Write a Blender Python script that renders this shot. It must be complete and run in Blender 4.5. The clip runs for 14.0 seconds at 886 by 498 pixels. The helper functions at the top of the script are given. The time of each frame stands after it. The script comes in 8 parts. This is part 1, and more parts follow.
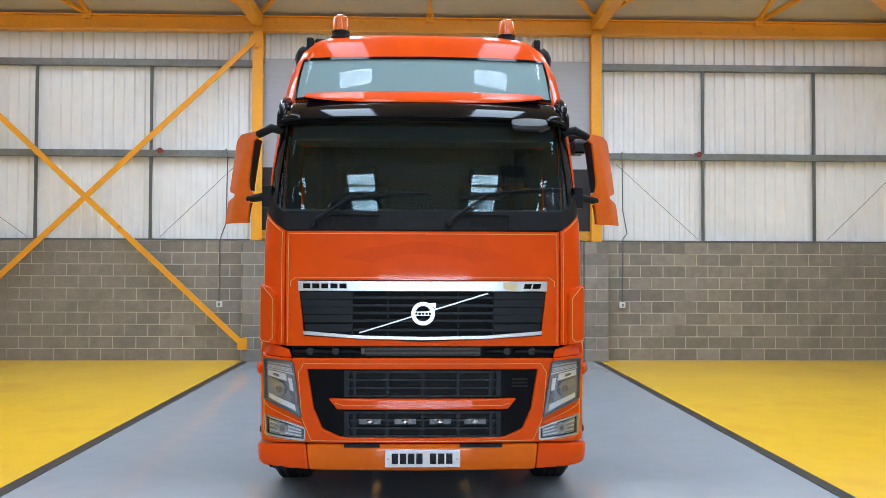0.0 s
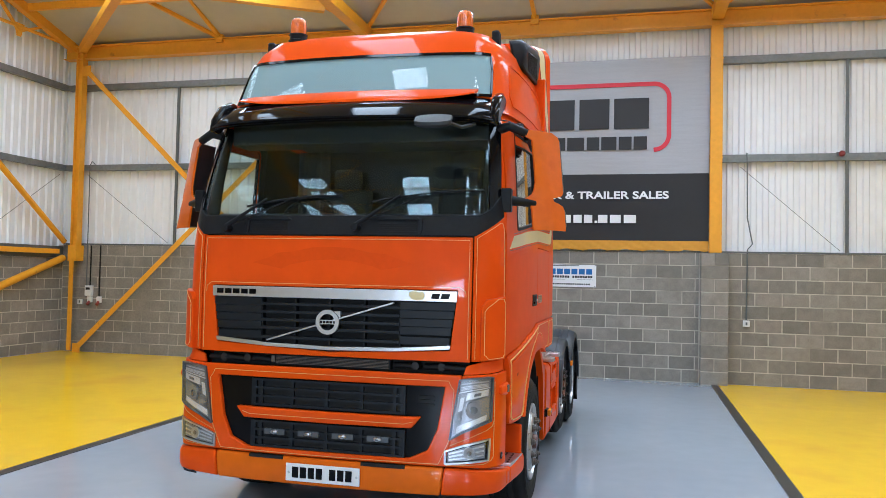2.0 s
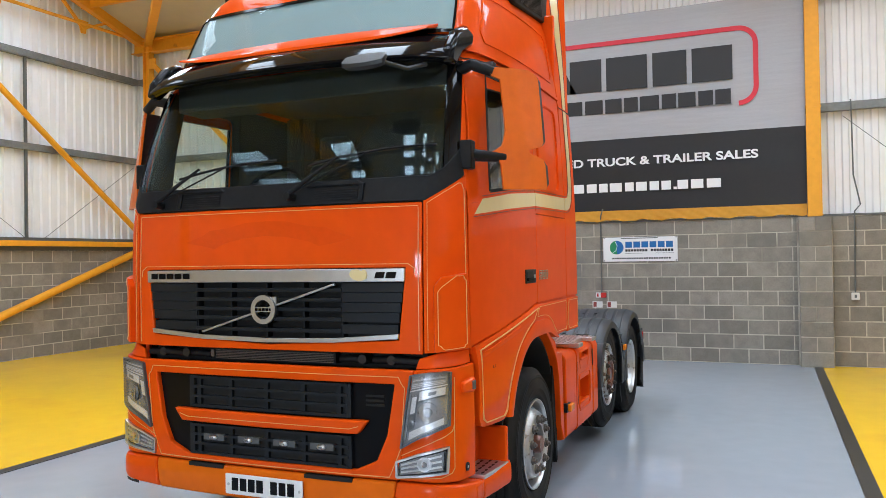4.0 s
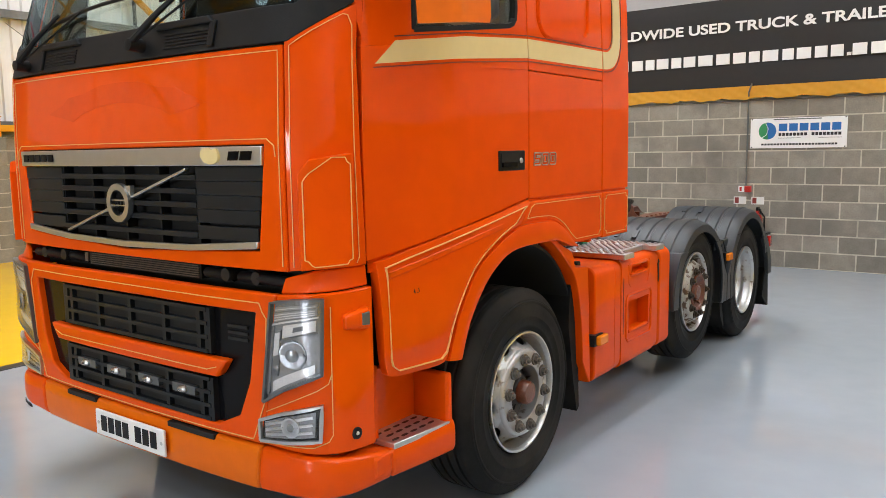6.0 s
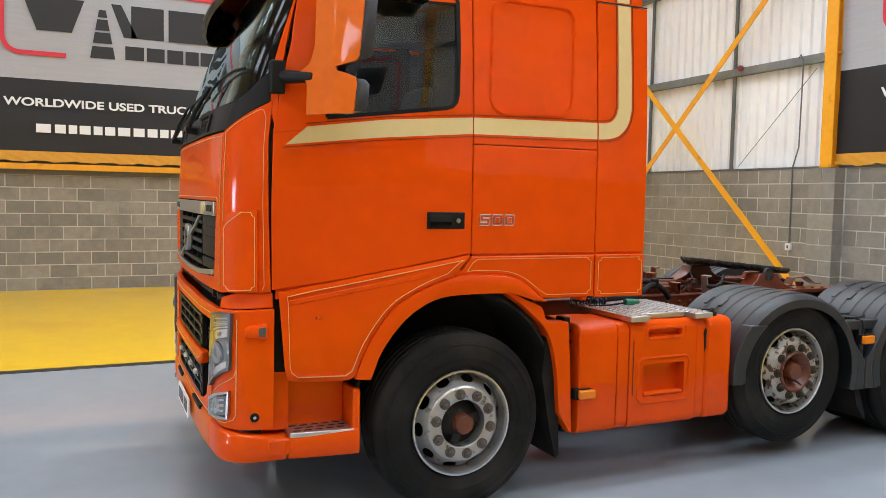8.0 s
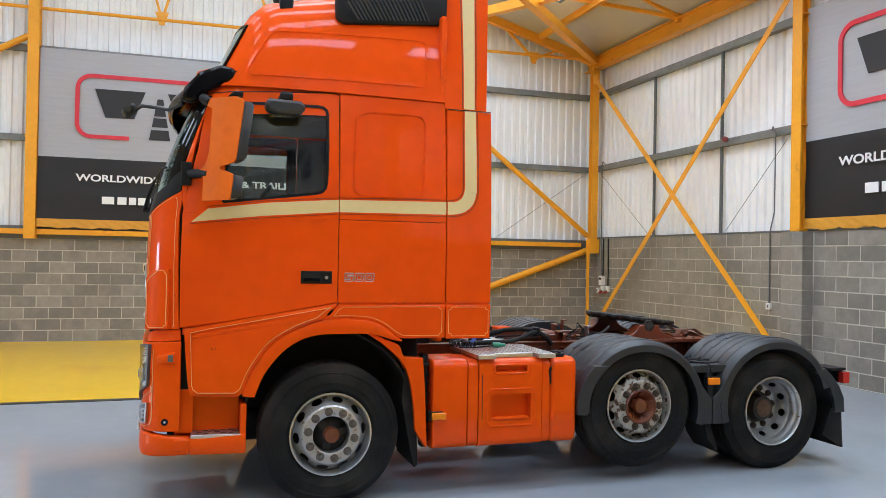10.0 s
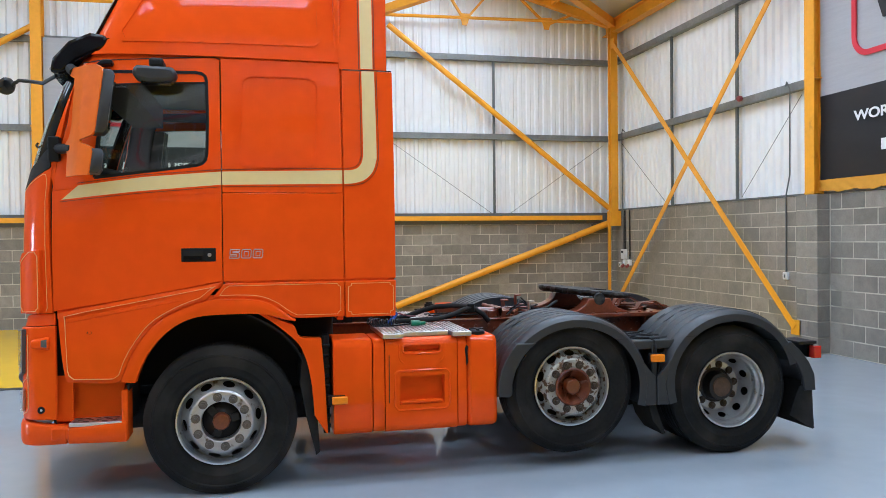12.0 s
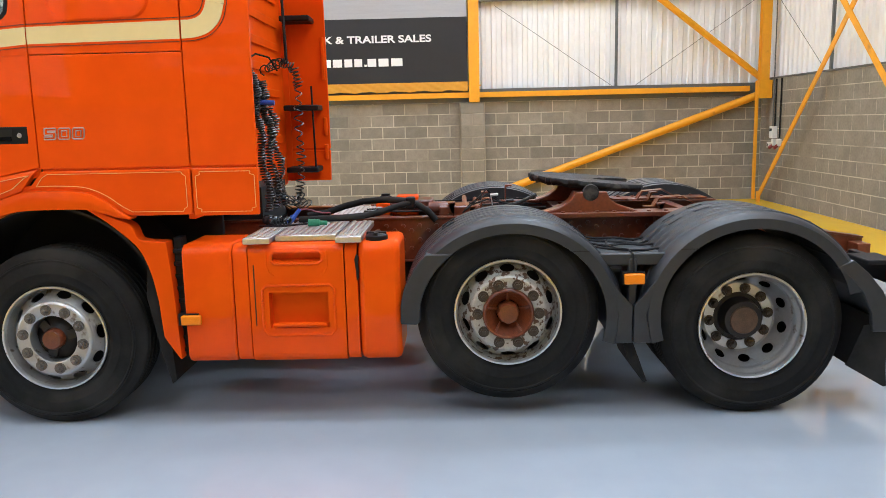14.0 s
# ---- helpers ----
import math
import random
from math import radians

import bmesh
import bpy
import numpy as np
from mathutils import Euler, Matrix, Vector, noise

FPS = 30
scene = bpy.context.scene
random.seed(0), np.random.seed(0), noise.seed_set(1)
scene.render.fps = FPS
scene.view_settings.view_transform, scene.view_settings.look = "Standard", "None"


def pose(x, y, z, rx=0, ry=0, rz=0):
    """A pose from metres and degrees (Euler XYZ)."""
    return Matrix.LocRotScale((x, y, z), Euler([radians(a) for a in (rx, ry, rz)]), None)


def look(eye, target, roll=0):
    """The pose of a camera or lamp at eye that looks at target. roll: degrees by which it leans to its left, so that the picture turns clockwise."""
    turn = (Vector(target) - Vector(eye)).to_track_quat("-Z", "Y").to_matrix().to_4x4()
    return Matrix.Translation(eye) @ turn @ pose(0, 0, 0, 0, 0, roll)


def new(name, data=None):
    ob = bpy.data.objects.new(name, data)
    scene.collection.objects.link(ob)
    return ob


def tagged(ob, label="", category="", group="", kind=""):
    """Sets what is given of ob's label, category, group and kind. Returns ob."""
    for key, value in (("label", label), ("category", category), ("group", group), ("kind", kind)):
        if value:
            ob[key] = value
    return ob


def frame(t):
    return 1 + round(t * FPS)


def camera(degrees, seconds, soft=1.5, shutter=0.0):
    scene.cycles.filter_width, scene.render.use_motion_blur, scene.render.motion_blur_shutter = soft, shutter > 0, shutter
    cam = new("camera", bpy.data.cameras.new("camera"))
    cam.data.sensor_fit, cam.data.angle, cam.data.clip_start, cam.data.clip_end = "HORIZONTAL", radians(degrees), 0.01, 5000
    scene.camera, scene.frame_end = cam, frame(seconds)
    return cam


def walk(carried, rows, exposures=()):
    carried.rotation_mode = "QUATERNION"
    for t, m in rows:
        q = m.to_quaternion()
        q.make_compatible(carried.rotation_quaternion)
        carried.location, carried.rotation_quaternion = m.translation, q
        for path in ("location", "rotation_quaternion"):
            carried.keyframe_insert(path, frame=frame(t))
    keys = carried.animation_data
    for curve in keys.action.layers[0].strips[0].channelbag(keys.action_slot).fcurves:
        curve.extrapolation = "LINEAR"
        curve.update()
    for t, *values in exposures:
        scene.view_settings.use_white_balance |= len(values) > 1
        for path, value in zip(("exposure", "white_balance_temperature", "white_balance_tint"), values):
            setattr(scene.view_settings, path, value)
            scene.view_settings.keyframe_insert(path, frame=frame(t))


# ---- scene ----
cam = camera(59.2, 14.0, soft=0.45)
PATH = [
    (0, (-0.013, 0.397, 1.804), (0.042, 2.396, 1.849), 0.2),
    (0.5, (0.542, 0.479, 1.807), (0.454, 2.476, 1.855), 0.4),
    (1, (1.058, 0.616, 1.810), (0.823, 2.601, 1.871), 0.6),
    (1.5, (1.596, 0.758, 1.813), (1.230, 2.723, 1.872), 1.0),
    (2, (2.013, 0.978, 1.807), (1.531, 2.918, 1.873), 1.2),
    (2.2, (2.171, 1.084, 1.810), (1.629, 3.008, 1.885), 1.4),
    (2.9, (2.568, 1.419, 1.800), (1.893, 3.308, 1.885), 1.0),
    (3.6, (2.694, 1.838, 1.778), (1.948, 3.698, 1.840), -0.2),
    (4.3, (2.677, 2.437, 1.742), (1.887, 4.274, 1.721), -1.5),
    (4.5, (2.678, 2.623, 1.735), (1.875, 4.454, 1.682), -1.9),
    (5, (2.630, 3.159, 1.700), (1.799, 4.973, 1.556), -2.5),
    (5.5, (2.802, 3.605, 1.676), (1.886, 5.371, 1.468), -2.7),
    (6, (3.092, 4.021, 1.672), (1.920, 5.622, 1.422), -0.9),
    (6.5, (3.461, 4.473, 1.703), (2.064, 5.879, 1.434), 0.4),
    (7, (3.973, 4.847, 1.721), (2.345, 5.981, 1.470), 0.8),
    (7.5, (4.500, 5.076, 1.740), (2.752, 6.029, 1.550), 1.2),
    (8, (5.032, 5.340, 1.748), (3.217, 6.169, 1.615), 1.1),
    (8.5, (5.550, 5.592, 1.753), (3.693, 6.330, 1.664), 1.1),
    (9, (5.995, 5.836, 1.771), (4.114, 6.514, 1.725), 1.2),
    (9.2, (6.145, 5.911, 1.767), (4.260, 6.577, 1.737), 1.2),
    (9.9, (6.696, 6.189, 1.780), (4.793, 6.812, 1.797), 1.1),
    (10.6, (7.034, 6.480, 1.781), (5.125, 7.081, 1.817), 0.6),
    (11.3, (6.977, 6.924, 1.760), (5.053, 7.469, 1.774), -0.0),
    (11.5, (6.906, 7.069, 1.742), (4.976, 7.592, 1.745), -0.2),
    (12, (6.660, 7.491, 1.723), (4.712, 7.945, 1.693), -0.6),
    (12.5, (6.388, 7.975, 1.711), (4.423, 8.342, 1.637), -0.9),
    (13, (6.012, 8.450, 1.677), (4.035, 8.709, 1.520), -1.3),
    (13.5, (5.709, 8.974, 1.664), (3.729, 9.113, 1.422), -1.6),
    (14, (5.392, 9.466, 1.646), (3.419, 9.428, 1.323), -1.3),
]
walk(cam, [(t, look(eye, target, roll)) for t, eye, target, roll in PATH], exposures=[(0.0, -0.08, 5350, 8), (2.0, -0.03, 5300, 8), (4.5, 0.09, 5750, 9), (5.0, 0.16, 5900, 9), (5.5, 0.17, 6250, 10), (6.5, 0.17, 6350, 10), (7.5, 0.13, 6100, 10), (9.0, 0.02, 5800, 10), (12.0, 0.06, 5200, 8), (14.0, 0.34, 5750, 10)])

# ---- world and light ----
world = bpy.data.worlds.new("sky")
scene.world = world
world.use_nodes = True
wn = world.node_tree.nodes
sky = wn.new("ShaderNodeTexSky")
sky.sky_type, sky.sun_disc = "NISHITA", False
sky.sun_elevation, sky.sun_rotation = radians(48), radians(150)
world.node_tree.links.new(sky.outputs[0], wn["Background"].inputs[0])
wn["Background"].inputs[1].default_value = 0.12
sun = new("sun", bpy.data.lights.new("sun", "SUN"))
sun.data.energy, sun.data.angle, sun.data.color = 2.5, radians(0.6), (1.0, 0.96, 0.9)
sun.matrix_world = look((6, -10, 20), (0, 0, 0))


# hall extents (inside faces)
XL, XR, YB, YF = -10.05, 10.05, 15.40, -10.0
EAVE = 6.6
SLOPE, RIDGE = 0.28, 2.72


def roof_z(y):
    return EAVE + SLOPE * (YB - RIDGE - abs(y - RIDGE))


# rooflights: (x0, x1, y0, y1) openings in the roof
ROOFLIGHTS = [(x - 0.55, x + 0.55, y - h, y + h) for y, h in ((11.6, 1.9), (6.4, 1.9), (3.02, 0.28), (2.42, 0.28), (-1.45, 0.75), (-3.45, 0.75)) for x in (-7.4, -4.6, -1.6, 1.6, 4.6, 7.4)]
for n, (a, b, c, d) in enumerate(ROOFLIGHTS):
    lamp = new("rooflight_daylight", bpy.data.lights.new("rooflight_daylight", "AREA"))
    lamp.data.shape, lamp.data.size, lamp.data.size_y = "RECTANGLE", b - a - 0.06, d - c - 0.06
    lamp.data.energy, lamp.data.color = (44.5 * (0.85 if a > 3 else 1.08 if -6 < a < 0 else 1.0) if c > 9 else 37.5 * (0.35 if a < -6 else 0.65 if a < -4 else 1.0)) * (d - c), (0.88, 0.95, 1.0)
    lamp.matrix_world = pose((a + b) / 2, (c + d) / 2, roof_z((c + d) / 2) + 0.10, -math.degrees(math.atan(SLOPE)) * (1 if c > RIDGE else -1))
# daylight through the gap over the part-closed loading door behind the camera
lamp = new("door_daylight", bpy.data.lights.new("door_daylight", "AREA"))
lamp.data.shape, lamp.data.size, lamp.data.size_y = "RECTANGLE", 2.9, 1.3
lamp.data.energy, lamp.data.color = 430, (0.88, 0.95, 1.0)
lamp.matrix_world = look((0.1, YF + 0.02, 2.2), (0.1, 5.0, 2.2))


# ---- materials ----
def material(name, color, rough=0.5, metal=0.0, vary=0.0, scale=6.0, bump=0.0, bump_scale=40.0, coat=0.0, stain=None,
             stain_scale=1.5, stain_from=0.55, stain_to=0.75, per_object=0.0, rough_vary=0.0, spec=0.5, stretch=None):
    mat = bpy.data.materials.new(name)
    mat.use_nodes = True
    nt = mat.node_tree
    b = nt.nodes["Principled BSDF"]
    b.inputs["Base Color"].default_value = (*color, 1)
    b.inputs["Roughness"].default_value, b.inputs["Metallic"].default_value = rough, metal
    b.inputs["Coat Weight"].default_value, b.inputs["Coat Roughness"].default_value = coat, 0.04
    b.inputs["Specular IOR Level"].default_value = spec
    link = nt.links.new
    geo = nt.nodes.new("ShaderNodeNewGeometry")
    place = geo.outputs["Position"]
    if stretch:
        m = nt.nodes.new("ShaderNodeMapping")
        m.inputs["Scale"].default_value = stretch
        link(place, m.inputs["Vector"])
        place = m.outputs[0]
    out = None

    def tex(s, detail=4.0):
        t = nt.nodes.new("ShaderNodeTexNoise")
        t.inputs["Scale"].default_value, t.inputs["Detail"].default_value = s, detail
        link(place, t.inputs["Vector"])
        return t.outputs["Fac"]

    def mix(kind, fac, a, b2):
        m = nt.nodes.new("ShaderNodeMix")
        m.data_type, m.blend_type = "RGBA", kind
        for sock, v in ((m.inputs[0], fac), (m.inputs[6], a), (m.inputs[7], b2)):
            if hasattr(v, "is_linked"):
                link(v, sock)
            else:
                sock.default_value = v if isinstance(v, float) else (*v, 1)
        return m.outputs[2]

    def ramp(v, a, b2, lo, hi):
        r = nt.nodes.new("ShaderNodeMapRange")
        for k, val in ((1, a), (2, b2), (3, lo), (4, hi)):
            r.inputs[k].default_value = val
        link(v, r.inputs[0])
        return r.outputs[0]

    if vary:
        lo, hi = (tuple(max(0.0, c * (1 - vary)) for c in color), tuple(min(1.0, c * (1 + vary)) for c in color))
        fine = mix("MIX", ramp(tex(scale), 0.3, 0.7, 0, 1), lo, hi)
        out = mix("MIX", 0.5, fine, mix("MIX", ramp(tex(scale * 7), 0.3, 0.7, 0, 1), lo, hi))
    if per_object:
        info = nt.nodes.new("ShaderNodeObjectInfo")
        out = mix("MULTIPLY", 1.0, out or color, mix("MIX", ramp(info.outputs["Random"], 0, 1, 0, 1), (1 - per_object,) * 3, (1 + per_object,) * 3))
    if stain:
        out = mix("MIX", ramp(tex(stain_scale, 8.0), stain_from, stain_to, 0, 1), out or color, stain)
    if out:
        link(out, b.inputs["Base Color"])
    if rough_vary:
        link(ramp(tex(scale * 0.6, 6.0), 0.3, 0.7, max(0.0, rough - rough_vary), rough + rough_vary), b.inputs["Roughness"])
    if bump:
        bp = nt.nodes.new("ShaderNodeBump")
        bp.inputs["Strength"].default_value, bp.inputs["Distance"].default_value = bump, 0.01
        link(tex(bump_scale, 5.0), bp.inputs["Height"])
        link(bp.outputs[0], b.inputs["Normal"])
    return mat


ORANGE = material("orange_paint", (0.78, 0.083, 0.0002), 0.35, vary=0.06, scale=1.3, spec=0.02, coat=0.33, bump=0.01, bump_scale=3.0, rough_vary=0.05, stain=(0.74, 0.075, 0.0002), stain_scale=2.2, stain_from=0.5, stain_to=0.62)
ORANGE_LIP = material("orange_repaint", (0.74, 0.145, 0.002), 0.36, vary=0.07, scale=2.0, spec=0.03, coat=0.3, bump=0.02, bump_scale=5.0)
SHELL = material("mirror_shell_paint", (0.68, 0.135, 0.004), 0.33, vary=0.08, scale=3.0, spec=0.1, coat=0.45, bump=0.02, bump_scale=5.0, stain=(0.60, 0.105, 0.003), stain_scale=5.0)
CREAM = material("cream_stripe", (0.72, 0.60, 0.30), 0.35, vary=0.04, scale=3.0, coat=0.4)
PIN = material("cream_pinstripe", (0.80, 0.44, 0.13), 0.4)
BEACON = material("beacon_amber", (0.62, 0.12, 0.003), 0.12, spec=0.5, coat=0.3, vary=0.35, scale=25.0)
FIGURE = material("figure_plating", (0.46, 0.36, 0.29), 0.5, 0.9, vary=0.15, scale=30.0)
PROJECTOR = material("projector_glass", (0.22, 0.23, 0.24), 0.06, 0.6, coat=1.0)
PIN_DARK = material("maroon_pinstripe", (0.10, 0.02, 0.01), 0.4)
BLACK = material("black_plastic", (0.008, 0.0085, 0.010), 0.5, spec=0.2, vary=0.25, scale=5.0, bump=0.08, bump_scale=180.0)
GLOSS_BLACK = material("gloss_black", (0.004, 0.004, 0.005), 0.06, spec=0.2)
GREY_PLASTIC = material("mudguard_plastic", (0.021, 0.0245, 0.029), 0.45, vary=0.2, scale=4.0, bump=0.1, bump_scale=90.0)
INSERT = material("bumper_insert_black", (0.006, 0.006, 0.007), 0.16, spec=0.1)
SLAT = material("grille_plastic", (0.012, 0.014, 0.017), 0.42, spec=0.2, vary=0.15, scale=6.0)
# near-black: shade put into recess colour; also seams, scratches and underbody parts
VOID = material("deep_shade_and_dark_parts", (0.006, 0.006, 0.006), 0.8)
RUBBER = material("tyre_rubber", (0.0105, 0.0102, 0.0098), 0.74, spec=0.2, vary=0.3, scale=7.0, bump=0.1, bump_scale=60.0, stain=(0.028, 0.026, 0.023), stain_scale=3.0, stain_from=0.46, stain_to=0.66)
ALLOY = material("wheel_silver", (0.46, 0.46, 0.455), 0.34, 0.65, vary=0.08, scale=9.0, stain=(0.15, 0.11, 0.08), stain_scale=22.0, stain_from=0.60, stain_to=0.72, bump=0.05, bump_scale=60.0)
ALLOY_DISH = material("drive_rim_silver", (0.50, 0.51, 0.515), 0.30, 0.75, vary=0.1, scale=9.0, stain=(0.2, 0.15, 0.11), stain_scale=14.0, stain_from=0.62, stain_to=0.72)
RIM_LIP = material("rim_lip_bare", (0.60, 0.61, 0.61), 0.3, 0.9, vary=0.1, scale=20.0, stain=(0.25, 0.2, 0.16), stain_scale=22.0, stain_from=0.64, stain_to=0.72)
ALLOY_OLD = material("wheel_silver_worn", (0.42, 0.41, 0.375), 0.42, 0.4, vary=0.2, scale=12.0, stain=(0.10, 0.055, 0.032), stain_scale=26.0, stain_from=0.52, stain_to=0.58, bump=0.15, bump_scale=60.0)
RUST = material("rusty_hub", (0.135, 0.033, 0.011), 0.30, coat=0.3, vary=0.4, scale=25.0, bump=0.3, bump_scale=80.0)
NUT_RUSTY = material("nut_rusty", (0.06, 0.042, 0.028), 0.5, 0.3, vary=0.4, scale=40.0)
NUT = material("nut_steel", (0.16, 0.14, 0.12), 0.55, 0.6, vary=0.3, scale=40.0)
HUB_BROWN = material("brown_drive_hub", (0.085, 0.048, 0.025), 0.6, vary=0.4, scale=25.0, bump=0.25, bump_scale=80.0)
COIL = material("coil_line", (0.010, 0.016, 0.017), 0.28, vary=0.2, scale=30.0)
HUB_DARK = material("greasy_hub", (0.014, 0.012, 0.011), 0.5, spec=0.4, vary=0.4, scale=20.0)
CHASSIS = material("chassis_oxide", (0.15, 0.034, 0.012), 0.30, coat=0.35, vary=0.4, scale=8.0, bump=0.15, bump_scale=70.0, stain=(0.05, 0.035, 0.03), stain_scale=4.0)
CHROME = material("brushed_alloy", (0.56, 0.57, 0.58), 0.34, 1.0, vary=0.05, scale=20.0)
TREAD = material("tread_plate", (0.56, 0.565, 0.575), 0.34, 0.9, vary=0.15, scale=15.0)
GREASE = material("fifth_wheel_grease", (0.016, 0.0155, 0.015), 0.62, spec=0.3, vary=0.5, scale=14.0, bump=1.0, bump_scale=22.0, stain=(0.06, 0.055, 0.05), stain_scale=9.0, stain_from=0.52, stain_to=0.62)
AMBER = material("amber_lens", (0.80, 0.22, 0.006), 0.2, spec=0.35, coat=0.2, vary=0.1, scale=40.0)
RED = material("red_lens", (0.5, 0.02, 0.015), 0.15, coat=0.6)
INTERIOR = material("cab_trim", (0.040, 0.038, 0.036), 0.7, vary=0.2, scale=8.0)
SEAT = material("seat_cloth", (0.03, 0.03, 0.031), 0.9, vary=0.25, scale=30.0)
BLIND = material("sunblind", (0.36, 0.43, 0.45), 0.7, vary=0.05, scale=3.0)
YELLOW_STEEL = material("yellow_steel_paint", (0.80, 0.36, 0.008), 0.42, vary=0.08, scale=2.0, stain=(0.5, 0.2, 0.02), stain_scale=5.0, stain_from=0.66, stain_to=0.8, bump=0.03, bump_scale=15.0)
GREY_STEEL = material("galvanised_steel", (0.14, 0.147, 0.145), 0.5, 0.35, vary=0.15, scale=3.0)
RAIL_STEEL = material("galvanised_rail", (0.21, 0.22, 0.215), 0.5, 0.35, vary=0.2, scale=3.0, stain=(0.15, 0.15, 0.145), stain_scale=2.0)
CLAD = material("white_cladding", (0.84, 0.84, 0.83), 0.40, vary=0.04, scale=0.8, stain=(0.70, 0.69, 0.66), stain_scale=0.9, stain_from=0.58, stain_to=0.85)
CEILING = material("roof_liner", (0.54, 0.50, 0.43), 0.6, vary=0.06, scale=0.6)
BLOCK = material("concrete_block", (0.24, 0.219, 0.184), 0.9, vary=0.2, scale=9.0, bump=0.35, bump_scale=70.0, per_object=0.2, stain=(0.175, 0.16, 0.14), stain_scale=1.6)
BLOCK_REST = material("concrete_block_rest", (0.24, 0.219, 0.184), 0.9, vary=0.22, scale=4.0, bump=0.35, bump_scale=70.0, stain=(0.175, 0.16, 0.14), stain_scale=1.6)
MORTAR = material("mortar", (0.50, 0.455, 0.37), 0.95, vary=0.18, scale=5.0, stain=(0.27, 0.245, 0.20), stain_scale=1.3, stain_from=0.5, stain_to=0.64)
FLOOR = material("grey_epoxy", (0.335, 0.37, 0.415), 0.10, vary=0.05, scale=0.7, coat=0.15, bump=0.03, bump_scale=2.2, rough_vary=0.05, stain=(0.31, 0.34, 0.38), stain_scale=0.6)
FLOOR_YELLOW = material("yellow_epoxy", (0.86, 0.52, 0.004), 0.16, vary=0.05, scale=0.7, spec=0.22, bump=0.03, bump_scale=2.2, rough_vary=0.05, stain=(0.76, 0.42, 0.01), stain_scale=0.7)
LINE = material("black_floor_line", (0.02, 0.02, 0.02), 0.3, vary=0.3, scale=3.0)
BAN_GREY = material("banner_silver", (0.38, 0.38, 0.40), 0.45, vary=0.07, scale=2.0, stretch=(1, 1, 12), bump=0.25, bump_scale=1.6)
BAN_BLACK = material("banner_black", (0.012, 0.012, 0.0135), 0.55, vary=0.15, scale=2.0, bump=0.25, bump_scale=1.6)
BAN_GOLD = material("banner_gold", (0.62, 0.30, 0.02), 0.6, vary=0.08, scale=2.0, bump=0.25, bump_scale=2.5)
BAN_RED = material("banner_red", (0.60, 0.03, 0.05), 0.6)
BAN_INK = material("banner_ink", (0.02, 0.02, 0.022), 0.6)
WHITE = material("white_print", (0.82, 0.82, 0.82), 0.5)
WHITE_PLASTIC = material("white_plastic", (0.7, 0.7, 0.68), 0.4)
BLUE = material("blue_print", (0.02, 0.14, 0.42), 0.5)
GREEN = material("green_print", (0.03, 0.25, 0.10), 0.5)
GREEN_PLASTIC = material("green_plastic", (0.02, 0.20, 0.10), 0.4)
RED_PLASTIC = material("red_plastic", (0.16, 0.015, 0.02), 0.4)
BLUE_PLASTIC = material("blue_plastic", (0.02, 0.08, 0.40), 0.4)
RED_DULL = material("faded_red_plastic", (0.22, 0.035, 0.03), 0.5, vary=0.1, scale=20.0)
RED_PAINT = material("red_enamel", (0.45, 0.02, 0.015), 0.3, coat=0.4)


def glass(name, color, rough=0.0, alpha_mix=0.06, tint=(0.5, 0.55, 0.55)):
    """Thin pane: see-through with a real reflection."""
    mat = bpy.data.materials.new(name)
    mat.use_nodes = True
    nt = mat.node_tree
    nt.nodes.clear()
    o = nt.nodes.new("ShaderNodeOutputMaterial")
    mix = nt.nodes.new("ShaderNodeMixShader")
    tr = nt.nodes.new("ShaderNodeBsdfTransparent")
    gl = nt.nodes.new("ShaderNodeBsdfGlossy")
    lw = nt.nodes.new("ShaderNodeLayerWeight")
    lw.inputs[0].default_value = 0.5
    pw = nt.nodes.new("ShaderNodeMath")
    pw.operation, pw.inputs[1].default_value = "POWER", 5.0
    fr = nt.nodes.new("ShaderNodeMapRange")
    fr.inputs[3].default_value = alpha_mix
    nt.links.new(lw.outputs["Facing"], pw.inputs[0])
    nt.links.new(pw.outputs[0], fr.inputs[0])
    tr.inputs[0].default_value = (*tint, 1)
    gl.inputs[0].default_value, gl.inputs[1].default_value = (*color, 1), rough
    nt.links.new(fr.outputs[0], mix.inputs[0])
    nt.links.new(tr.outputs[0], mix.inputs[1])
    nt.links.new(gl.outputs[0], mix.inputs[2])
    nt.links.new(mix.outputs[0], o.inputs[0])
    return mat


GLASS = glass("windscreen_glass", (0.75, 0.92, 1.0), 0.0, 0.024, tint=(0.88, 0.93, 0.92))
GLASS_SIDE = glass("side_glass", (1, 1, 1), 0.0, 0.035, tint=(0.86, 0.90, 0.88))
ROOF_GLASS = glass("roof_window_glass", (1, 1, 1), 0.0, 0.018, tint=(0.92, 0.96, 0.96))
LENS = glass("clear_lens", (1, 1, 1), 0.0, 0.03, tint=(0.98, 0.98, 0.985))
GRP = material("translucent_sheet", (0.8, 0.82, 0.82), 0.6)
MIRROR = material("mirror_glass", (0.85, 0.86, 0.87), 0.02, 1.0)
LENS_GREY = material("smoked_lens", (0.22, 0.23, 0.24), 0.15, coat=0.5)
LAMP_TRAY = material("lamp_bowl", (0.31, 0.32, 0.335), 0.20, 0.55, vary=0.15, scale=14.0, bump=0.25, bump_scale=30.0)
LAMP_DARK = material("lamp_shade_plastic", (0.10, 0.105, 0.11), 0.35, 0.3)
HOOD_REFLECTION = material("hood_reflection_tone", (0.735, 0.073, 0.0002), 0.40, vary=0.06, scale=4.0, spec=0.02, coat=0.40)
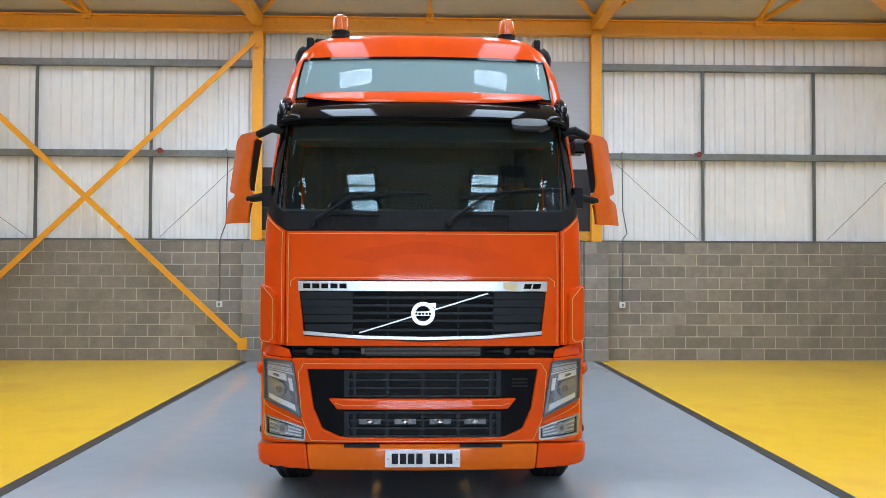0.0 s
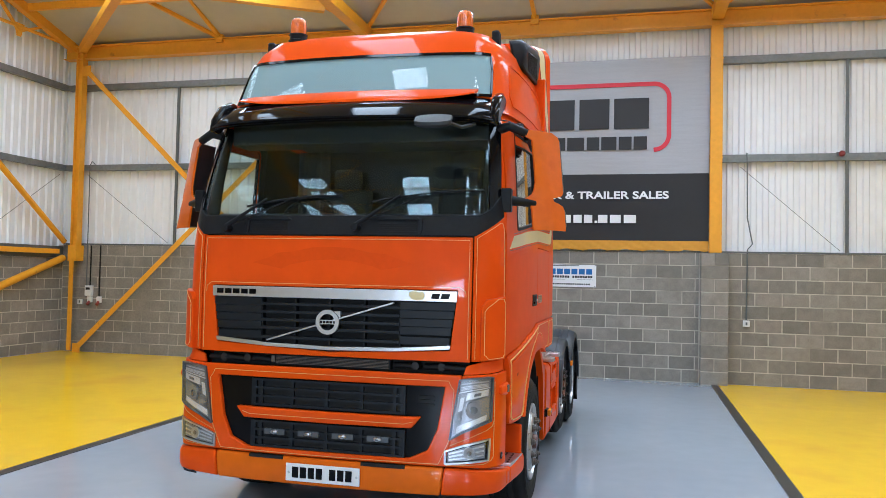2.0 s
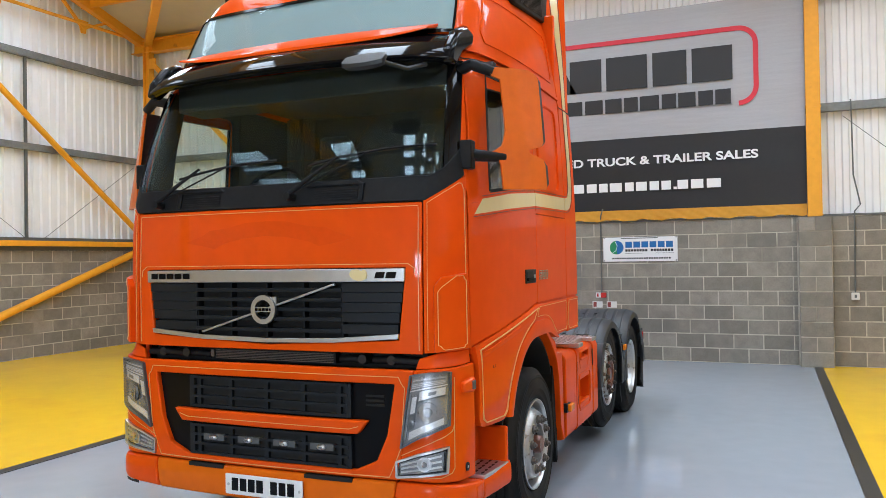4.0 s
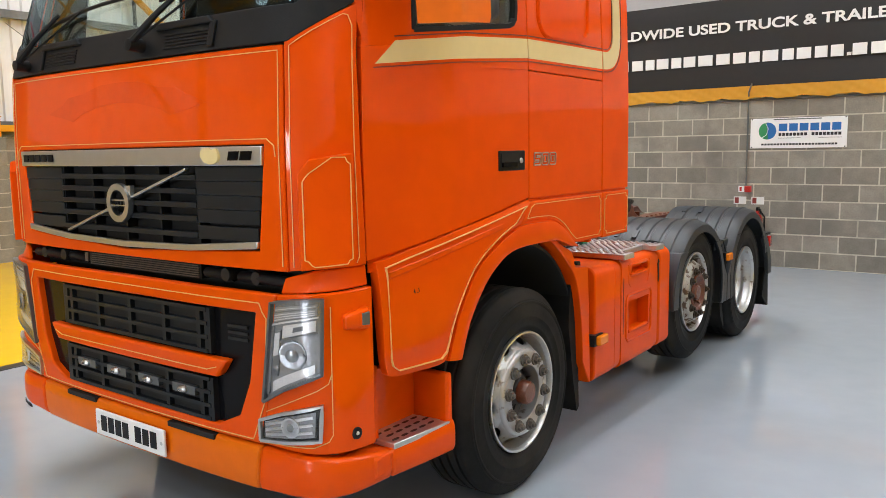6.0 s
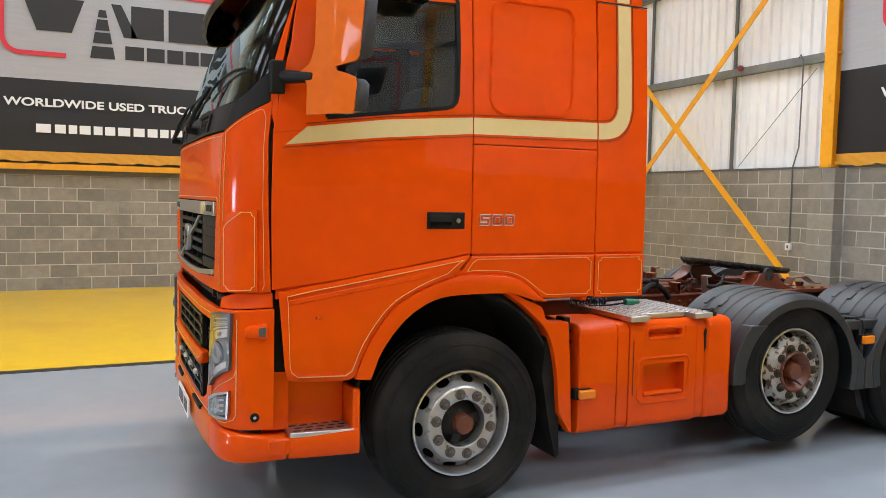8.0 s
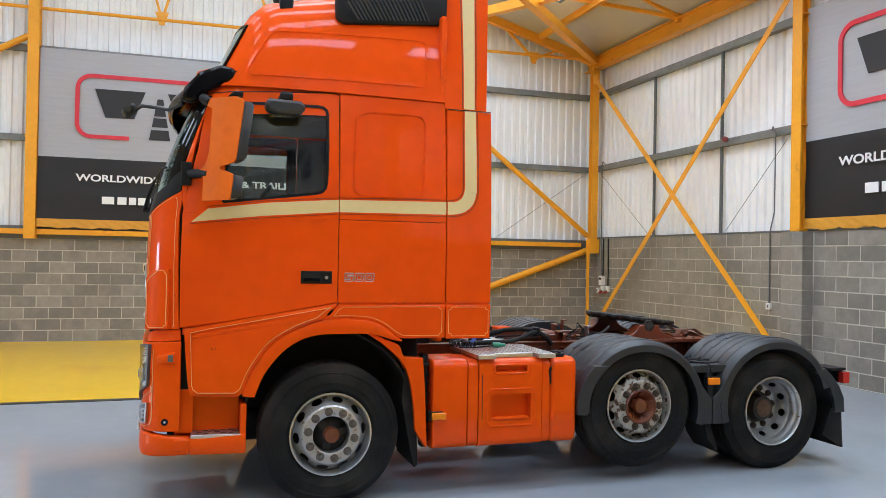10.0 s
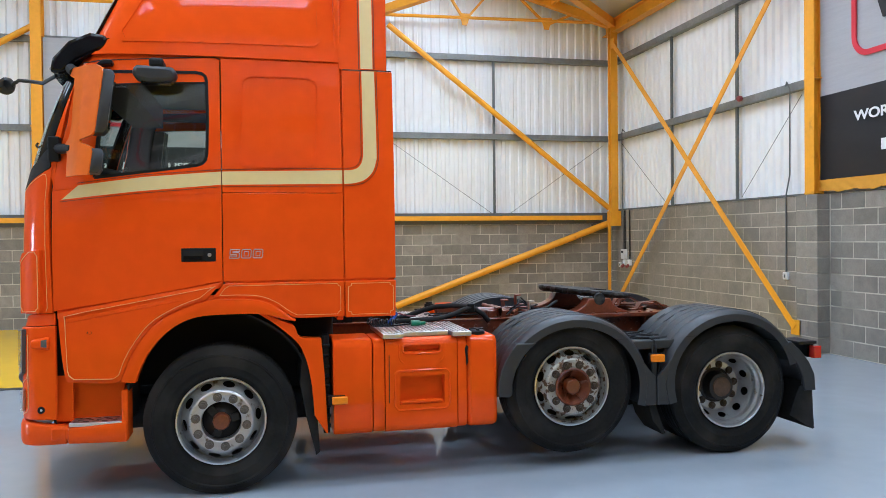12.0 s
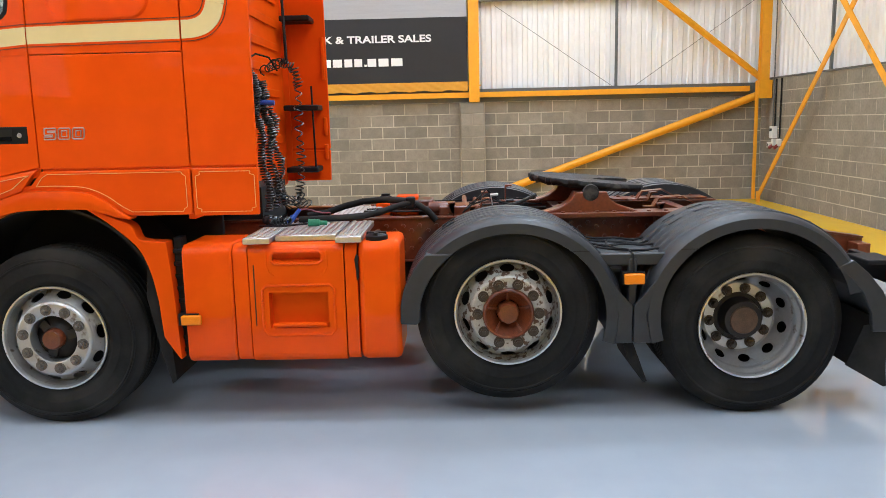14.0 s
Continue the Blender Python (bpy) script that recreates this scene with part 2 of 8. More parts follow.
REFLECTOR = material("lamp_reflector", (0.78, 0.79, 0.81), 0.20, 0.5, vary=0.1, scale=30.0, bump=0.35, bump_scale=28.0)

# ---- building helpers ----
WHERE = {}


def finish(name, bm, mats, smooth=True, sharp=38):
    bmesh.ops.recalc_face_normals(bm, faces=bm.faces)
    mesh = bpy.data.meshes.new(name)
    co = [v.co.copy() for v in bm.verts]
    lo = Vector([min(c[i] for c in co) for i in range(3)])
    hi = Vector([max(c[i] for c in co) for i in range(3)])
    mid = (lo + hi) / 2
    for v in bm.verts:
        v.co -= mid
    bm.to_mesh(mesh)
    bm.free()
    for m in mats if isinstance(mats, (list, tuple)) else [mats]:
        mesh.materials.append(m)
    if smooth:
        mesh.polygons.foreach_set("use_smooth", [True] * len(mesh.polygons))
        mesh.set_sharp_from_angle(angle=radians(sharp))
    ob = new(name, mesh)
    ob.location = mid
    WHERE[ob] = mid
    return ob


def bevelled(ob, width, segments=2):
    mod = ob.modifiers.new("bevel", "BEVEL")
    mod.width, mod.segments, mod.limit_method, mod.angle_limit = width, segments, "ANGLE", radians(40)
    return ob


def part(name, bm, mats, parent, label="", smooth=True, sharp=38, bevel=0.0, kind=""):
    ob = finish(name, bm, mats, smooth, sharp)
    ob.parent = parent
    ob.location = WHERE[ob] - WHERE[parent]
    if bevel:
        bevelled(ob, bevel)
    return tagged(ob, label, kind=kind)


def thing(name, at, label, category, group="", kind=""):
    ob = new(name)
    ob.location = at
    ob.empty_display_size = 0.1
    WHERE[ob] = Vector(at)
    return tagged(ob, label, category, group, kind)


def single(name, bm, mats, label="", category="", group="", kind="", smooth=True, bevel=0.0):
    ob = finish(name, bm, mats, smooth)
    if bevel:
        bevelled(ob, bevel)
    return tagged(ob, label, category, group, kind)


def box(bm, x0, x1, y0, y1, z0, z1, mi=0):
    v = [bm.verts.new((x, y, z)) for x in (x0, x1) for y in (y0, y1) for z in (z0, z1)]
    for f in ((0, 1, 3, 2), (4, 6, 7, 5), (0, 4, 5, 1), (2, 3, 7, 6), (0, 2, 6, 4), (1, 5, 7, 3)):
        bm.faces.new([v[i] for i in f]).material_index = mi
    return bm


def boxed(*a):
    return box(bmesh.new(), *a)


def prism(bm, pts, axis, a, b, mi=0):
    """A polygon of (u, v) drawn out along an axis from a to b; u, v are the other two axes in order."""
    def put(u, v, w):
        return {"x": (w, u, v), "y": (u, w, v), "z": (u, v, w)}[axis]
    lo = [bm.verts.new(put(u, v, a)) for u, v in pts]
    hi = [bm.verts.new(put(u, v, b)) for u, v in pts]
    n = len(pts)
    fs = [bm.faces.new(lo), bm.faces.new(hi)] + [bm.faces.new((lo[i], lo[(i + 1) % n], hi[(i + 1) % n], hi[i])) for i in range(n)]
    for f in fs:
        f.material_index = mi
    return bm


def prismed(*a):
    return prism(bmesh.new(), *a)


def tube(bm, pts, r, n=8, mi=0, flat=1.0):
    """A round bar along points."""
    pts = [Vector(p) for p in pts]
    rings = []
    side = None
    for i, p in enumerate(pts):
        d = (pts[min(i + 1, len(pts) - 1)] - pts[max(i - 1, 0)]).normalized()
        if side is None:
            side = d.cross(Vector((0, 0, 1)) if abs(d.z) < 0.9 else Vector((1, 0, 0))).normalized()
        side = (side - d * side.dot(d)).normalized()
        up = d.cross(side)
        rr = r[i] if isinstance(r, (list, tuple)) else r
        rings.append([bm.verts.new(p + side * (rr * math.cos(2 * math.pi * k / n)) + up * (rr * flat * math.sin(2 * math.pi * k / n))) for k in range(n)])
    for a, b in zip(rings, rings[1:]):
        for k in range(n):
            bm.faces.new((a[k], a[(k + 1) % n], b[(k + 1) % n], b[k])).material_index = mi
    for ring in (rings[0], rings[-1]):
        bm.faces.new(ring).material_index = mi
    return bm


def tubed(*a, **k):
    return tube(bmesh.new(), *a, **k)


def lathe(bm, profile, at, axis="x", n=48, a0=0.0, a1=360.0, mi=0, close=False):
    """A profile of (radius, along) turned about an axis through at."""
    full = abs(a1 - a0) >= 359.9
    steps = n if full else n + 1
    rings = []
    for k in range(steps):
        a = radians(a0 + (a1 - a0) * k / n)
        c, s = math.cos(a), math.sin(a)
        rings.append([bm.verts.new({"x": (at[0] + w, at[1] + r * c, at[2] + r * s), "y": (at[0] + r * c, at[1] + w, at[2] + r * s),
                                    "z": (at[0] + r * c, at[1] + r * s, at[2] + w)}[axis]) for r, w in profile])
    m = len(profile)
    for k in range(n):
        p, q = rings[k], rings[(k + 1) % steps]
        for i in range(m if close else m - 1):
            j = (i + 1) % m
            bm.faces.new((p[i], p[j], q[j], q[i])).material_index = mi
    if not full and close:
        bm.faces.new(rings[0])
        bm.faces.new(rings[-1])
    bmesh.ops.remove_doubles(bm, verts=[v for ring in rings for v in ring], dist=1e-5)
    return bm


def lathed(*a, **k):
    return lathe(bmesh.new(), *a, **k)


def beam(bm, a, b, w, h, mi=0, up=(0, 0, 1)):
    """A straight rectangular bar from a to b."""
    a, b = Vector(a), Vector(b)
    d = (b - a).normalized()
    s = d.cross(Vector(up)).normalized()
    u = s.cross(d)
    v = [bm.verts.new(p + s * (i * w / 2) + u * (j * h / 2)) for p in (a, b) for i in (-1, 1) for j in (-1, 1)]
    for f in ((0, 1, 3, 2), (4, 6, 7, 5), (0, 4, 5, 1), (2, 3, 7, 6), (0, 2, 6, 4), (1, 5, 7, 3)):
        bm.faces.new([v[i] for i in f]).material_index = mi
    return bm


def ibeam(bm, a, b, w, h, t, across):
    """An I-section from a to b, its web along `across`'s normal: across is the direction of the flanges."""
    a, b, ac = Vector(a), Vector(b), Vector(across).normalized()
    d = (b - a).normalized()
    n = d.cross(ac).normalized()
    for off in (-1, 1):
        o = n * (off * (h - t) / 2)
        beam(bm, a + o, b + o, w, t, up=n)
    beam(bm, a, b, t, h - 2 * t, up=n)
    return bm

# ---- hall: floor ----
LANE = 3.28
single("floor", boxed(XL - 0.3, XR + 0.3, YF - 0.3, YB + 0.3, -0.15, 0.0), FLOOR, kind="structure", smooth=False)
for nm, a, b in (("floor_paint_1", XL, -LANE - 0.12), ("floor_paint_2", LANE + 0.12, XR)):
    single(nm, boxed(a, b, YF, YB, 0.0, 0.004), FLOOR_YELLOW, kind="structure", smooth=False)
for nm, a, b in (("floor_line_1", -LANE - 0.12, -LANE), ("floor_line_2", LANE, LANE + 0.12)):
    single(nm, boxed(a, b, YF, YB - 0.2, 0.0, 0.006), LINE, kind="structure", smooth=False)

# ---- hall: walls of profiled sheet over blockwork ----
RAILS = (3.955, 5.70)
TOP_BACK, TOP_SIDE = 2.29, 2.0


def corrugated(u0, u1, place, z0, z1, pitch=0.2, deep=0.04):
    """Profiled sheet from u0 to u1; place(u, out, z) gives the point."""
    bm = bmesh.new()
    us = []
    u = u0
    while u < u1:
        us += [(u, 0), (u + pitch * 0.42, 0), (u + pitch * 0.52, deep), (u + pitch * 0.9, deep)]
        u += pitch
    us = [(min(a, u1), b) for a, b in us] + [(u1, 0)]
    top = z1 if callable(z1) else lambda a: z1
    cols = [[bm.verts.new(place(a, b + t, z)) for t in (0, -0.02) for z in (z0, top(a))] for a, b in us]
    for p, q in zip(cols, cols[1:]):
        if (q[0].co - p[0].co).length < 1e-5:
            continue
        bm.faces.new((p[0], q[0], q[1], p[1]))
        bm.faces.new((p[2], p[3], q[3], q[2]))
    return bm


single("wall_north_cladding", corrugated(XL - 0.3, XR + 0.3, lambda u, o, z: (u, YB + 0.16 - o, z), TOP_BACK - 0.1, EAVE + 0.2), CLAD, kind="structure", smooth=False)
single("wall_west_cladding", corrugated(YF - 0.3, YB + 0.3, lambda u, o, z: (XL - 0.16 + o, u, z), TOP_SIDE - 0.1, lambda u: roof_z(u) + 0.15), CLAD, kind="structure", smooth=False)
single("wall_east_cladding", corrugated(YF - 0.3, YB + 0.3, lambda u, o, z: (XR + 0.16 - o, u, z), TOP_SIDE - 0.1, lambda u: roof_z(u) + 0.15), CLAD, kind="structure", smooth=False)
bm = bmesh.new()
for a, b, c, d in ((XL, -1.35, 0, 6.8), (1.55, XR, 0, 6.8), (-1.35, 1.55, 2.85, 6.8), (-1.35, 1.55, 0, 1.55)):
    box(bm, a, b, YF - 0.15, YF, c, d)
single("wall_south", bm, CLAD, kind="structure", smooth=False)

# roof liner with openings for the rooflights
bm = bmesh.new()
xs = sorted({XL - 0.2, XR + 0.2, *[v for r in ROOFLIGHTS for v in r[:2]]})
ys = sorted({YF - 0.2, YB + 0.25, RIDGE, *[v for r in ROOFLIGHTS for v in r[2:]]})
for x0, x1 in zip(xs, xs[1:]):
    for y0, y1 in zip(ys, ys[1:]):
        if any(r[0] <= x0 and x1 <= r[1] and r[2] <= y0 and y1 <= r[3] for r in ROOFLIGHTS):
            continue
        v = [bm.verts.new((x, y, roof_z(y) + t)) for t in (0, 0.1) for x, y in ((x0, y0), (x1, y0), (x1, y1), (x0, y1))]
        for f in ((0, 1, 2, 3), (7, 6, 5, 4), (0, 4, 5, 1), (1, 5, 6, 2), (2, 6, 7, 3), (3, 7, 4, 0)):
            bm.faces.new([v[i] for i in f])
single("ceiling", bm, CEILING, kind="structure", smooth=False)
for a, b, c, d in ROOFLIGHTS:
    bm = bmesh.new()
    for x0, x1 in ((a, a + 0.03), (b - 0.03, b)):
        prism(bm, [(c, roof_z(c)), (d, roof_z(d)), (d, roof_z(d) + 0.298), (c, roof_z(c) + 0.298)], "x", x0, x1)
    for y0, y1 in ((c, c + 0.025), (d - 0.025, d)):
        prism(bm, [(y0, roof_z(y0)), (y1, roof_z(y1)), (y1, roof_z(y1) + 0.298), (y0, roof_z(y0) + 0.298)], "x", a + 0.03, b - 0.03)
    single("rooflight_kerb", bm, GREY_STEEL, kind="structure", smooth=False)
    single("rooflight_sheet", prismed([(c, roof_z(c) + 0.3), (d, roof_z(d) + 0.3), (d, roof_z(d) + 0.31), (c, roof_z(c) + 0.31)], "x", a - 0.3, b + 0.3), GRP, kind="structure", smooth=False)

# galvanised sheeting rails, posts and sills
for z in RAILS:
    single("sheeting_rail_north", prismed([(YB, z - 0.062), (YB, z + 0.062), (YB + 0.13, z + 0.062), (YB + 0.13, z + 0.05), (YB + 0.012, z + 0.05), (YB + 0.012, z - 0.05), (YB + 0.13, z - 0.05), (YB + 0.13, z - 0.062)], "x", XL, XR), RAIL_STEEL, kind="structure", smooth=False)
    for x0, s in ((XL, 1), (XR, -1)):
        pts = [(x0, z - 0.062), (x0, z + 0.062), (x0 - s * 0.13, z + 0.062), (x0 - s * 0.13, z + 0.05), (x0 - s * 0.012, z + 0.05), (x0 - s * 0.012, z - 0.05), (x0 - s * 0.13, z - 0.05), (x0 - s * 0.13, z - 0.062)]
        single("sheeting_rail_side", prismed(pts, "y", YF, YB), RAIL_STEEL, kind="structure", smooth=False)
for x in (-7.37, -5.20, 5.47, 7.67):
    single("sag_bar", boxed(x - 0.025, x + 0.025, YB + 0.02, YB + 0.06, TOP_BACK, RAILS[1]), GREY_STEEL, kind="structure", smooth=False)
for s, x in ((-1, XL), (1, XR)):
    for y in (12.59, 6.6, 0.2, -5.8):
        single("sag_bar", boxed(*sorted((x + s * 0.02, x + s * 0.06)), y - 0.025, y + 0.025, TOP_SIDE + 0.2, RAILS[1]), GREY_STEEL, kind="structure", smooth=False)
# thin sag rods in the lowest bays
bm = bmesh.new()
for a, b in (((-9.5, 3.8), (-7.5, 2.35)), ((-3.5, 3.8), (-5.0, 2.35)), ((3.75, 3.8), (5.35, 2.35)), ((9.4, 3.8), (7.9, 2.35))):
    tube(bm, [(a[0], YB - 0.01, a[1]), (b[0], YB - 0.01, b[1])], 0.005, 6)
for a, b in (((10.25, 3.8), (12.5, 2.25)), ((15.2, 3.8), (12.95, 2.25))):
    tube(bm, [(XL + 0.02, a[0], a[1]), (XL + 0.02, b[0], b[1])], 0.005, 6)
single("sag_rod", bm, GREY_STEEL, kind="structure", smooth=False)

# yellow steel: columns, eaves beam, braces, roof members
COLS_N, COLS_W = (-9.62, -3.14, 3.34, 9.62), (9.84, 3.31, -3.2)


def column(name, x, y, axis, top):
    bm = bmesh.new()
    ac = (1, 0, 0) if axis == "x" else (0, 1, 0)
    ibeam(bm, (x, y, TOP_SIDE if axis == "y" else TOP_BACK), (x, y, top), 0.2, 0.24 if axis == "y" else 0.16, 0.02, ac)
    for z in (TOP_BACK + 0.02, RAILS[0], RAILS[1]):
        box(bm, x - 0.11, x + 0.11, y - (0.125 if axis == "y" else 0.085), y + (0.125 if axis == "y" else 0.085), z - 0.008, z + 0.008)
    return single(name, bm, YELLOW_STEEL, kind="structure", smooth=False)


for x in COLS_N[1:3]:
    column("steel_column_north", x, YB - 0.09, "x", EAVE - 0.25)
for x in (COLS_N[0], COLS_N[3]):
    bm = bmesh.new()
    ibeam(bm, (x, YB - 0.15, 2.05), (x, YB - 0.15, EAVE - 0.2), 0.16, 0.16, 0.02, (0, 1, 0))
    box(bm, x - 0.10, x + 0.10, YB - 0.26, YB - 0.02, 1.94, 2.27)
    box(bm, x - 0.04, x + 0.04, YB - 0.28, YB - 0.24, 0.05, 2.0)
    single("corner_column", bm, YELLOW_STEEL, kind="structure", smooth=False)
for s, xx in ((1, XL), (-1, XR)):
    for y in COLS_W:
        column("steel_column_side", xx + s * 0.13, y, "y", 6.5 if y > 9 else roof_z(y))
bm = bmesh.new()
ibeam(bm, (XL, YB - 0.1, EAVE - 0.18), (XR, YB - 0.1, EAVE - 0.18), 0.2, 0.29, 0.02, (0, 1, 0))
single("eaves_beam", bm, YELLOW_STEEL, kind="structure", smooth=False)
bm = bmesh.new()
for s, xx in ((1, XL), (-1, XR)):
    box(bm, *sorted((xx + s * 0.01, xx + s * 0.16)), YF, YB - 0.3, 2.085, 2.185)
single("side_tie_beam", bm, YELLOW_STEEL, kind="structure", smooth=False)
bm = bmesh.new()
for s, xx in ((1, XL), (-1, XR)):
    box(bm, *sorted((xx - s * 0.1, xx + s * 0.02)), YF, YB, TOP_SIDE, TOP_SIDE + 0.08)
    box(bm, *sorted((xx - s * 0.1, xx + s * 0.004)), YF, YB, TOP_SIDE + 0.08, 2.25)
box(bm, XL, XR, YB - 0.01, YB + 0.1, TOP_BACK, TOP_BACK + 0.03)
single("wall_sill", bm, GREY_STEEL, kind="structure", smooth=False)


def brace(name, a, b, w=0.105, d=0.016):
    bm = bmesh.new()
    out = (0, 1, 0) if abs(a[1] - b[1]) < 0.5 else (1, 0, 0)
    beam(bm, a, b, w, d, up=out)
    for p in (a, b):
        q = Vector(p)
        box(bm, q.x - 0.09, q.x + 0.09, q.y + 0.006, q.y + 0.018, q.z - 0.11, q.z + 0.11)
    return single(name, bm, YELLOW_STEEL, kind="structure", smooth=False)


brace("wall_brace_1", (-3.20, 15.17, 6.06), (-9.47, 15.17, 0.09))
brace("wall_brace_2", (-9.42, 15.15, 6.00), (-3.37, 15.15, 0.34))
bm = bmesh.new()
tube(bm, [(XL + 0.1, 10.2, 6.3), (XL + 0.1, 15.3, 2.35)], 0.06, 10)
single("side_brace_upper", bm, YELLOW_STEEL, kind="structure")
bm = bmesh.new()
tube(bm, [(XL + 0.12, 15.25, 2.0), (XL + 0.12, 10.3, 0.25)], 0.075, 12)
single("side_brace_lower", bm, YELLOW_STEEL, kind="structure")
bm = bmesh.new()
tube(bm, [(XL + 0.1, 3.2, 5.9), (XL + 0.1, -2.8, 2.3)], 0.06, 10)
single("side_brace_front", bm, YELLOW_STEEL, kind="structure")

# roof steel: level truss chords on the column lines, diagonals in the corner bays, struts and purlins
def member(name, a, b, w, h, up=(0, 0, 1)):
    return single(name, beam(bmesh.new(), a, b, w, h, up=up), YELLOW_STEEL, kind="structure", smooth=False)


E0 = EAVE - 0.13
for x in COLS_N[1:3]:
    member("truss_chord", (x, YB - 0.2, E0), (x, YF, E0), 0.2, 0.2)
    for k in range(7):
        y = YB - 2.2 - k * 3.2
        member("truss_strut", (x, y, E0), (x, y, roof_z(y)), 0.07, 0.07, up=(0, 1, 0))
        member("truss_strut", (x, y, E0), (x, y - 3.2, roof_z(y - 3.2)), 0.07, 0.07, up=(1, 0, 0))
    for s in (-1, 1):
        member("knee_strut", (x, YB - 0.2, E0 + 0.08), (x + s * 1.3, YB - 1.9, roof_z(YB - 1.9) - 0.06), 0.06, 0.06)
for x, s in ((-9.62, 1), (9.62, -1)):
    member("roof_brace", (x, YB - 0.15, E0 + 0.02), (x + s * 5.9, YB - 5.8, E0 + 0.02), 0.15, 0.17)
    member("roof_brace", (x - s * 0.2, 9.98, E0 + 0.05), (x + s * 6.0, 14.2, E0 + 0.2), 0.15, 0.17)
    member("gable_rafter", (x - s * 0.25, YB - 0.1, E0 + 0.06), (x - s * 0.25, RIDGE, roof_z(RIDGE) - 0.1), 0.14, 0.18)
    member("gable_rafter", (x - s * 0.25, RIDGE, roof_z(RIDGE) - 0.1), (x - s * 0.25, YF, E0 + 0.06), 0.14, 0.18)
for x in (-6.35, 0.13, 6.5):
    ends = ((-0.9, 1.35), (0.0, 1.2)) if x < 0 else (((0.0, 1.2),) if x < 1 else ((0.9, 1.35), (0.0, 1.2)))
    for dx, dy in ends:
        k = 2.4
        member("eaves_strut", (x, YB - 0.1, E0 + 0.1), (x + dx * k, YB - 0.1 - dy * k, E0 + 0.1 + 0.42 * k), 0.07, 0.07)
    member("eaves_cleat", (x, YB - 0.12, EAVE - 0.12), (x, YB - 0.12, EAVE + 0.04), 0.14, 0.14, up=(0, 1, 0))
for xx, s in ((XL, 1), (XR, -1)):
    single("gable_chord", tubed([(xx + s * 0.12, YB - 0.2, 6.58), (xx + s * 0.12, 10.0, 6.5), (xx + s * 0.12, 3.5, 6.45), (xx + s * 0.12, -3, 6.45)], 0.035, 8), YELLOW_STEEL, kind="structure")
    for y in (13.8, 11.9, 7.8, 5.6, 0.4):
        for dy in (-0.85, 0.75):
            member("gable_strut", (xx + s * 0.12, y, 6.46), (xx + s * 0.12, y + dy, roof_z(y + dy) - 0.05), 0.05, 0.05, up=(1, 0, 0))
        single("gusset_plate", prismed([(y - 0.13, 6.62), (y + 0.13, 6.62), (y + 0.05, 6.36), (y - 0.05, 6.36)], "x", *sorted((xx + s * 0.11, xx + s * 0.13))), YELLOW_STEEL, kind="structure", smooth=False)
for y in (13.9, 9.0, 4.0, -1.5, -4.5, -8.5):
    member("purlin", (XL, y, roof_z(y) - 0.06), (XR, y, roof_z(y) - 0.06), 0.08, 0.14)

# ---- tractor unit: the cab's outer surface ----
truck = thing("tractor_unit", (0, 8.9, 0), "orange three-axle tractor unit with cream pinstripes parked on grey epoxy floor", "truck")

PLAN = [(-0.3, 5.921), (0.0, 5.92), (0.5, 5.922), (0.9, 5.945), (1.02, 5.975), (1.10, 6.035), (1.15, 6.12), (1.18, 6.25), (1.212, 6.5), (1.238, 6.9), (1.245, 7.3), (1.245, 8.0), (1.245, 9.0)]


def _dense(pts, k=16):
    out = []
    for i in range(1, len(pts) - 2):
        p = [np.array(q) for q in pts[i - 1:i + 3]]
        for j in range(k):
            u = j / k
            out.append(0.5 * (2 * p[1] + (p[2] - p[0]) * u + (2 * p[0] - 5 * p[1] + 4 * p[2] - p[3]) * u * u + (3 * p[1] - p[0] - 3 * p[2] + p[3]) * u ** 3))
    out.append(np.array(pts[-2]))
    out.append(np.array(pts[-1]))
    return np.array(out)


LINE_XY = _dense(PLAN)
ARC = np.r_[0, np.cumsum(np.hypot(*np.diff(LINE_XY, axis=0).T))]
TAN = np.gradient(LINE_XY, axis=0)
TAN /= np.linalg.norm(TAN, axis=1)[:, None]
_U = [0.66 * i / 20 for i in range(1, 20)]
F_Z, F_Y = (1.0, 1.7, 2.06, 2.2, *[2.2 + u for u in _U], 2.86, 2.95, 3.08, 3.43, 3.55, 3.65, 3.71, 3.75, 3.77), (0, 0, 0.015, 0.05, *[0.05 + 0.25 * u + 0.172 * u * u - 0.172 * max(0.0, u - 0.46) ** 2 for u in _U], 0.283, 0.36, 0.44, 0.60, 0.67, 0.76, 0.89, 1.10, 1.5)
W_Z, W_S = (1.0, 2.0, 2.5, 2.9, 3.1, 3.3, 3.43, 3.55, 3.65, 3.71, 3.75, 3.77), (1, 1, 0.985, 0.965, 0.95, 0.925, 0.90, 0.86, 0.79, 0.68, 0.44, 0.02)


def lean(z):
    return float(np.interp(z, F_Z, F_Y))


def wide(z):
    return float(np.interp(z, W_Z, W_S))


TABLE = np.linspace(0, float(ARC[-1]), 1200)
BLEND = np.clip((TABLE - 0.95) / 1.25, 0, 1)


def _plan(z):
    """The outline at height z: x and y along the arc places of TABLE."""
    a = TABLE - lean(z) * BLEND
    return np.interp(a, ARC, LINE_XY[:, 0]) * wide(z), np.interp(a, ARC, LINE_XY[:, 1]) + lean(z)


def fx(x, z):
    """Arc place of a point on the front, by its x."""
    return (math.copysign(float(np.interp(abs(x), _plan(z)[0], TABLE)), x), z)


def sy(y, z):
    """Arc place of a point on the side, by its y."""
    return (float(np.interp(y, _plan(z)[1], TABLE)), z)


CORNER_ARC = float(np.interp(1.088, LINE_XY[:, 0], ARC))


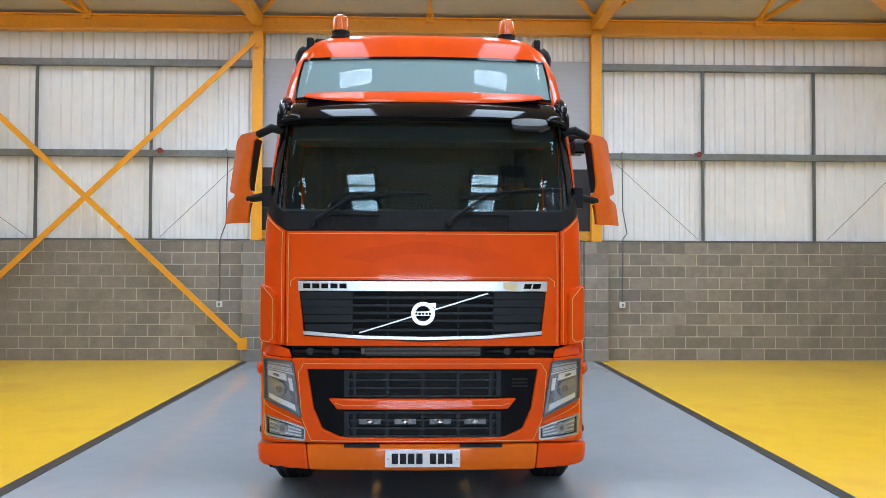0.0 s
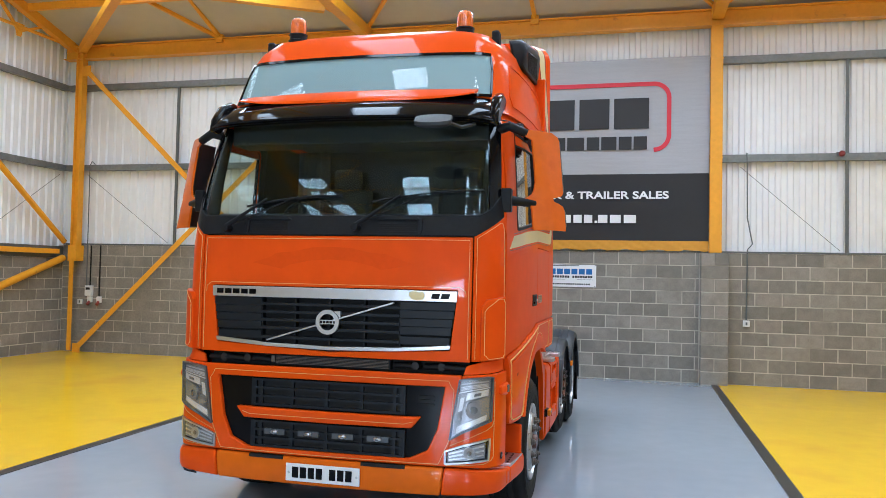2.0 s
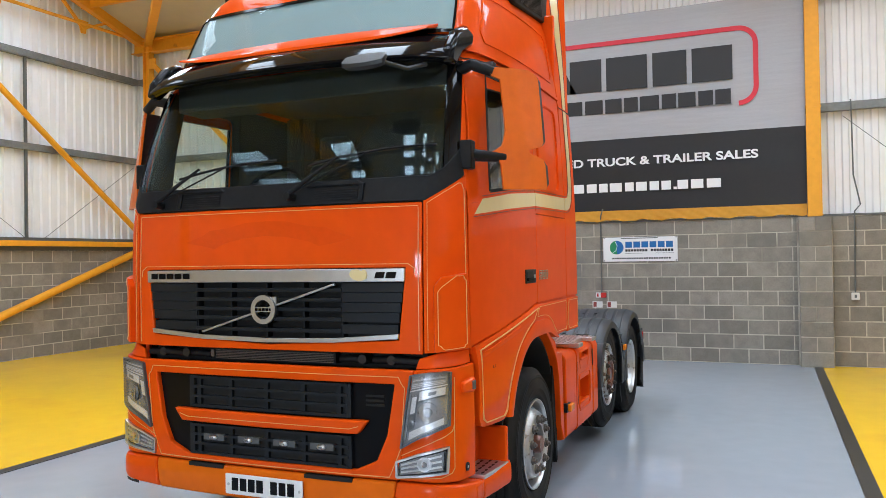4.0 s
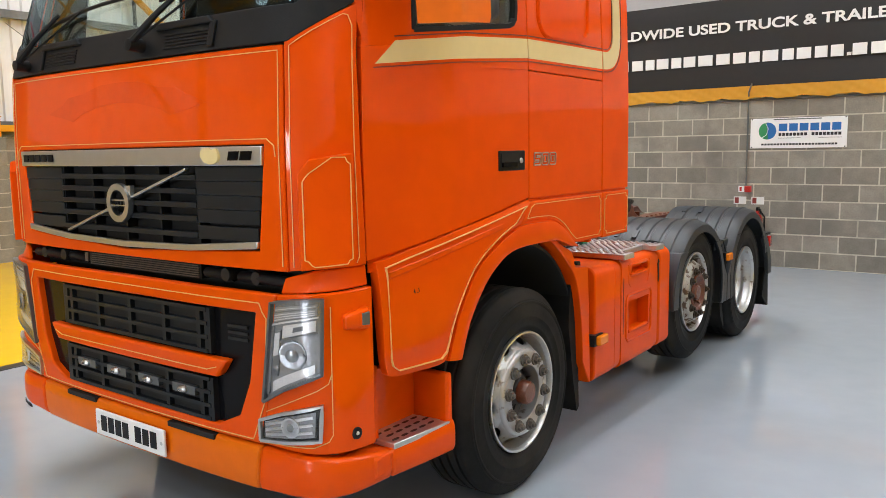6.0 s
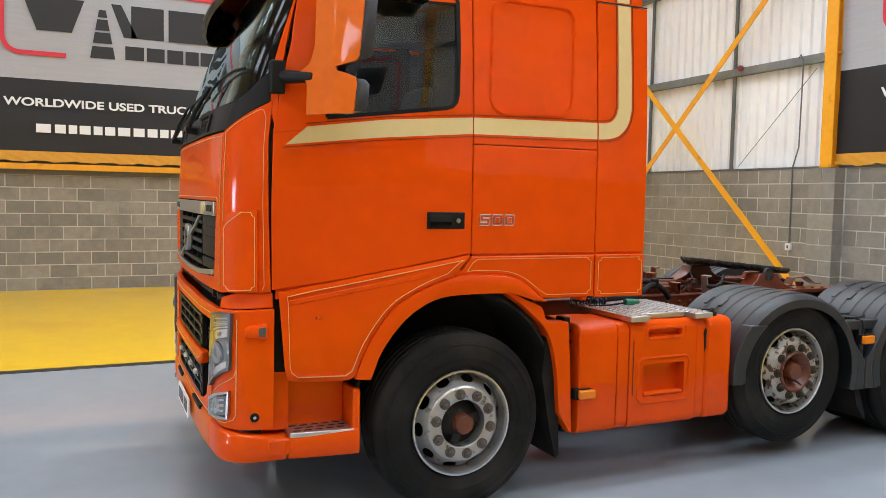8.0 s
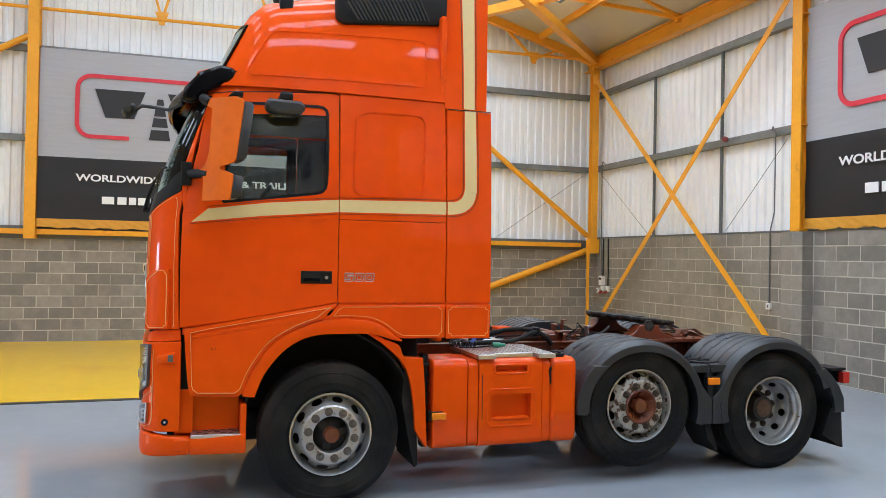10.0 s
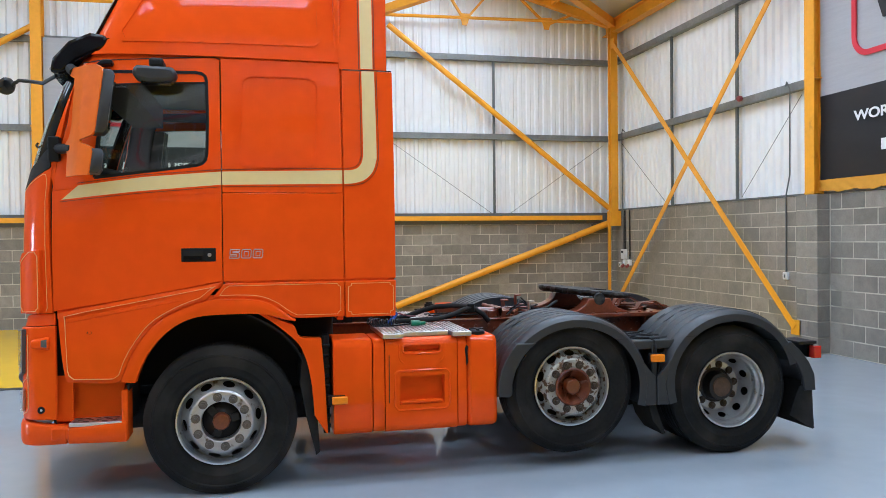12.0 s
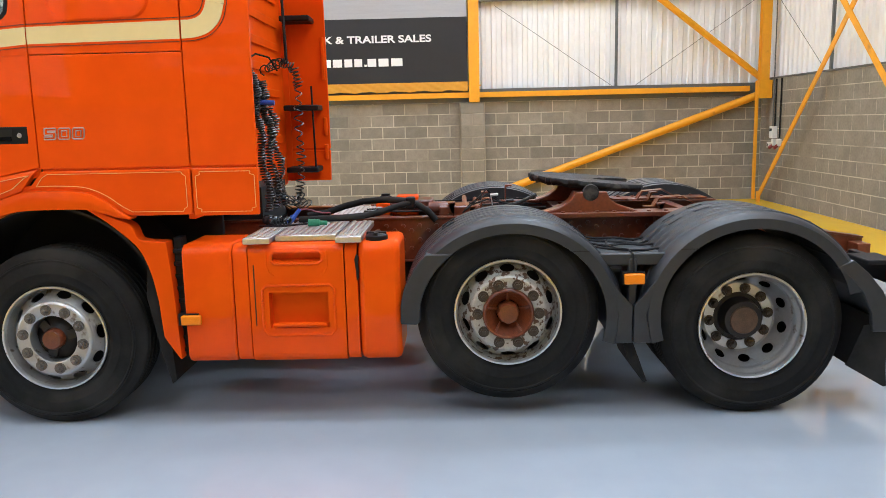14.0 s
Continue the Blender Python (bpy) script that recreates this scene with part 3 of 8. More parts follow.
def surf(s, z, o=0.0):
    t = abs(s)
    a = t - lean(z) * float(np.interp(t, TABLE, BLEND))
    x, y = np.interp(a, ARC, LINE_XY[:, 0]), np.interp(a, ARC, LINE_XY[:, 1])
    tx, ty = np.interp(a, ARC, TAN[:, 0]), np.interp(a, ARC, TAN[:, 1])
    if z < 1.22:  # the bumper's corner is squarer than the cab's
        o += 0.034 * math.exp(-((a - CORNER_ARC) / 0.13) ** 2) * min(1.0, (1.22 - z) / 0.06)
    x, y = x * wide(z) + o * ty, y + lean(z) - o * tx
    return Vector((math.copysign(1, s) * x if t > 1e-9 else 0.0, y, z))


def flow(pts, k, closed=False):
    pts = list(pts) + ([pts[0]] if closed else [])
    out = []
    for (a, b), (c, d) in zip(pts, pts[1:]):
        out += [(a + (c - a) * i / k, b + (d - b) * i / k) for i in range(k)]
    return out + [pts[-1]]


def panel(bm, low, up, o=0.0, th=0.018, rows=3, k=4, closed=False, flip=False, mi=0, bulge=0.0):
    """A plate on the cab's surface between two rows of arc places (same count), th thick, its outside o proud."""
    lo, hi = flow(low, k, closed), flow(up, k, closed)
    m = -1.0 if flip else 1.0
    sheets = []
    for off in (o, o - th):
        sheet = []
        for j in range(rows + 1):
            v = j / rows
            row = []
            for i, ((a, b), (c, d)) in enumerate(zip(lo, hi)):
                puff = bulge * (1 - (2 * v - 1) ** 4) if off == o else 0
                row.append(bm.verts.new(Vector((m, 1, 1)) * surf(a + (c - a) * v, b + (d - b) * v, off + puff)))
            sheet.append(row)
        sheets.append(sheet)
    n = len(lo)
    fs = []
    for sheet in sheets:
        for p, q in zip(sheet, sheet[1:]):
            for i in range(n - 1):
                fs.append(bm.faces.new((p[i], p[i + 1], q[i + 1], q[i])))
    A, B = sheets
    for j in (0, rows):
        for i in range(n - 1):
            fs.append(bm.faces.new((A[j][i], A[j][i + 1], B[j][i + 1], B[j][i])))
    if not closed:
        for i in (0, n - 1):
            for j in range(rows):
                fs.append(bm.faces.new((A[j][i], A[j + 1][i], B[j + 1][i], B[j][i])))
    for f in fs:
        f.material_index = mi
    if closed:
        bmesh.ops.remove_doubles(bm, verts=[r[i] for s2 in sheets for r in s2 for i in (0, n - 1)], dist=1e-5)
    return bm


def ribbon(bm, pts, w=0.006, o=0.004, k=5, flip=False, closed=False, mi=0, th=0.003):
    """A thin painted line on the cab's surface through arc places."""
    line = flow(pts, k, closed)
    m = -1.0 if flip else 1.0
    rows = []
    for i, (s, z) in enumerate(line):
        a, b = line[max(i - 1, 0)], line[min(i + 1, len(line) - 1)]
        d = Vector((b[0] - a[0], b[1] - a[1]))
        d = d.normalized() if d.length > 1e-9 else Vector((1, 0))
        n = Vector((-d.y, d.x)) * w / 2
        rows.append([bm.verts.new(Vector((m, 1, 1)) * surf(s + q * n.x, z + q * n.y, o + oo)) for q, oo in ((-1, -th), (-1, 0), (1, 0), (1, -th))])
    for p, q in zip(rows, rows[1:]):
        for i in range(3):
            bm.faces.new((p[i], p[i + 1], q[i + 1], q[i])).material_index = mi
    return bm


def rounded(pts, k=4):
    """A smooth curve through the points."""
    p = [np.array(q, float) for q in [pts[0], *pts, pts[-1]]]
    out = []
    for a, b, c, d in zip(p, p[1:], p[2:], p[3:]):
        for j in range(k):
            u = j / k
            out.append(tuple(0.5 * (2 * b + (c - a) * u + (2 * a - 5 * b + 4 * c - d) * u * u + (3 * b - a - 3 * c + d) * u ** 3)))
    return out + [tuple(pts[-1])]


def each_side(name, build, mats, parent, label="", **k):
    made = []
    for flip in (False, True):
        bm = bmesh.new()
        build(bm, flip)
        made.append(part(name, bm, mats, parent, label, **k))
    return made


def Y(*pts):
    return [sy(y, z) for y, z in pts]


def X(*pts):
    return [fx(x, z) for x, z in pts]


def notched(y0, y1, z0, z1, c=0.022):
    """An outline with scooped corners, as signwriters draw it."""
    return [(y0 + c, z0), (y1 - c, z0), (y1 - c, z0 + c * 0.7), (y1, z0 + c), (y1, z1 - c), (y1 - c, z1 - c * 0.7), (y1 - c, z1), (y0 + c, z1), (y0 + c, z1 - c * 0.7), (y0, z1 - c), (y0, z0 + c), (y0 + c, z0 + c * 0.7)]


# --- front ---
bm = panel(bmesh.new(), X((-0.975, 2.055), (0, 2.055), (0.975, 2.055), (0.975, 1.24), (0, 1.24), (-0.975, 1.24)),
           X((-0.885, 1.705), (0, 1.705), (0.885, 1.705), (0.84, 1.312), (0, 1.272), (-0.84, 1.312)), th=0.03, rows=4, k=10, closed=True)
hood = part("front_hatch", bm, ORANGE, truck, "orange hatch with thin cream coachlines", bevel=0.006)
bm = ribbon(bmesh.new(), X((-0.955, 1.26), (-0.955, 2.035), (0.955, 2.035), (0.955, 1.26)), 0.0034, k=14)
ribbon(bm, X((-0.94, 1.66), (-0.935, 1.70), (-0.90, 1.725), (0.90, 1.725), (0.935, 1.70), (0.94, 1.66)), 0.0034, k=10)
part("coachline", bm, PIN, hood)
# winged reflection on the hatch, painted as a slightly darker orange
bm = panel(bmesh.new(), X((-0.58, 1.865), (-0.45, 1.845), (-0.36, 1.825), (-0.30, 1.855), (-0.15, 1.885), (0, 1.895), (0.15, 1.885), (0.30, 1.855), (0.36, 1.83), (0.46, 1.845), (0.58, 1.87)),
           X((-0.58, 1.868), (-0.45, 1.905), (-0.40, 1.935), (-0.28, 1.945), (-0.14, 1.975), (0, 1.98), (0.14, 1.975), (0.28, 1.945), (0.40, 1.935), (0.46, 1.91), (0.58, 1.873)), o=0.0012, th=0.002, rows=2, k=3)
part("faded_mark", bm, HOOD_REFLECTION, hood, "darker winged reflection painted on the hatch")
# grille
# near-black backing sheet: its colour gives the shade between the slats
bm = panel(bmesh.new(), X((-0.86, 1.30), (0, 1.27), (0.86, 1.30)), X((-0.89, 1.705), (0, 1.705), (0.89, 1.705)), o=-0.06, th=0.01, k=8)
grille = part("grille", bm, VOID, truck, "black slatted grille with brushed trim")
bm = panel(bmesh.new(), X((-0.882, 1.628), (0, 1.628), (0.882, 1.628)), X((-0.885, 1.70), (0, 1.70), (0.885, 1.70)), o=0.012, th=0.02, k=8)
part("grille_bar", bm, CHROME, grille, "brushed metal badge bar", bevel=0.004)
bm = panel(bmesh.new(), X((-0.84, 1.32), (-0.45, 1.293), (0, 1.283), (0.45, 1.293), (0.84, 1.32)), X((-0.845, 1.347), (-0.45, 1.318), (0, 1.308), (0.45, 1.318), (0.845, 1.347)), o=0.012, th=0.02, k=12)
part("grille_trim", bm, CHROME, grille, "brushed metal lower trim", bevel=0.003)
for i in range(5):
    z0 = 1.352 + i * 0.0545 - (0.01 if i == 0 else 0)
    e = 0.872 - 0.018 * (4 - i) * 0.5
    bm = bmesh.new()
    for a, b in ((-e, -0.5), (0.5, e)):
        panel(bm, X((a, z0), (b, z0)), X((a, z0 + 0.0535), (b, z0 + 0.0535)), o=-0.004, th=0.03, k=6)
    panel(bm, X((-0.5, z0 + 0.002), (0.5, z0 + 0.002)), X((-0.5, z0 + 0.024), (0.5, z0 + 0.024)), o=0.0, th=0.05, k=6)
    part("grille_slat", bm, SLAT, grille, bevel=0.003)
for x in (-0.5, -0.25, 0.0, 0.25, 0.5):
    part("grille_rib", panel(bmesh.new(), X((x - 0.006, 1.31), (x + 0.006, 1.31)), X((x - 0.006, 1.625), (x + 0.006, 1.625)), o=-0.012, th=0.045), SLAT, grille)
bm = beam(bmesh.new(), (-0.45, 5.918, 1.335), (0.46, 5.918, 1.615), 0.012, 0.022, up=(0, 1, 0))
part("badge_bar", bm, CHROME, grille, "diagonal brushed bar", bevel=0.003)
bm = lathed([(0.058, -0.02), (0.06, 0.0), (0.078, 0.0), (0.083, -0.006), (0.083, -0.03), (0.055, -0.03)], (0.0, 5.922, 1.472), "y", 40, close=True)
prism(bm, [(0.045, 1.545), (0.09, 1.547), (0.088, 1.502)], "y", 5.900, 5.92)
badge = part("round_badge", bm, CHROME, grille, "round brushed badge with blank band")
part("badge_band", boxed(-0.07, 0.07, 5.900, 5.915, 1.458, 1.486), CHROME, badge)
for i in range(5):
    x = -0.058 + i * 0.0245
    part("badge_mark", boxed(x, x + 0.018, 5.897, 5.901, 1.464, 1.480), GLOSS_BLACK, badge)
for i in range(5):
    x = -0.845 + i * 0.064
    part("badge_mark", panel(bmesh.new(), X((x, 1.648), (x + 0.05, 1.648)), X((x, 1.682), (x + 0.05, 1.682)), o=0.016, th=0.005), GLOSS_BLACK, grille)
for x, w in ((0.71, 0.052), (0.773, 0.056)):
    part("badge_mark", panel(bmesh.new(), X((x, 1.648), (x + w, 1.648)), X((x + 0.01, 1.682), (x + w + 0.01, 1.682)), o=0.016, th=0.005), GLOSS_BLACK, grille)
bm = prismed(rounded([(0.585, 1.642), (0.625, 1.634), (0.662, 1.645), (0.668, 1.672), (0.655, 1.694), (0.632, 1.688), (0.612, 1.697), (0.575, 1.692), (0.562, 1.668), (0.585, 1.642)], 3)[:-1], "y", 5.906, 5.925)
part("filler_patch", bm, CREAM, grille, "unpainted cream filler patch on the bar")

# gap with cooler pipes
# near-black sheet closes the recess; the depth's shade is its colour
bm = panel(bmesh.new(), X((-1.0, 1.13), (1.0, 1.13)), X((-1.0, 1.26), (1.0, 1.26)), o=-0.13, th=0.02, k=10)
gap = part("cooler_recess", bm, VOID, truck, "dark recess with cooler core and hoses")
core = part("cooler_core", boxed(-0.42, 0.42, 5.99, 6.03, 1.165, 1.228), SLAT, gap, "finned cooler core")
for i in range(6):
    part("cooler_fin", boxed(-0.41, 0.41, 5.983, 5.99, 1.170 + i * 0.0095, 1.1735 + i * 0.0095), NUT, core)
for x in (-0.80, -0.62, 0.60, 0.78):
    part("hose_end", lathed([(0.0, -0.02), (0.026, -0.018), (0.03, 0.0), (0.03, 0.05)], (x, 5.985, 1.20), "y", 16), HUB_DARK, gap)
for x0, x1 in ((-0.92, -0.62), (-0.6, -0.45), (0.45, 0.62), (0.66, 0.95)):
    part("hose", tubed([(x0, 6.0, 1.195), ((x0 + x1) / 2, 5.985, 1.20), (x1, 6.0, 1.19)], 0.022, 10), BLACK, gap)
part("hose_clip", boxed(-0.44, -0.415, 5.975, 6.0, 1.18, 1.222), NUT, gap)

# bumper
bm = panel(bmesh.new(), X((-0.925, 1.155), (0, 1.158), (0.925, 1.155), (0.875, 0.85), (0.83, 0.565), (0.60, 0.563), (0, 0.562), (-0.60, 0.563), (-0.83, 0.565), (-0.875, 0.85)),
           X((-0.815, 1.078), (0, 1.078), (0.815, 1.078), (0.768, 0.80), (0.705, 0.66), (0.58, 0.604), (0, 0.600), (-0.58, 0.604), (-0.705, 0.66), (-0.768, 0.80)), o=0.012, th=0.04, rows=3, k=8, closed=True)
bumper = part("bumper", bm, ORANGE, truck, "orange bumper with cream coachline", bevel=0.008)
bm = ribbon(bmesh.new(), X((-0.78, 0.58), (-0.79, 0.60), (-0.85, 0.74), (-0.875, 1.06), (-0.855, 1.085), (-0.84, 1.118), (0.84, 1.118), (0.855, 1.085), (0.875, 1.06), (0.85, 0.74), (0.79, 0.60), (0.78, 0.58), (0, 0.575), (-0.78, 0.58)), 0.0036, o=0.016, k=6)
part("coachline", bm, PIN, bumper)
bm = panel(bmesh.new(), X((-0.80, 0.58), (0, 0.578), (0.80, 0.58)), X((-0.86, 1.11), (0, 1.11), (0.86, 1.11)), o=-0.02, th=0.012, rows=4, k=10)
insert = part("bumper_insert", bm, INSERT, bumper, "gloss black bumper insert")


def lower_grille(z0, z1, n):
    # near-black sheet whose colour is the shade behind the slats
    bm = panel(bmesh.new(), X((-0.53, z0), (0.53, z0)), X((-0.53, z1), (0.53, z1)), o=-0.015, th=0.004, k=6)
    g = part("lower_grille", bm, VOID, bumper, "dark plastic egg-crate grille")
    for i in range(n + 1):
        z = z0 + (z1 - z0 - 0.016) * i / n
        part("grille_slat", panel(bmesh.new(), X((-0.535, z), (0.535, z)), X((-0.535, z + 0.016), (0.535, z + 0.016)), o=0.01, th=0.03, k=8), SLAT, g)
    for x in (-0.535, -0.48, -0.25, 0.0, 0.25, 0.48, 0.535):
        w = 0.012 if abs(x) < 0.5 else 0.018
        part("grille_rib", panel(bmesh.new(), X((x - w, z0), (x + w, z0)), X((x - w, z1), (x + w, z1)), o=0.006, th=0.03), SLAT, g)
    return g


lower_grille(0.885, 1.07, 3)
low = lower_grille(0.605, 0.785, 3)
for x in (-0.37, -0.123, 0.123, 0.37):
    lamp_bar = part("led_lamp", panel(bmesh.new(), X((x - 0.075, 0.695), (x + 0.075, 0.695)), X((x - 0.075, 0.732), (x + 0.075, 0.732)), o=0.013, th=0.02), LAMP_DARK, low, "slim driving lamp with a silver eye")
    bm = lathed([(0.0, -0.014), (0.010, -0.012), (0.016, -0.004), (0.017, 0.02)], (x, 5.902, 0.713), "y", 16)
    for v in bm.verts:
        v.co.x = x + (v.co.x - x) * 1.7
    part("lamp_pod", bm, CHROME, lamp_bar, "silver lamp eye")
    part("lamp_eye", boxed(x - 0.011, x + 0.011, 5.886, 5.892, 0.708, 0.718), PROJECTOR, lamp_bar, bevel=0.003)
bm = panel(bmesh.new(), X((-0.60, 0.80), (0, 0.795), (0.60, 0.80)), X((-0.66, 0.875), (0, 0.872), (0.66, 0.875)), o=0.028, th=0.05, k=8)
cross = part("bumper_blade", bm, ORANGE, bumper, "orange cross blade", bevel=0.01)
part("coachline", ribbon(bmesh.new(), X((-0.61, 0.845), (-0.55, 0.828), (0.55, 0.828), (0.61, 0.845)), 0.0036, o=0.032, k=10), PIN, cross)
# vent slots are dark strips on the uncut insert, coloured as their shade
for i in range(3):
    z = 0.95 + i * 0.025
    part("vent_slot", panel(bmesh.new(), X((0.635, z), (0.745, z)), X((0.635, z + 0.012), (0.745, z + 0.012)), o=-0.012, th=0.01), VOID, insert)

# bumper corners, lamps
for sg, flip in ((1, False), (-1, True)):
    bm = panel(bmesh.new(), [fx(0.825, 0.565), sy(6.0, 0.565), sy(6.185, 0.565)], [fx(0.928, 1.155), sy(6.0, 1.165), sy(6.185, 1.175)], o=0.006, th=0.03, rows=4, k=10, flip=flip)
    panel(bm, [fx(0.93, 1.157), sy(6.0, 1.168), sy(6.18, 1.178)], [fx(0.95, 1.215), sy(6.0, 1.245), sy(6.175, 1.255)], o=-0.012, th=0.02, rows=2, k=10, flip=flip)
    corner = part("bumper_corner", bm, ORANGE, truck, "orange wraparound bumper corner", bevel=0.006)
    bm = ribbon(bmesh.new(), [fx(0.835, 0.575), fx(1.05, 0.592), sy(6.022, 0.615), sy(6.032, 0.64), sy(6.035, 1.12)], 0.0032, o=0.010, k=8, flip=flip)
    ribbon(bm, [fx(0.84, 0.695), fx(0.95, 0.745), sy(6.0, 0.808), sy(6.025, 0.835), sy(6.033, 0.87)], 0.0032, o=0.010, k=6, flip=flip)
    part("coachline", bm, PIN, corner)
    # headlamp
    lo, hi = [fx(0.852, 0.742), fx(0.95, 0.80), sy(6.012, 0.872)], [fx(0.912, 1.128), fx(1.0, 1.142), sy(6.018, 1.15)]
    lamp_unit = part("headlamp", panel(bmesh.new(), lo, hi, o=0.007, th=0.004, k=5, flip=flip), LAMP_TRAY, truck, "clear-lens headlamp with round projector")

    def within(a, b, c=0.06, d=0.94):
        """Places inside the lamp's outline by fractions across and up."""
        def at(pts, u):
            i, f = min(int(u * 2), 1), u * 2 - min(int(u * 2), 1)
            return (pts[i][0] + (pts[i + 1][0] - pts[i][0]) * f, pts[i][1] + (pts[i + 1][1] - pts[i][1]) * f)
        p, q = at(lo, a), at(hi, a)
        return (p[0] + (q[0] - p[0]) * b, p[1] + (q[1] - p[1]) * b)

    def inset(name, u0, u1, v0, v1, o, m, lab="", bev=0.0):
        us = [u0 + (u1 - u0) * i / 4 for i in range(5)]
        return part(name, panel(bmesh.new(), [within(u, v0) for u in us], [within(u, v1) for u in us], o=o, th=0.006, k=2, flip=flip), m, lamp_unit, lab, bevel=bev)

    def lathe_on(name, u, v, prof, m, lab="", unit=None):
        """A turned piece on the lamp's surface at fractions across and up; prof in radius and height."""
        s0, z0 = within(u, v)
        p0 = surf(s0, z0, 0.0)
        d0 = (surf(s0, z0, 0.01) - p0).normalized()
        bm0 = tubed([p0 + d0 * hgt for _, hgt in prof], [r0 for r0, _ in prof], 28)
        for v0 in bm0.verts:
            v0.co.x *= sg
        return part(name, bm0, m, unit or lamp_unit, lab)

    inset("lamp_bowl", 0.005, 0.995, 0.005, 0.995, 0.008, LAMP_TRAY, "silver lamp bowl")
    inset("indicator_reflector", 0.08, 0.93, 0.80, 0.945, 0.014, LENS_GREY, "grey indicator section")
    inset("indicator_bar", 0.10, 0.90, 0.885, 0.90, 0.017, LAMP_TRAY)
    inset("lamp_divider", 0.05, 0.95, 0.765, 0.785, 0.018, REFLECTOR)
    for v_f in (0.81, 0.835, 0.86, 0.915):
        inset("indicator_flute", 0.10, 0.90, v_f, v_f + 0.010, 0.018, REFLECTOR)
    inset("lamp_slot", 0.12, 0.30, 0.20, 0.70, 0.014, LAMP_DARK)
    inset("lamp_wing", 0.14, 0.28, 0.44, 0.68, 0.017, REFLECTOR)
    inset("lamp_divider", 0.03, 0.10, 0.06, 0.76, 0.015, LAMP_TRAY)
    inset("lamp_step", 0.18, 0.92, 0.055, 0.17, 0.013, REFLECTOR)
    inset("high_beam", 0.34, 0.92, 0.60, 0.74, 0.016, REFLECTOR, "chrome high beam reflector", 0.002)
    inset("high_beam_bulb", 0.56, 0.74, 0.645, 0.70, 0.019, LAMP_DARK)
    inset("lamp_shade", 0.30, 0.94, 0.565, 0.59, 0.020, LAMP_DARK)
    lathe_on("projector_bezel", 0.60, 0.38, [(0.054, 0.010), (0.053, 0.020), (0.047, 0.026), (0.043, 0.016)], LAMP_TRAY, "round bright projector bezel")
    lathe_on("projector_shade", 0.60, 0.38, [(0.045, 0.012), (0.045, 0.0165), (0.034, 0.0165)], LAMP_DARK)
    lathe_on("projector_lens", 0.60, 0.38, [(0.036, 0.012), (0.034, 0.019), (0.024, 0.025), (0.009, 0.027)], PROJECTOR, "domed projector lens")
    lathe_on("lamp_screw", 0.25, 0.30, [(0.012, 0.008), (0.012, 0.016), (0.008, 0.018)], LAMP_TRAY)
    part("lens", panel(bmesh.new(), lo, hi, o=0.030, th=0.003, k=6, rows=5, flip=flip, bulge=0.004), LENS, lamp_unit, "clear lens").visible_shadow = False
    rim = flow([lo[0], lo[1], lo[2], hi[2], hi[1], hi[0]], 1, True)
    part("lamp_rim", ribbon(bmesh.new(), rim[:-1], 0.010, o=0.031, k=5, flip=flip, closed=True, th=0.03), LAMP_DARK, lamp_unit)
    # fog lamp
    lo, hi = [fx(0.825, 0.585), fx(0.95, 0.60), sy(6.005, 0.622)], [fx(0.825, 0.665), fx(0.95, 0.712), sy(6.01, 0.755)]
    fog = part("fog_lamp", panel(bmesh.new(), lo, hi, o=0.012, th=0.006, k=5, flip=flip), GLOSS_BLACK, truck, "chrome-rimmed fog lamp", bevel=0.002)
    part("reflector", panel(bmesh.new(), [within(0.07, 0.12), within(0.5, 0.12), within(0.93, 0.12)], [within(0.07, 0.86), within(0.5, 0.86), within(0.93, 0.86)], o=0.013, th=0.003, k=6, flip=flip), LAMP_TRAY, fog)
    for v in (0.28, 0.50, 0.72):
        part("lamp_fin", ribbon(bmesh.new(), [within(0.10, v), within(0.5, v), within(0.90, v)], 0.010, o=0.018, k=4, flip=flip, th=0.006), CHROME, fog)
    lathe_on("projector_bezel", 0.60, 0.5, [(0.040, 0.012), (0.038, 0.022), (0.031, 0.022), (0.029, 0.016)], CHROME, "round fog lamp bezel", fog)
    lathe_on("projector_lens", 0.60, 0.5, [(0.031, 0.014), (0.026, 0.020), (0.010, 0.023)], PROJECTOR, "", fog)
    part("lens", panel(bmesh.new(), lo, hi, o=0.024, th=0.003, k=6, flip=flip), LENS, fog).visible_shadow = False
    part("lamp_rim", ribbon(bmesh.new(), [lo[0], lo[1], lo[2], hi[2], hi[1], hi[0]], 0.012, o=0.026, k=4, flip=flip, closed=True, th=0.02), CHROME, fog)
    # side repeater pod and towing-eye plug
    bm = panel(bmesh.new(), Y((6.065, 1.032), (6.155, 1.02)), Y((6.065, 1.088), (6.155, 1.108)), o=0.028, th=0.05, k=4, flip=flip, bulge=0.008)
    pod = part("repeater_pod", bm, ORANGE, corner, "orange side repeater pod", bevel=0.010)
    part("repeater_lens", panel(bmesh.new(), Y((6.12, 1.043), (6.149, 1.040)), Y((6.12, 1.086), (6.149, 1.090)), o=0.040, th=0.02, k=2, flip=flip), LAMP_DARK, corner, "smoked repeater lens", bevel=0.003)
    p = surf(*sy(6.10, 0.63), 0.004)
    bm = lathed([(0.0, 0.004), (0.010, 0.004), (0.011, 0.008), (0.022, 0.008), (0.024, 0.0)], (p.x, p.y, p.z), "x", 18)
    for v3 in bm.verts:
        v3.co.x *= sg
    plug = part("hole_plug", bm, BLACK, corner)
    bm = lathed([(0.0, 0.009), (0.007, 0.009), (0.008, 0.005)], (p.x, p.y, p.z), "x", 12)
    for v3 in bm.verts:
        v3.co.x *= sg
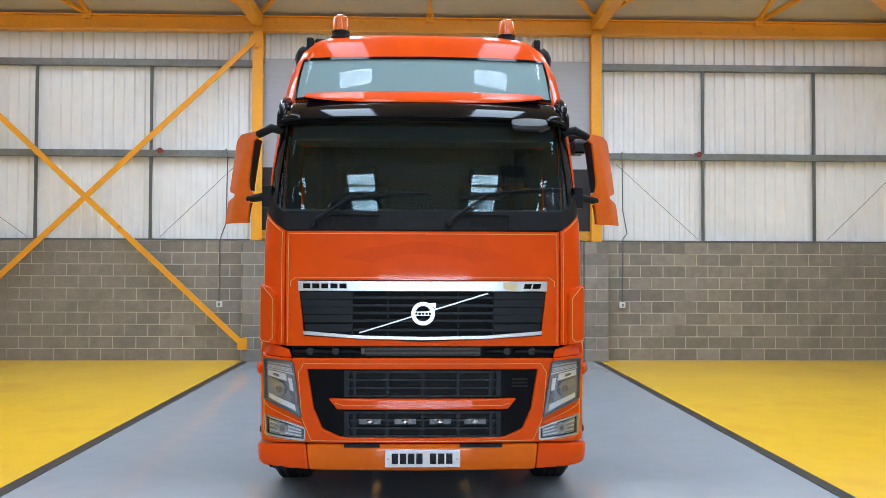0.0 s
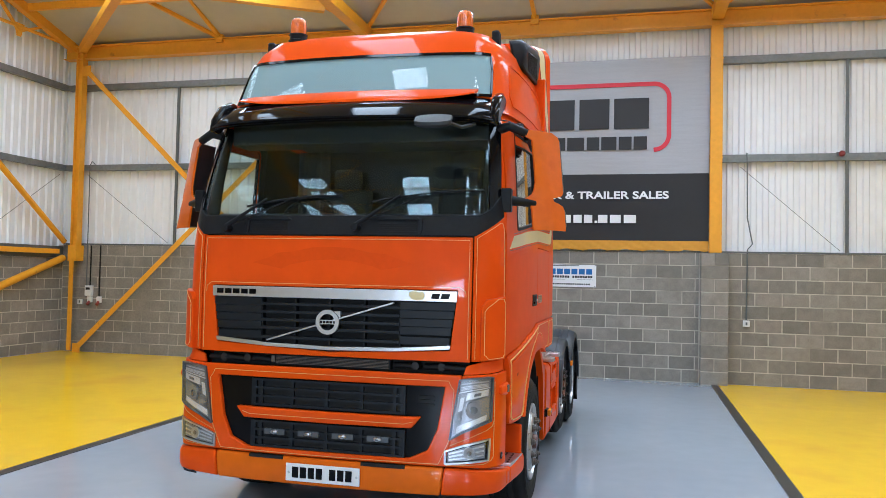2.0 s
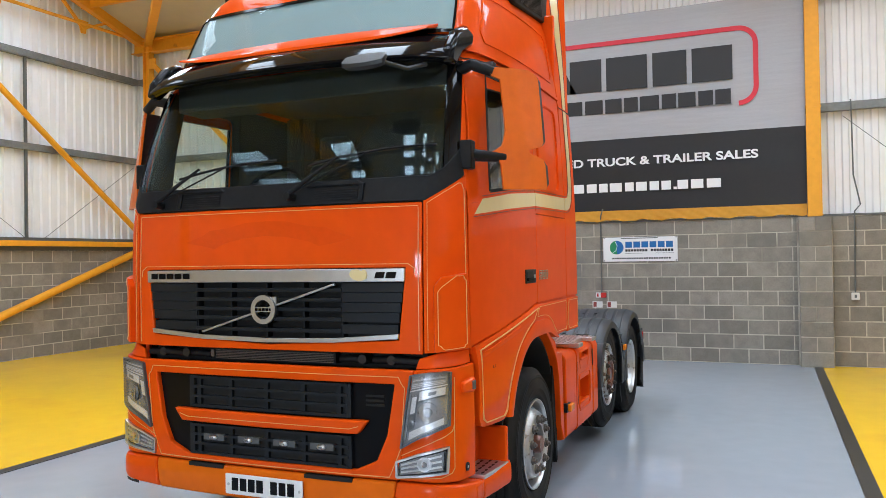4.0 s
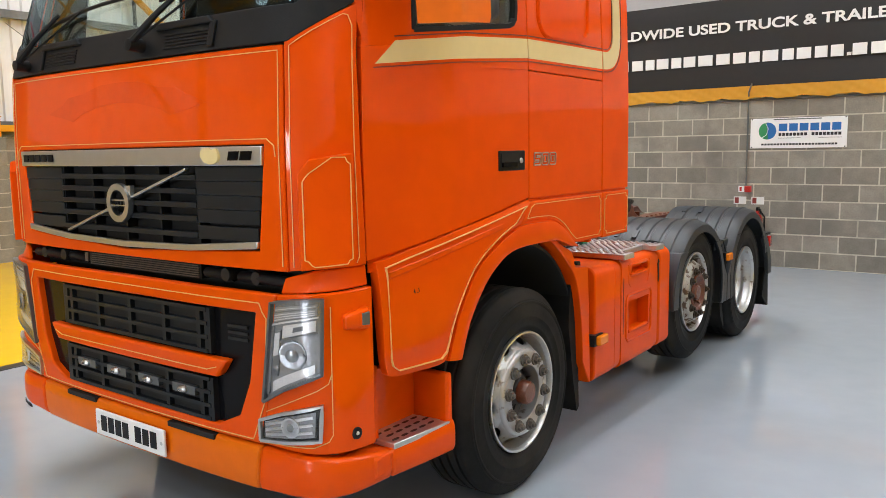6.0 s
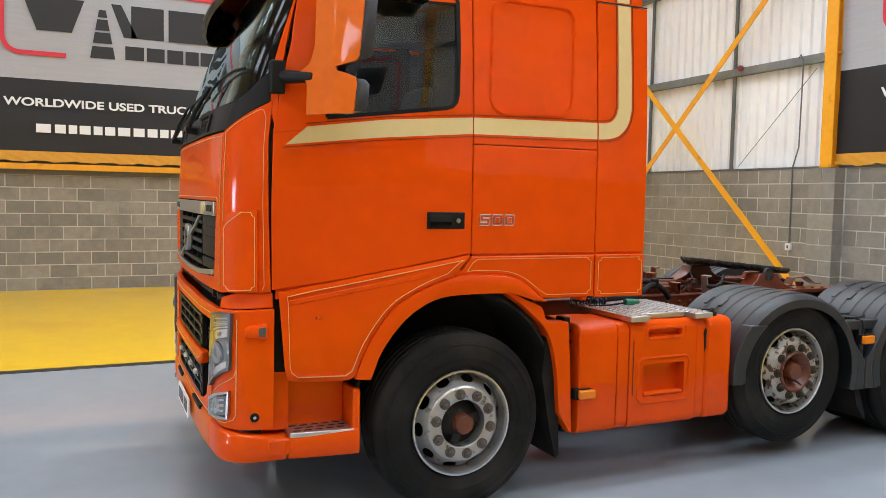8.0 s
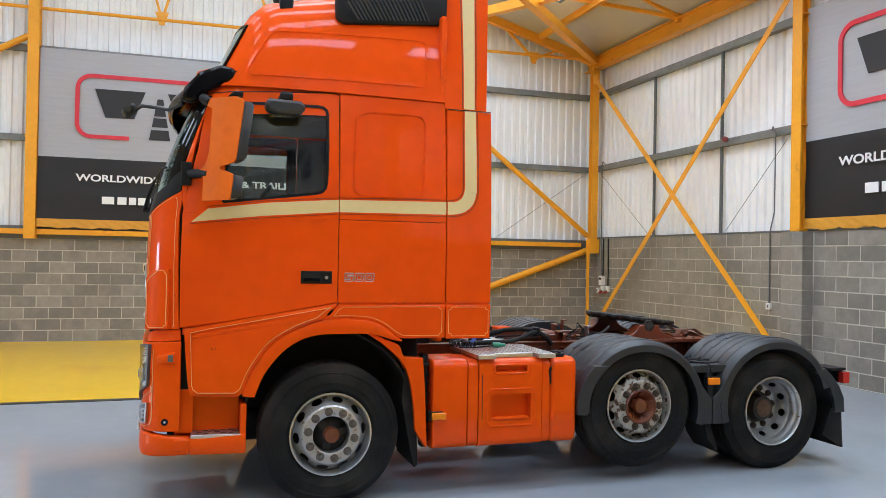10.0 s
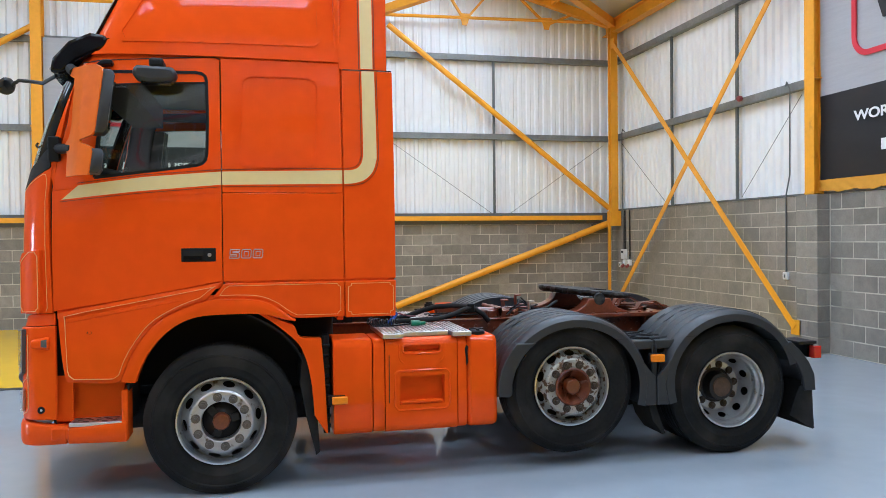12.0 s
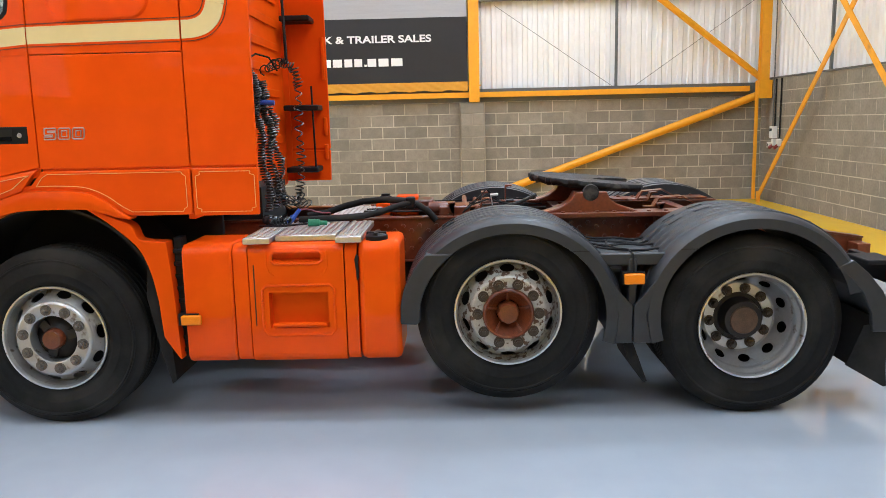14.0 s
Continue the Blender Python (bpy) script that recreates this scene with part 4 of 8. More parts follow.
    part("plug_centre", bm, WHITE_PLASTIC, plug)

# lower lip
bm = panel(bmesh.new(), X((-0.795, 0.375), (0, 0.368), (0.795, 0.375)), X((-0.815, 0.555), (0, 0.553), (0.815, 0.555)), o=0.01, th=0.05, k=10, rows=5, bulge=0.012)
lip = part("bumper_lip", bm, ORANGE_LIP, truck, "faded orange centre bumper lip with two slots", bevel=0.012)
# no cut in the lip: near-black patches carry the slots' shade
for a, b in ((-0.55, -0.30), (0.26, 0.56)):
    part("lip_slot", panel(bmesh.new(), X((a, 0.535), (b, 0.535)), X((a, 0.556), (b, 0.556)), o=0.0235, th=0.03, k=4), VOID, lip)


def corner_lip(bm, flip):
    panel(bm, [fx(0.80, 0.378), sy(6.0, 0.395), sy(6.25, 0.405)], [fx(0.82, 0.556), sy(6.0, 0.555), sy(6.25, 0.52)], o=0.012, th=0.06, rows=5, k=10, flip=flip, bulge=0.012)


each_side("bumper_corner_lip", corner_lip, ORANGE, truck, "orange corner lip, scuffed along its edge", bevel=0.012)

# worn edge of one corner lip
bm = panel(bmesh.new(), [fx(0.955, 0.384), fx(0.985, 0.386), fx(1.01, 0.388), fx(1.045, 0.392)], [fx(0.958, 0.396), fx(0.98, 0.404), fx(1.012, 0.399), fx(1.05, 0.409)], o=0.0262, th=0.004, rows=2, k=3, flip=True)
part("lip_scuff", bm, BLACK, truck, "black scuff where the paint is scraped off")

# number plate
plate = part("number_plate", boxed(-0.263, 0.263, 5.872, 5.884, 0.402, 0.520), WHITE, truck, "white number plate with dark bars", bevel=0.004)
x = -0.215
for i in range(7):
    part("plate_bar", boxed(x, x + 0.044, 5.869, 5.873, 0.427, 0.499), GLOSS_BLACK, plate)
    x += 0.057 if i != 3 else 0.095
for x in (-0.24, 0.243):
    part("plate_screw", lathed([(0, -0.003), (0.008, -0.002), (0.009, 0.003)], (x, 5.872, 0.46), "y", 12), CHROME, plate)

# corner deflectors
def deflector(bm, flip):
    panel(bm, [fx(0.982, 1.245), sy(6.0, 1.25), sy(6.168, 1.258)], [fx(0.982, 2.062), sy(6.04, 2.125), sy(6.178, 2.205)], o=0.004, th=0.03, rows=5, k=10, flip=flip)


defl = each_side("corner_deflector", deflector, ORANGE, truck, "orange corner deflector with coachline", bevel=0.003)
for d, flip in zip(defl, (False, True)):
    bm = panel(bmesh.new(), [fx(1.03, 1.25), sy(6.0, 1.255), sy(6.11, 1.262)], [fx(1.03, 1.60), sy(6.0, 1.65), sy(6.11, 1.67)], o=0.038, th=0.04, rows=4, k=8, flip=flip)
    w = part("deflector_wing", bm, ORANGE, d, bevel=0.008)
    bm = ribbon(bmesh.new(), [fx(1.045, 1.29), fx(1.045, 1.57), fx(1.052, 1.585), fx(1.062, 1.60), sy(6.05, 1.655), sy(6.085, 1.655), sy(6.09, 1.64), sy(6.1, 1.63), sy(6.1, 1.29), sy(6.09, 1.285), sy(6.085, 1.272), fx(1.07, 1.265), fx(1.062, 1.272), fx(1.055, 1.285), fx(1.045, 1.29)], 0.0034, o=0.042, k=3, flip=flip)
    part("coachline", bm, PIN, w)
    bm = ribbon(bmesh.new(), [fx(1.0, 1.26), fx(1.0, 2.048), sy(6.03, 2.10), sy(6.12, 2.16), sy(6.137, 2.158), sy(6.146, 2.12), sy(6.137, 1.29), sy(6.128, 1.268)], 0.003, o=0.008, k=6, flip=flip)
    part("coachline", bm, PIN, d)

# cowl below the windscreen
ends_low, ends_up = [fx(0.99, 2.062), sy(6.04, 2.12), sy(6.168, 2.205)], [fx(1.0, 2.20), sy(6.07, 2.245), sy(6.176, 2.36)]
bm = panel(bmesh.new(), [(-a, b) for a, b in ends_low[::-1]] + [fx(0, 2.06)] + ends_low, [(-a, b) for a, b in ends_up[::-1]] + [fx(0, 2.195)] + ends_up, o=0.006, th=0.034, k=10)
cowl = part("windscreen_cowl", bm, BLACK, truck, "matt black cowl with two vents", bevel=0.004)
for x0 in (-0.60, 0.33):
    bm = panel(bmesh.new(), X((x0, 2.085), (x0 + 0.27, 2.085)), X((x0, 2.15), (x0 + 0.27, 2.15)), o=0.004, th=0.004, k=4)
    v = part("cowl_vent", bm, VOID, cowl)
    for i in range(5):
        z = 2.088 + i * 0.013
        part("vent_slat", panel(bmesh.new(), X((x0, z), (x0 + 0.27, z)), X((x0, z + 0.006), (x0 + 0.27, z + 0.006)), o=0.012, th=0.01, k=4), BLACK, v)
    part("cowl_handle", panel(bmesh.new(), X((x0 - 0.06, 2.165), (x0 + 0.30, 2.165)), X((x0 - 0.05, 2.195), (x0 + 0.26, 2.195)), o=0.022, th=0.03, k=6), BLACK, cowl, bevel=0.006)
    e = x0 - 0.05 if x0 < 0 else x0 + 0.275
    part("cowl_post", panel(bmesh.new(), X((e, 2.075), (e + 0.03, 2.075)), X((e, 2.175), (e + 0.03, 2.175)), o=0.018, th=0.02, k=2), BLACK, cowl, bevel=0.004)

# windscreen
bm = bmesh.new()
low_edge, up_edge = X((-1.085, 2.21), (0, 2.198), (1.085, 2.21)), X((-1.03, 2.87), (0, 2.885), (1.03, 2.87))
panel(bm, low_edge, up_edge, o=-0.004, th=0.005, rows=20, k=16)
ws = part("windscreen", bm, GLASS, truck, "tinted curved windscreen")
for flip in (False, True):
    bm = panel(bmesh.new(), [fx(1.065, 2.21), fx(1.125, 2.245)], [fx(1.012, 2.885), fx(1.075, 2.885)], o=0.002, th=0.03, rows=8, flip=flip)
    part("windscreen_seal", bm, GLOSS_BLACK, ws, "black windscreen edge")
    bm = panel(bmesh.new(), [fx(1.127, 2.25), sy(6.186, 2.07)], [fx(1.078, 2.885), sy(6.355, 2.885)], o=0.0, th=0.03, rows=8, flip=flip)
    pillar = part("windscreen_pillar", bm, ORANGE, truck, "orange windscreen pillar")
    part("pillar_trim", panel(bmesh.new(), [fx(1.127, 2.25), sy(6.186, 2.07)], [fx(1.078, 2.885), sy(6.355, 2.885)], o=-0.034, th=0.01, rows=8, flip=flip), INTERIOR, pillar)


def wiper(x0, z0, x1, z1, bx0, bx1, bz0, bz1):
    a, b = surf(*fx(x0, z0), 0.03), surf(*fx(x1, z1), 0.035)
    bm = tubed([a, a + Vector((0, -0.03, 0.01)), (a + b) / 2 + Vector((0, -0.03, 0)), b], [0.018, 0.016, 0.012, 0.008], 8)
    w = part("wiper", bm, BLACK, truck, "black wiper parked low on the glass")
    pts = [surf(*fx(bx0 + (bx1 - bx0) * i / 8, bz0 + (bz1 - bz0) * i / 8 + 0.02 * math.sin(math.pi * i / 8)), 0.018) for i in range(9)]
    part("wiper_blade", tubed(pts, 0.008, 6), BLACK, w)
    part("wiper_pivot", lathed([(0, -0.05), (0.024, -0.045), (0.028, 0.02)], (a.x, a.y, a.z), "y", 16), BLACK, w)
    bmb = tubed([a + Vector((0.03, -0.02, 0.02)), pts[4] + Vector((0, -0.01, 0))], 0.005, 6)
    part("wiper_rod", bmb, BLACK, w)


wiper(-0.78, 2.105, -0.50, 2.315, -0.66, 0.05, 2.26, 2.335)
wiper(0.18, 2.115, 0.47, 2.335, 0.27, 1.02, 2.29, 2.37)

# sun visor
VIS_Y = 6.02
bm = bmesh.new()
prof = [(0.015, 2.878), (0.0, 2.886), (0.0, 2.90), (0.045, 2.955), (0.16, 3.035), (0.30, 3.095), (0.42, 3.12)]
cols = []
for i in range(33):
    x = -1.085 + 2.17 * i / 32
    back = 0.02 + 0.10 * (abs(x) / 1.13) ** 2 + 0.05 * max(0, (abs(x) - 0.86) / 0.27) ** 2
    sink = 0.015 * (abs(x) / 1.085) ** 2 + 0.02 * max(0, (abs(x) - 0.85) / 0.235) ** 2
    outer = [bm.verts.new((x, VIS_Y + back + dy, z - sink)) for dy, z in prof]
    inner = [bm.verts.new((x * 0.985, VIS_Y + back + dy + 0.015, z - sink - 0.012)) for dy, z in prof]
    cols.append((outer, inner))
for (o1, i1), (o2, i2) in zip(cols, cols[1:]):
    for a, b in ((o1, o2), (i1, i2)):
        for k in range(len(prof) - 1):
            bm.faces.new((a[k], a[k + 1], b[k + 1], b[k]))
    for k in (0, len(prof) - 1):
        bm.faces.new((o1[k], o2[k], i2[k], i1[k]))
for o1, i1 in (cols[0], cols[-1]):
    for k in range(len(prof) - 1):
        bm.faces.new((o1[k], o1[k + 1], i1[k + 1], i1[k]))
visor = part("sun_visor", bm, GLOSS_BLACK, truck, "gloss black sun visor with orange upper blade")
for sg in (1, -1):
    bm = prismed([(6.15, 2.835), (6.23, 2.825), (6.33, 2.915), (6.43, 2.968), (6.50, 3.0), (6.52, 3.05), (6.50, 3.095), (6.40, 3.105), (6.27, 3.045), (6.17, 2.93)], "x", *sorted((sg * 1.02, sg * 1.09)))
    part("visor_cheek", bm, GLOSS_BLACK, visor, bevel=0.025)
bm = bmesh.new()
cols = []
for i in range(25):
    x = -0.9 + 1.8 * i / 24
    back = 0.02 + 0.10 * (abs(x) / 1.13) ** 2
    t = abs(x) / 0.9
    pr = [(0.15, 3.03 + 0.045 * t ** 4), (0.155, 3.05 + 0.035 * t ** 4), (0.24, 3.115), (0.36, 3.16), (0.36, 3.145), (0.24, 3.095), (0.165, 3.035 + 0.04 * t ** 4)]
    cols.append([bm.verts.new((x, VIS_Y + back + dy, z)) for dy, z in pr])
for a, b in zip(cols, cols[1:]):
    for k in range(len(a)):
        bm.faces.new((a[k], a[(k + 1) % len(a)], b[(k + 1) % len(a)], b[k]))
bm.faces.new(cols[0])
bm.faces.new(cols[-1])
part("visor_blade", bm, ORANGE, visor, "orange upper blade")

# roof
bm = bmesh.new()
zs = (2.965, 3.08, 3.2, 3.32, 3.43, 3.50, 3.55, 3.60, 3.65, 3.68, 3.71, 3.733, 3.75, 3.77)
grid = []
for z in zs:
    row = []
    top = sy(8.04, z)[0]
    for i in range(-40, 41):
        p = surf(top * i / 40, z)
        row.append(bm.verts.new((p.x, min(p.y, 8.04), p.z + max(0.0, (p.z - 3.4) / 0.3) * 0.14 * max(0.0, (p.y - 6.9) / 1.1))))
    grid.append(row)
for p, q in zip(grid, grid[1:]):
    for i in range(80):
        bm.faces.new((p[i], p[i + 1], q[i + 1], q[i]))
roof = part("roof", bm, ORANGE, truck, "high orange sleeper roof", sharp=50)
# roof window
lo, hi = X((-0.985, 3.09), (0, 3.10), (0.985, 3.09)), X((-0.945, 3.435), (0, 3.45), (0.945, 3.435))
rw = part("roof_window", panel(bmesh.new(), lo, hi, o=0.006, th=0.004, rows=6, k=12), BLIND, roof, "roof window with pale blind behind glass")
pane = part("pane", panel(bmesh.new(), lo, hi, o=0.014, th=0.004, rows=6, k=12), ROOF_GLASS, rw)
part("window_seal", ribbon(bmesh.new(), [lo[0], lo[1], lo[2], hi[2], hi[1], hi[0]], 0.022, o=0.018, k=10, closed=True, th=0.02), GLOSS_BLACK, rw)
# pressed line on the roof's flank, side grilles
for flip in (False, True):
    pts = Y((6.62, 3.06), (6.60, 3.12), (6.74, 3.36), (6.80, 3.40), (7.86, 3.42), (7.9, 3.39), (7.9, 3.10), (7.86, 3.06))
    part("roof_pressing", ribbon(bmesh.new(), pts, 0.026, o=0.007, k=8, flip=flip, closed=True, th=0.008), ORANGE, roof)
    part("roof_gutter", ribbon(bmesh.new(), Y((6.42, 2.972), (7.2, 2.965), (8.03, 2.955)), 0.022, o=0.012, k=12, flip=flip, th=0.02), ORANGE, roof)
    sg = -1 if flip else 1
    # long grille pod on the roof's shoulder
    def ring(y, f, grow=1.0):
        """The pod's cross-section at y; f runs from its front to its rear."""
        zt, zb = 3.74 + 0.16 * f, 3.48 + 0.07 * f
        pts = [(0.97, zt), (1.07, zt), (1.11, zt - 0.03), (1.135, zt - 0.09), (1.118, zb), (1.02, zb)]
        cz = (zt + zb) / 2
        return [Vector((sg * (1.05 + (x - 1.05) * grow), y, cz + (z - cz) * grow)) for x, z in pts]

    bm = bmesh.new()
    rings = [[bm.verts.new(p) for p in ring(*r)] for r in ((7.215, 0, 0.62), (7.235, 0.02, 0.85), (7.28, 0.06, 1.0), (7.97, 0.9, 1.0), (8.06, 1.0, 0.97))]
    for p, q in zip(rings, rings[1:]):
        for k in range(6):
            bm.faces.new((p[k], p[(k + 1) % 6], q[(k + 1) % 6], q[k]))
    bm.faces.new(rings[0])
    bm.faces.new(rings[-1])
    g = part("roof_grille", bm, BLACK, roof, "black ribbed roof side grille", bevel=0.008)
    for k in range(19):
        y = 7.38 + 0.03 * k
        low, high = ring(y, (y - 7.22) / 0.9), ring(y - 0.09, (y - 0.31 - 7.0) / 0.9)
        a = low[4].lerp(low[3], 0.14)
        b = high[4].lerp(high[3], 0.90)
        part("grille_rib", beam(bmesh.new(), a, b, 0.011, 0.012, up=(sg, 0, 0.1)), GREY_PLASTIC, g)
# beacons, roof sensors
for x, y in ((-0.685, 6.80), (0.69, 6.87)):
    base = (x, y, 3.688)
    bm = lathed([(0.0, -0.05), (0.080, -0.05), (0.080, -0.005), (0.070, 0.0), (0.070, 0.03), (0.074, 0.034), (0.074, 0.046), (0.0, 0.046)], base, "z", 28)
    bc = part("beacon", bm, BLACK, roof, "amber beacon on black base")
    bm = lathed([(0.064, 0.046), (0.063, 0.06), (0.062, 0.135), (0.054, 0.165), (0.036, 0.180), (0.0, 0.183)], base, "z", 48)
    for v in bm.verts:
        f = 1.0 + 0.022 * math.cos(16 * math.atan2(v.co.y - base[1], v.co.x - base[0]))
        v.co.x, v.co.y = base[0] + (v.co.x - base[0]) * f, base[1] + (v.co.y - base[1]) * f
    part("beacon_lens", bm, BEACON, bc, "amber ribbed lens")
for sg in (-1, 1):
    bm = boxed(sg * 0.94 - 0.03, sg * 0.94 + 0.03, 6.82, 6.92, 3.58, 3.695)
    if sg < 0:
        box(bm, -0.90, -0.74, 6.82, 6.88, 3.645, 3.685)
    part("roof_sensor", bm, BLACK, roof, "small black roof fitting", bevel=0.015)

# --- doors and sides ---
for sg, flip in ((1, False), (-1, True)):
    bm = panel(bmesh.new(), Y((6.172, 1.268), (6.5, 1.317), (6.9, 1.385), (7.236, 1.447)), Y((6.176, 2.05), (6.5, 2.09), (6.9, 2.14), (7.236, 2.18)), th=0.03, rows=8, k=5, flip=flip)
    outer = Y((6.176, 2.05), (6.5, 2.09), (6.9, 2.14), (7.10, 2.165), (7.17, 2.172), (7.236, 2.18), (7.235, 2.3), (7.233, 2.6), (7.232, 2.86), (7.232, 2.925), (7.19, 2.943), (7.10, 2.94), (6.36, 2.90), (6.27, 2.5))
    inner = Y((6.44, 2.135), (6.6, 2.155), (6.95, 2.20), (7.08, 2.218), (7.115, 2.230), (7.138, 2.255), (7.147, 2.30), (7.153, 2.55), (7.149, 2.785), (7.14, 2.818), (7.118, 2.836), (7.08, 2.842), (6.54, 2.838), (6.475, 2.5))
    panel(bm, outer, inner, th=0.03, rows=2, k=5, closed=True, flip=flip)
    door = part("cab_door", bm, ORANGE, truck, "orange cab door with cream stripe and clear window", bevel=0.003)
    part("side_window", panel(bmesh.new(), inner[:7], inner[:6:-1], o=-0.012, th=0.004, rows=6, k=4, flip=flip), GLASS_SIDE, door, "tinted side window")
    bm = panel(bmesh.new(), outer, inner, o=-0.034, th=0.01, rows=2, k=4, closed=True, flip=flip)
    part("door_trim", bm, INTERIOR, door, "dark inner door frame")
    bm = panel(bmesh.new(), Y((6.2, 1.42), (7.236, 1.46)), Y((6.2, 2.05), (7.236, 2.17)), o=-0.034, th=0.01, rows=3, k=6, flip=flip)
    part("door_trim", bm, INTERIOR, door, "dark inner door panel")
    head = part("window_header", panel(bmesh.new(), Y((6.53, 2.752), (6.8, 2.766), (7.145, 2.776)), Y((6.55, 2.838), (6.8, 2.84), (7.125, 2.84)), o=-0.004, th=0.014, rows=1, k=5, flip=flip), ORANGE, door, "orange strip above the lowered glass edge")
    part("window_seal", ribbon(bmesh.new(), Y((6.53, 2.752), (6.8, 2.766), (7.145, 2.776)), 0.008, o=-0.002, k=5, flip=flip, th=0.014), BLACK, head)
    part("window_seal", ribbon(bmesh.new(), inner, 0.020, o=0.003, k=4, flip=flip, closed=True, th=0.03), BLACK, door)
    part("door_gap", ribbon(bmesh.new(), Y((6.345, 2.907), (7.15, 2.949), (7.2, 2.95), (7.24, 2.935)), 0.006, o=0.001, k=6, flip=flip, th=0.006), VOID, door)
    part("door_crease", ribbon(bmesh.new(), Y((6.25, 1.955), (6.9, 2.03), (7.225, 2.045)), 0.016, o=0.005, k=6, flip=flip), ORANGE, door)
    hnd = part("door_handle", panel(bmesh.new(), Y((6.975, 1.578), (7.195, 1.578)), Y((6.975, 1.668), (7.195, 1.668)), o=0.006, th=0.03, k=3, flip=flip), BLACK, door, "black recessed door handle", bevel=0.004)
    part("grip", panel(bmesh.new(), Y((6.995, 1.595), (7.11, 1.595)), Y((6.995, 1.615), (7.11, 1.615)), o=0.016, th=0.012, k=3, flip=flip), GLOSS_BLACK, hnd)
    part("grip_recess", panel(bmesh.new(), Y((6.99, 1.617), (7.115, 1.617)), Y((6.99, 1.655), (7.115, 1.655)), o=0.009, th=0.004, k=3, flip=flip), VOID, hnd)
    p = surf(*sy(7.155, 1.622), 0.008)
    bm = lathed([(0, 0.006), (0.011, 0.005), (0.013, 0.0)], (p.x, p.y, p.z), "x", 14)
    for v3 in bm.verts:
        v3.co.x *= sg
    part("lock", bm, CHROME, hnd)

    # panels behind the door
    bm = panel(bmesh.new(), Y((7.242, 1.44), (8.046, 1.44)), Y((7.242, 2.034), (8.046, 2.034)), th=0.03, rows=4, k=5, flip=flip)
    part("sleeper_trim", panel(bmesh.new(), Y((7.242, 1.44), (8.0, 1.44)), Y((7.24, 2.945), (8.0, 2.94)), o=-0.034, th=0.01, rows=6, k=5, flip=flip), INTERIOR, truck, "dark sleeper lining")
    part("side_panel_lower", bm, ORANGE, truck, "plain orange sleeper side panel", bevel=0.005)
    bm = panel(bmesh.new(), Y((7.242, 2.038), (8.046, 2.038)), Y((7.24, 2.945), (8.035, 2.94)), th=0.03, rows=6, k=5, flip=flip)
    su = part("side_panel_upper", bm, ORANGE, truck, "orange sleeper panel with pressed square", bevel=0.005)
    corner_r = 0.085
    loop = []
    for cy, cz, a0 in ((7.875 - corner_r, 2.225 + corner_r, -90), (7.89 - corner_r, 2.835 - corner_r, 0), (7.365 + corner_r, 2.835 - corner_r, 90), (7.35 + corner_r, 2.215 + corner_r, 180)):
        loop += [(cy + corner_r * math.cos(radians(a0 + i * 15)), cz + corner_r * math.sin(radians(a0 + i * 15))) for i in range(7)]
    bm = bmesh.new()
    for w, lift in ((0.034, 0.004), (0.026, 0.0075), (0.018, 0.010), (0.009, 0.0115)):
        ribbon(bm, Y(*loop), w, o=lift, k=2, flip=flip, closed=True, th=lift + 0.001)
    part("panel_pressing", bm, ORANGE, su)
    bm = panel(bmesh.new(), Y((8.053, 1.44), (8.41, 1.44)), Y((8.05, 2.893), (8.405, 2.893)), th=0.022, rows=6, k=3, flip=flip)
    fair = part("side_fairing", bm, ORANGE, truck, "orange air fairing behind the cab", bevel=0.006)
    def skin(f, row, o=0.0):
        """The upper fairing's outside: f runs from its front to its rear edge, row up the flank and over the rounded top."""
        def flank(z):
            front = float(np.interp(z, (2.9, 3.1, 3.3, 3.5, 3.7, 3.86), (1.206, 1.188, 1.159, 1.112, 1.07, 1.04)))
            return front * (1 - f) + (1.203 - 0.015 * (z - 2.9)) * f
        y = 8.03 + 0.335 * f
        if row <= 1:
            z = 2.90 + 0.96 * row
            return Vector((sg * (flank(z) + o), y, z))
        a = radians(min(row - 1, 1) * 90)
        lift = 0.09 + 0.05 * f
        p = Vector((sg * (flank(3.86) - 0.14 + (0.14 + o) * math.cos(a)), y, 3.86 + (lift + o) * math.sin(a)))
        if row > 2:
            p.x *= 3 - row
        return p

    ups = [0, 0.25, 0.5, 0.75, 1, 1.17, 1.33, 1.5, 1.67, 1.83, 2, 2.5, 3]
    bm = bmesh.new()
    sheets = [[[bm.verts.new(skin(f / 6, r, o)) for f in range(7)] for r in ups] for o in (0.0, -0.02)]
    for sheet in sheets:
        for p, q in zip(sheet, sheet[1:]):
            for i in range(6):
                bm.faces.new((p[i], p[i + 1], q[i + 1], q[i]))
    for i in (0, 6):
        for k in range(len(ups) - 1):
            bm.faces.new((sheets[0][k][i], sheets[0][k + 1][i], sheets[1][k + 1][i], sheets[1][k][i]))
    fup = part("upper_fairing", bm, ORANGE, truck, "orange upper air fairing with a rounded shoulder")
    bm = bmesh.new()
    rim_a = [bm.verts.new(skin(0.0, r, -0.012) + Vector((0, 0.004, 0))) for r in ups] + [bm.verts.new((0, 8.034, 2.93))]
    rim_b = [bm.verts.new(v.co + Vector((0, 0.012, 0))) for v in rim_a]
    bm.faces.new(rim_a)
    bm.faces.new(rim_b)
    for i in range(len(rim_a)):
        j = (i + 1) % len(rim_a)
        bm.faces.new((rim_a[i], rim_a[j], rim_b[j], rim_b[i]))
    part("fairing_return", bm, ORANGE, truck, "orange return plate of the upper fairing", smooth=False)

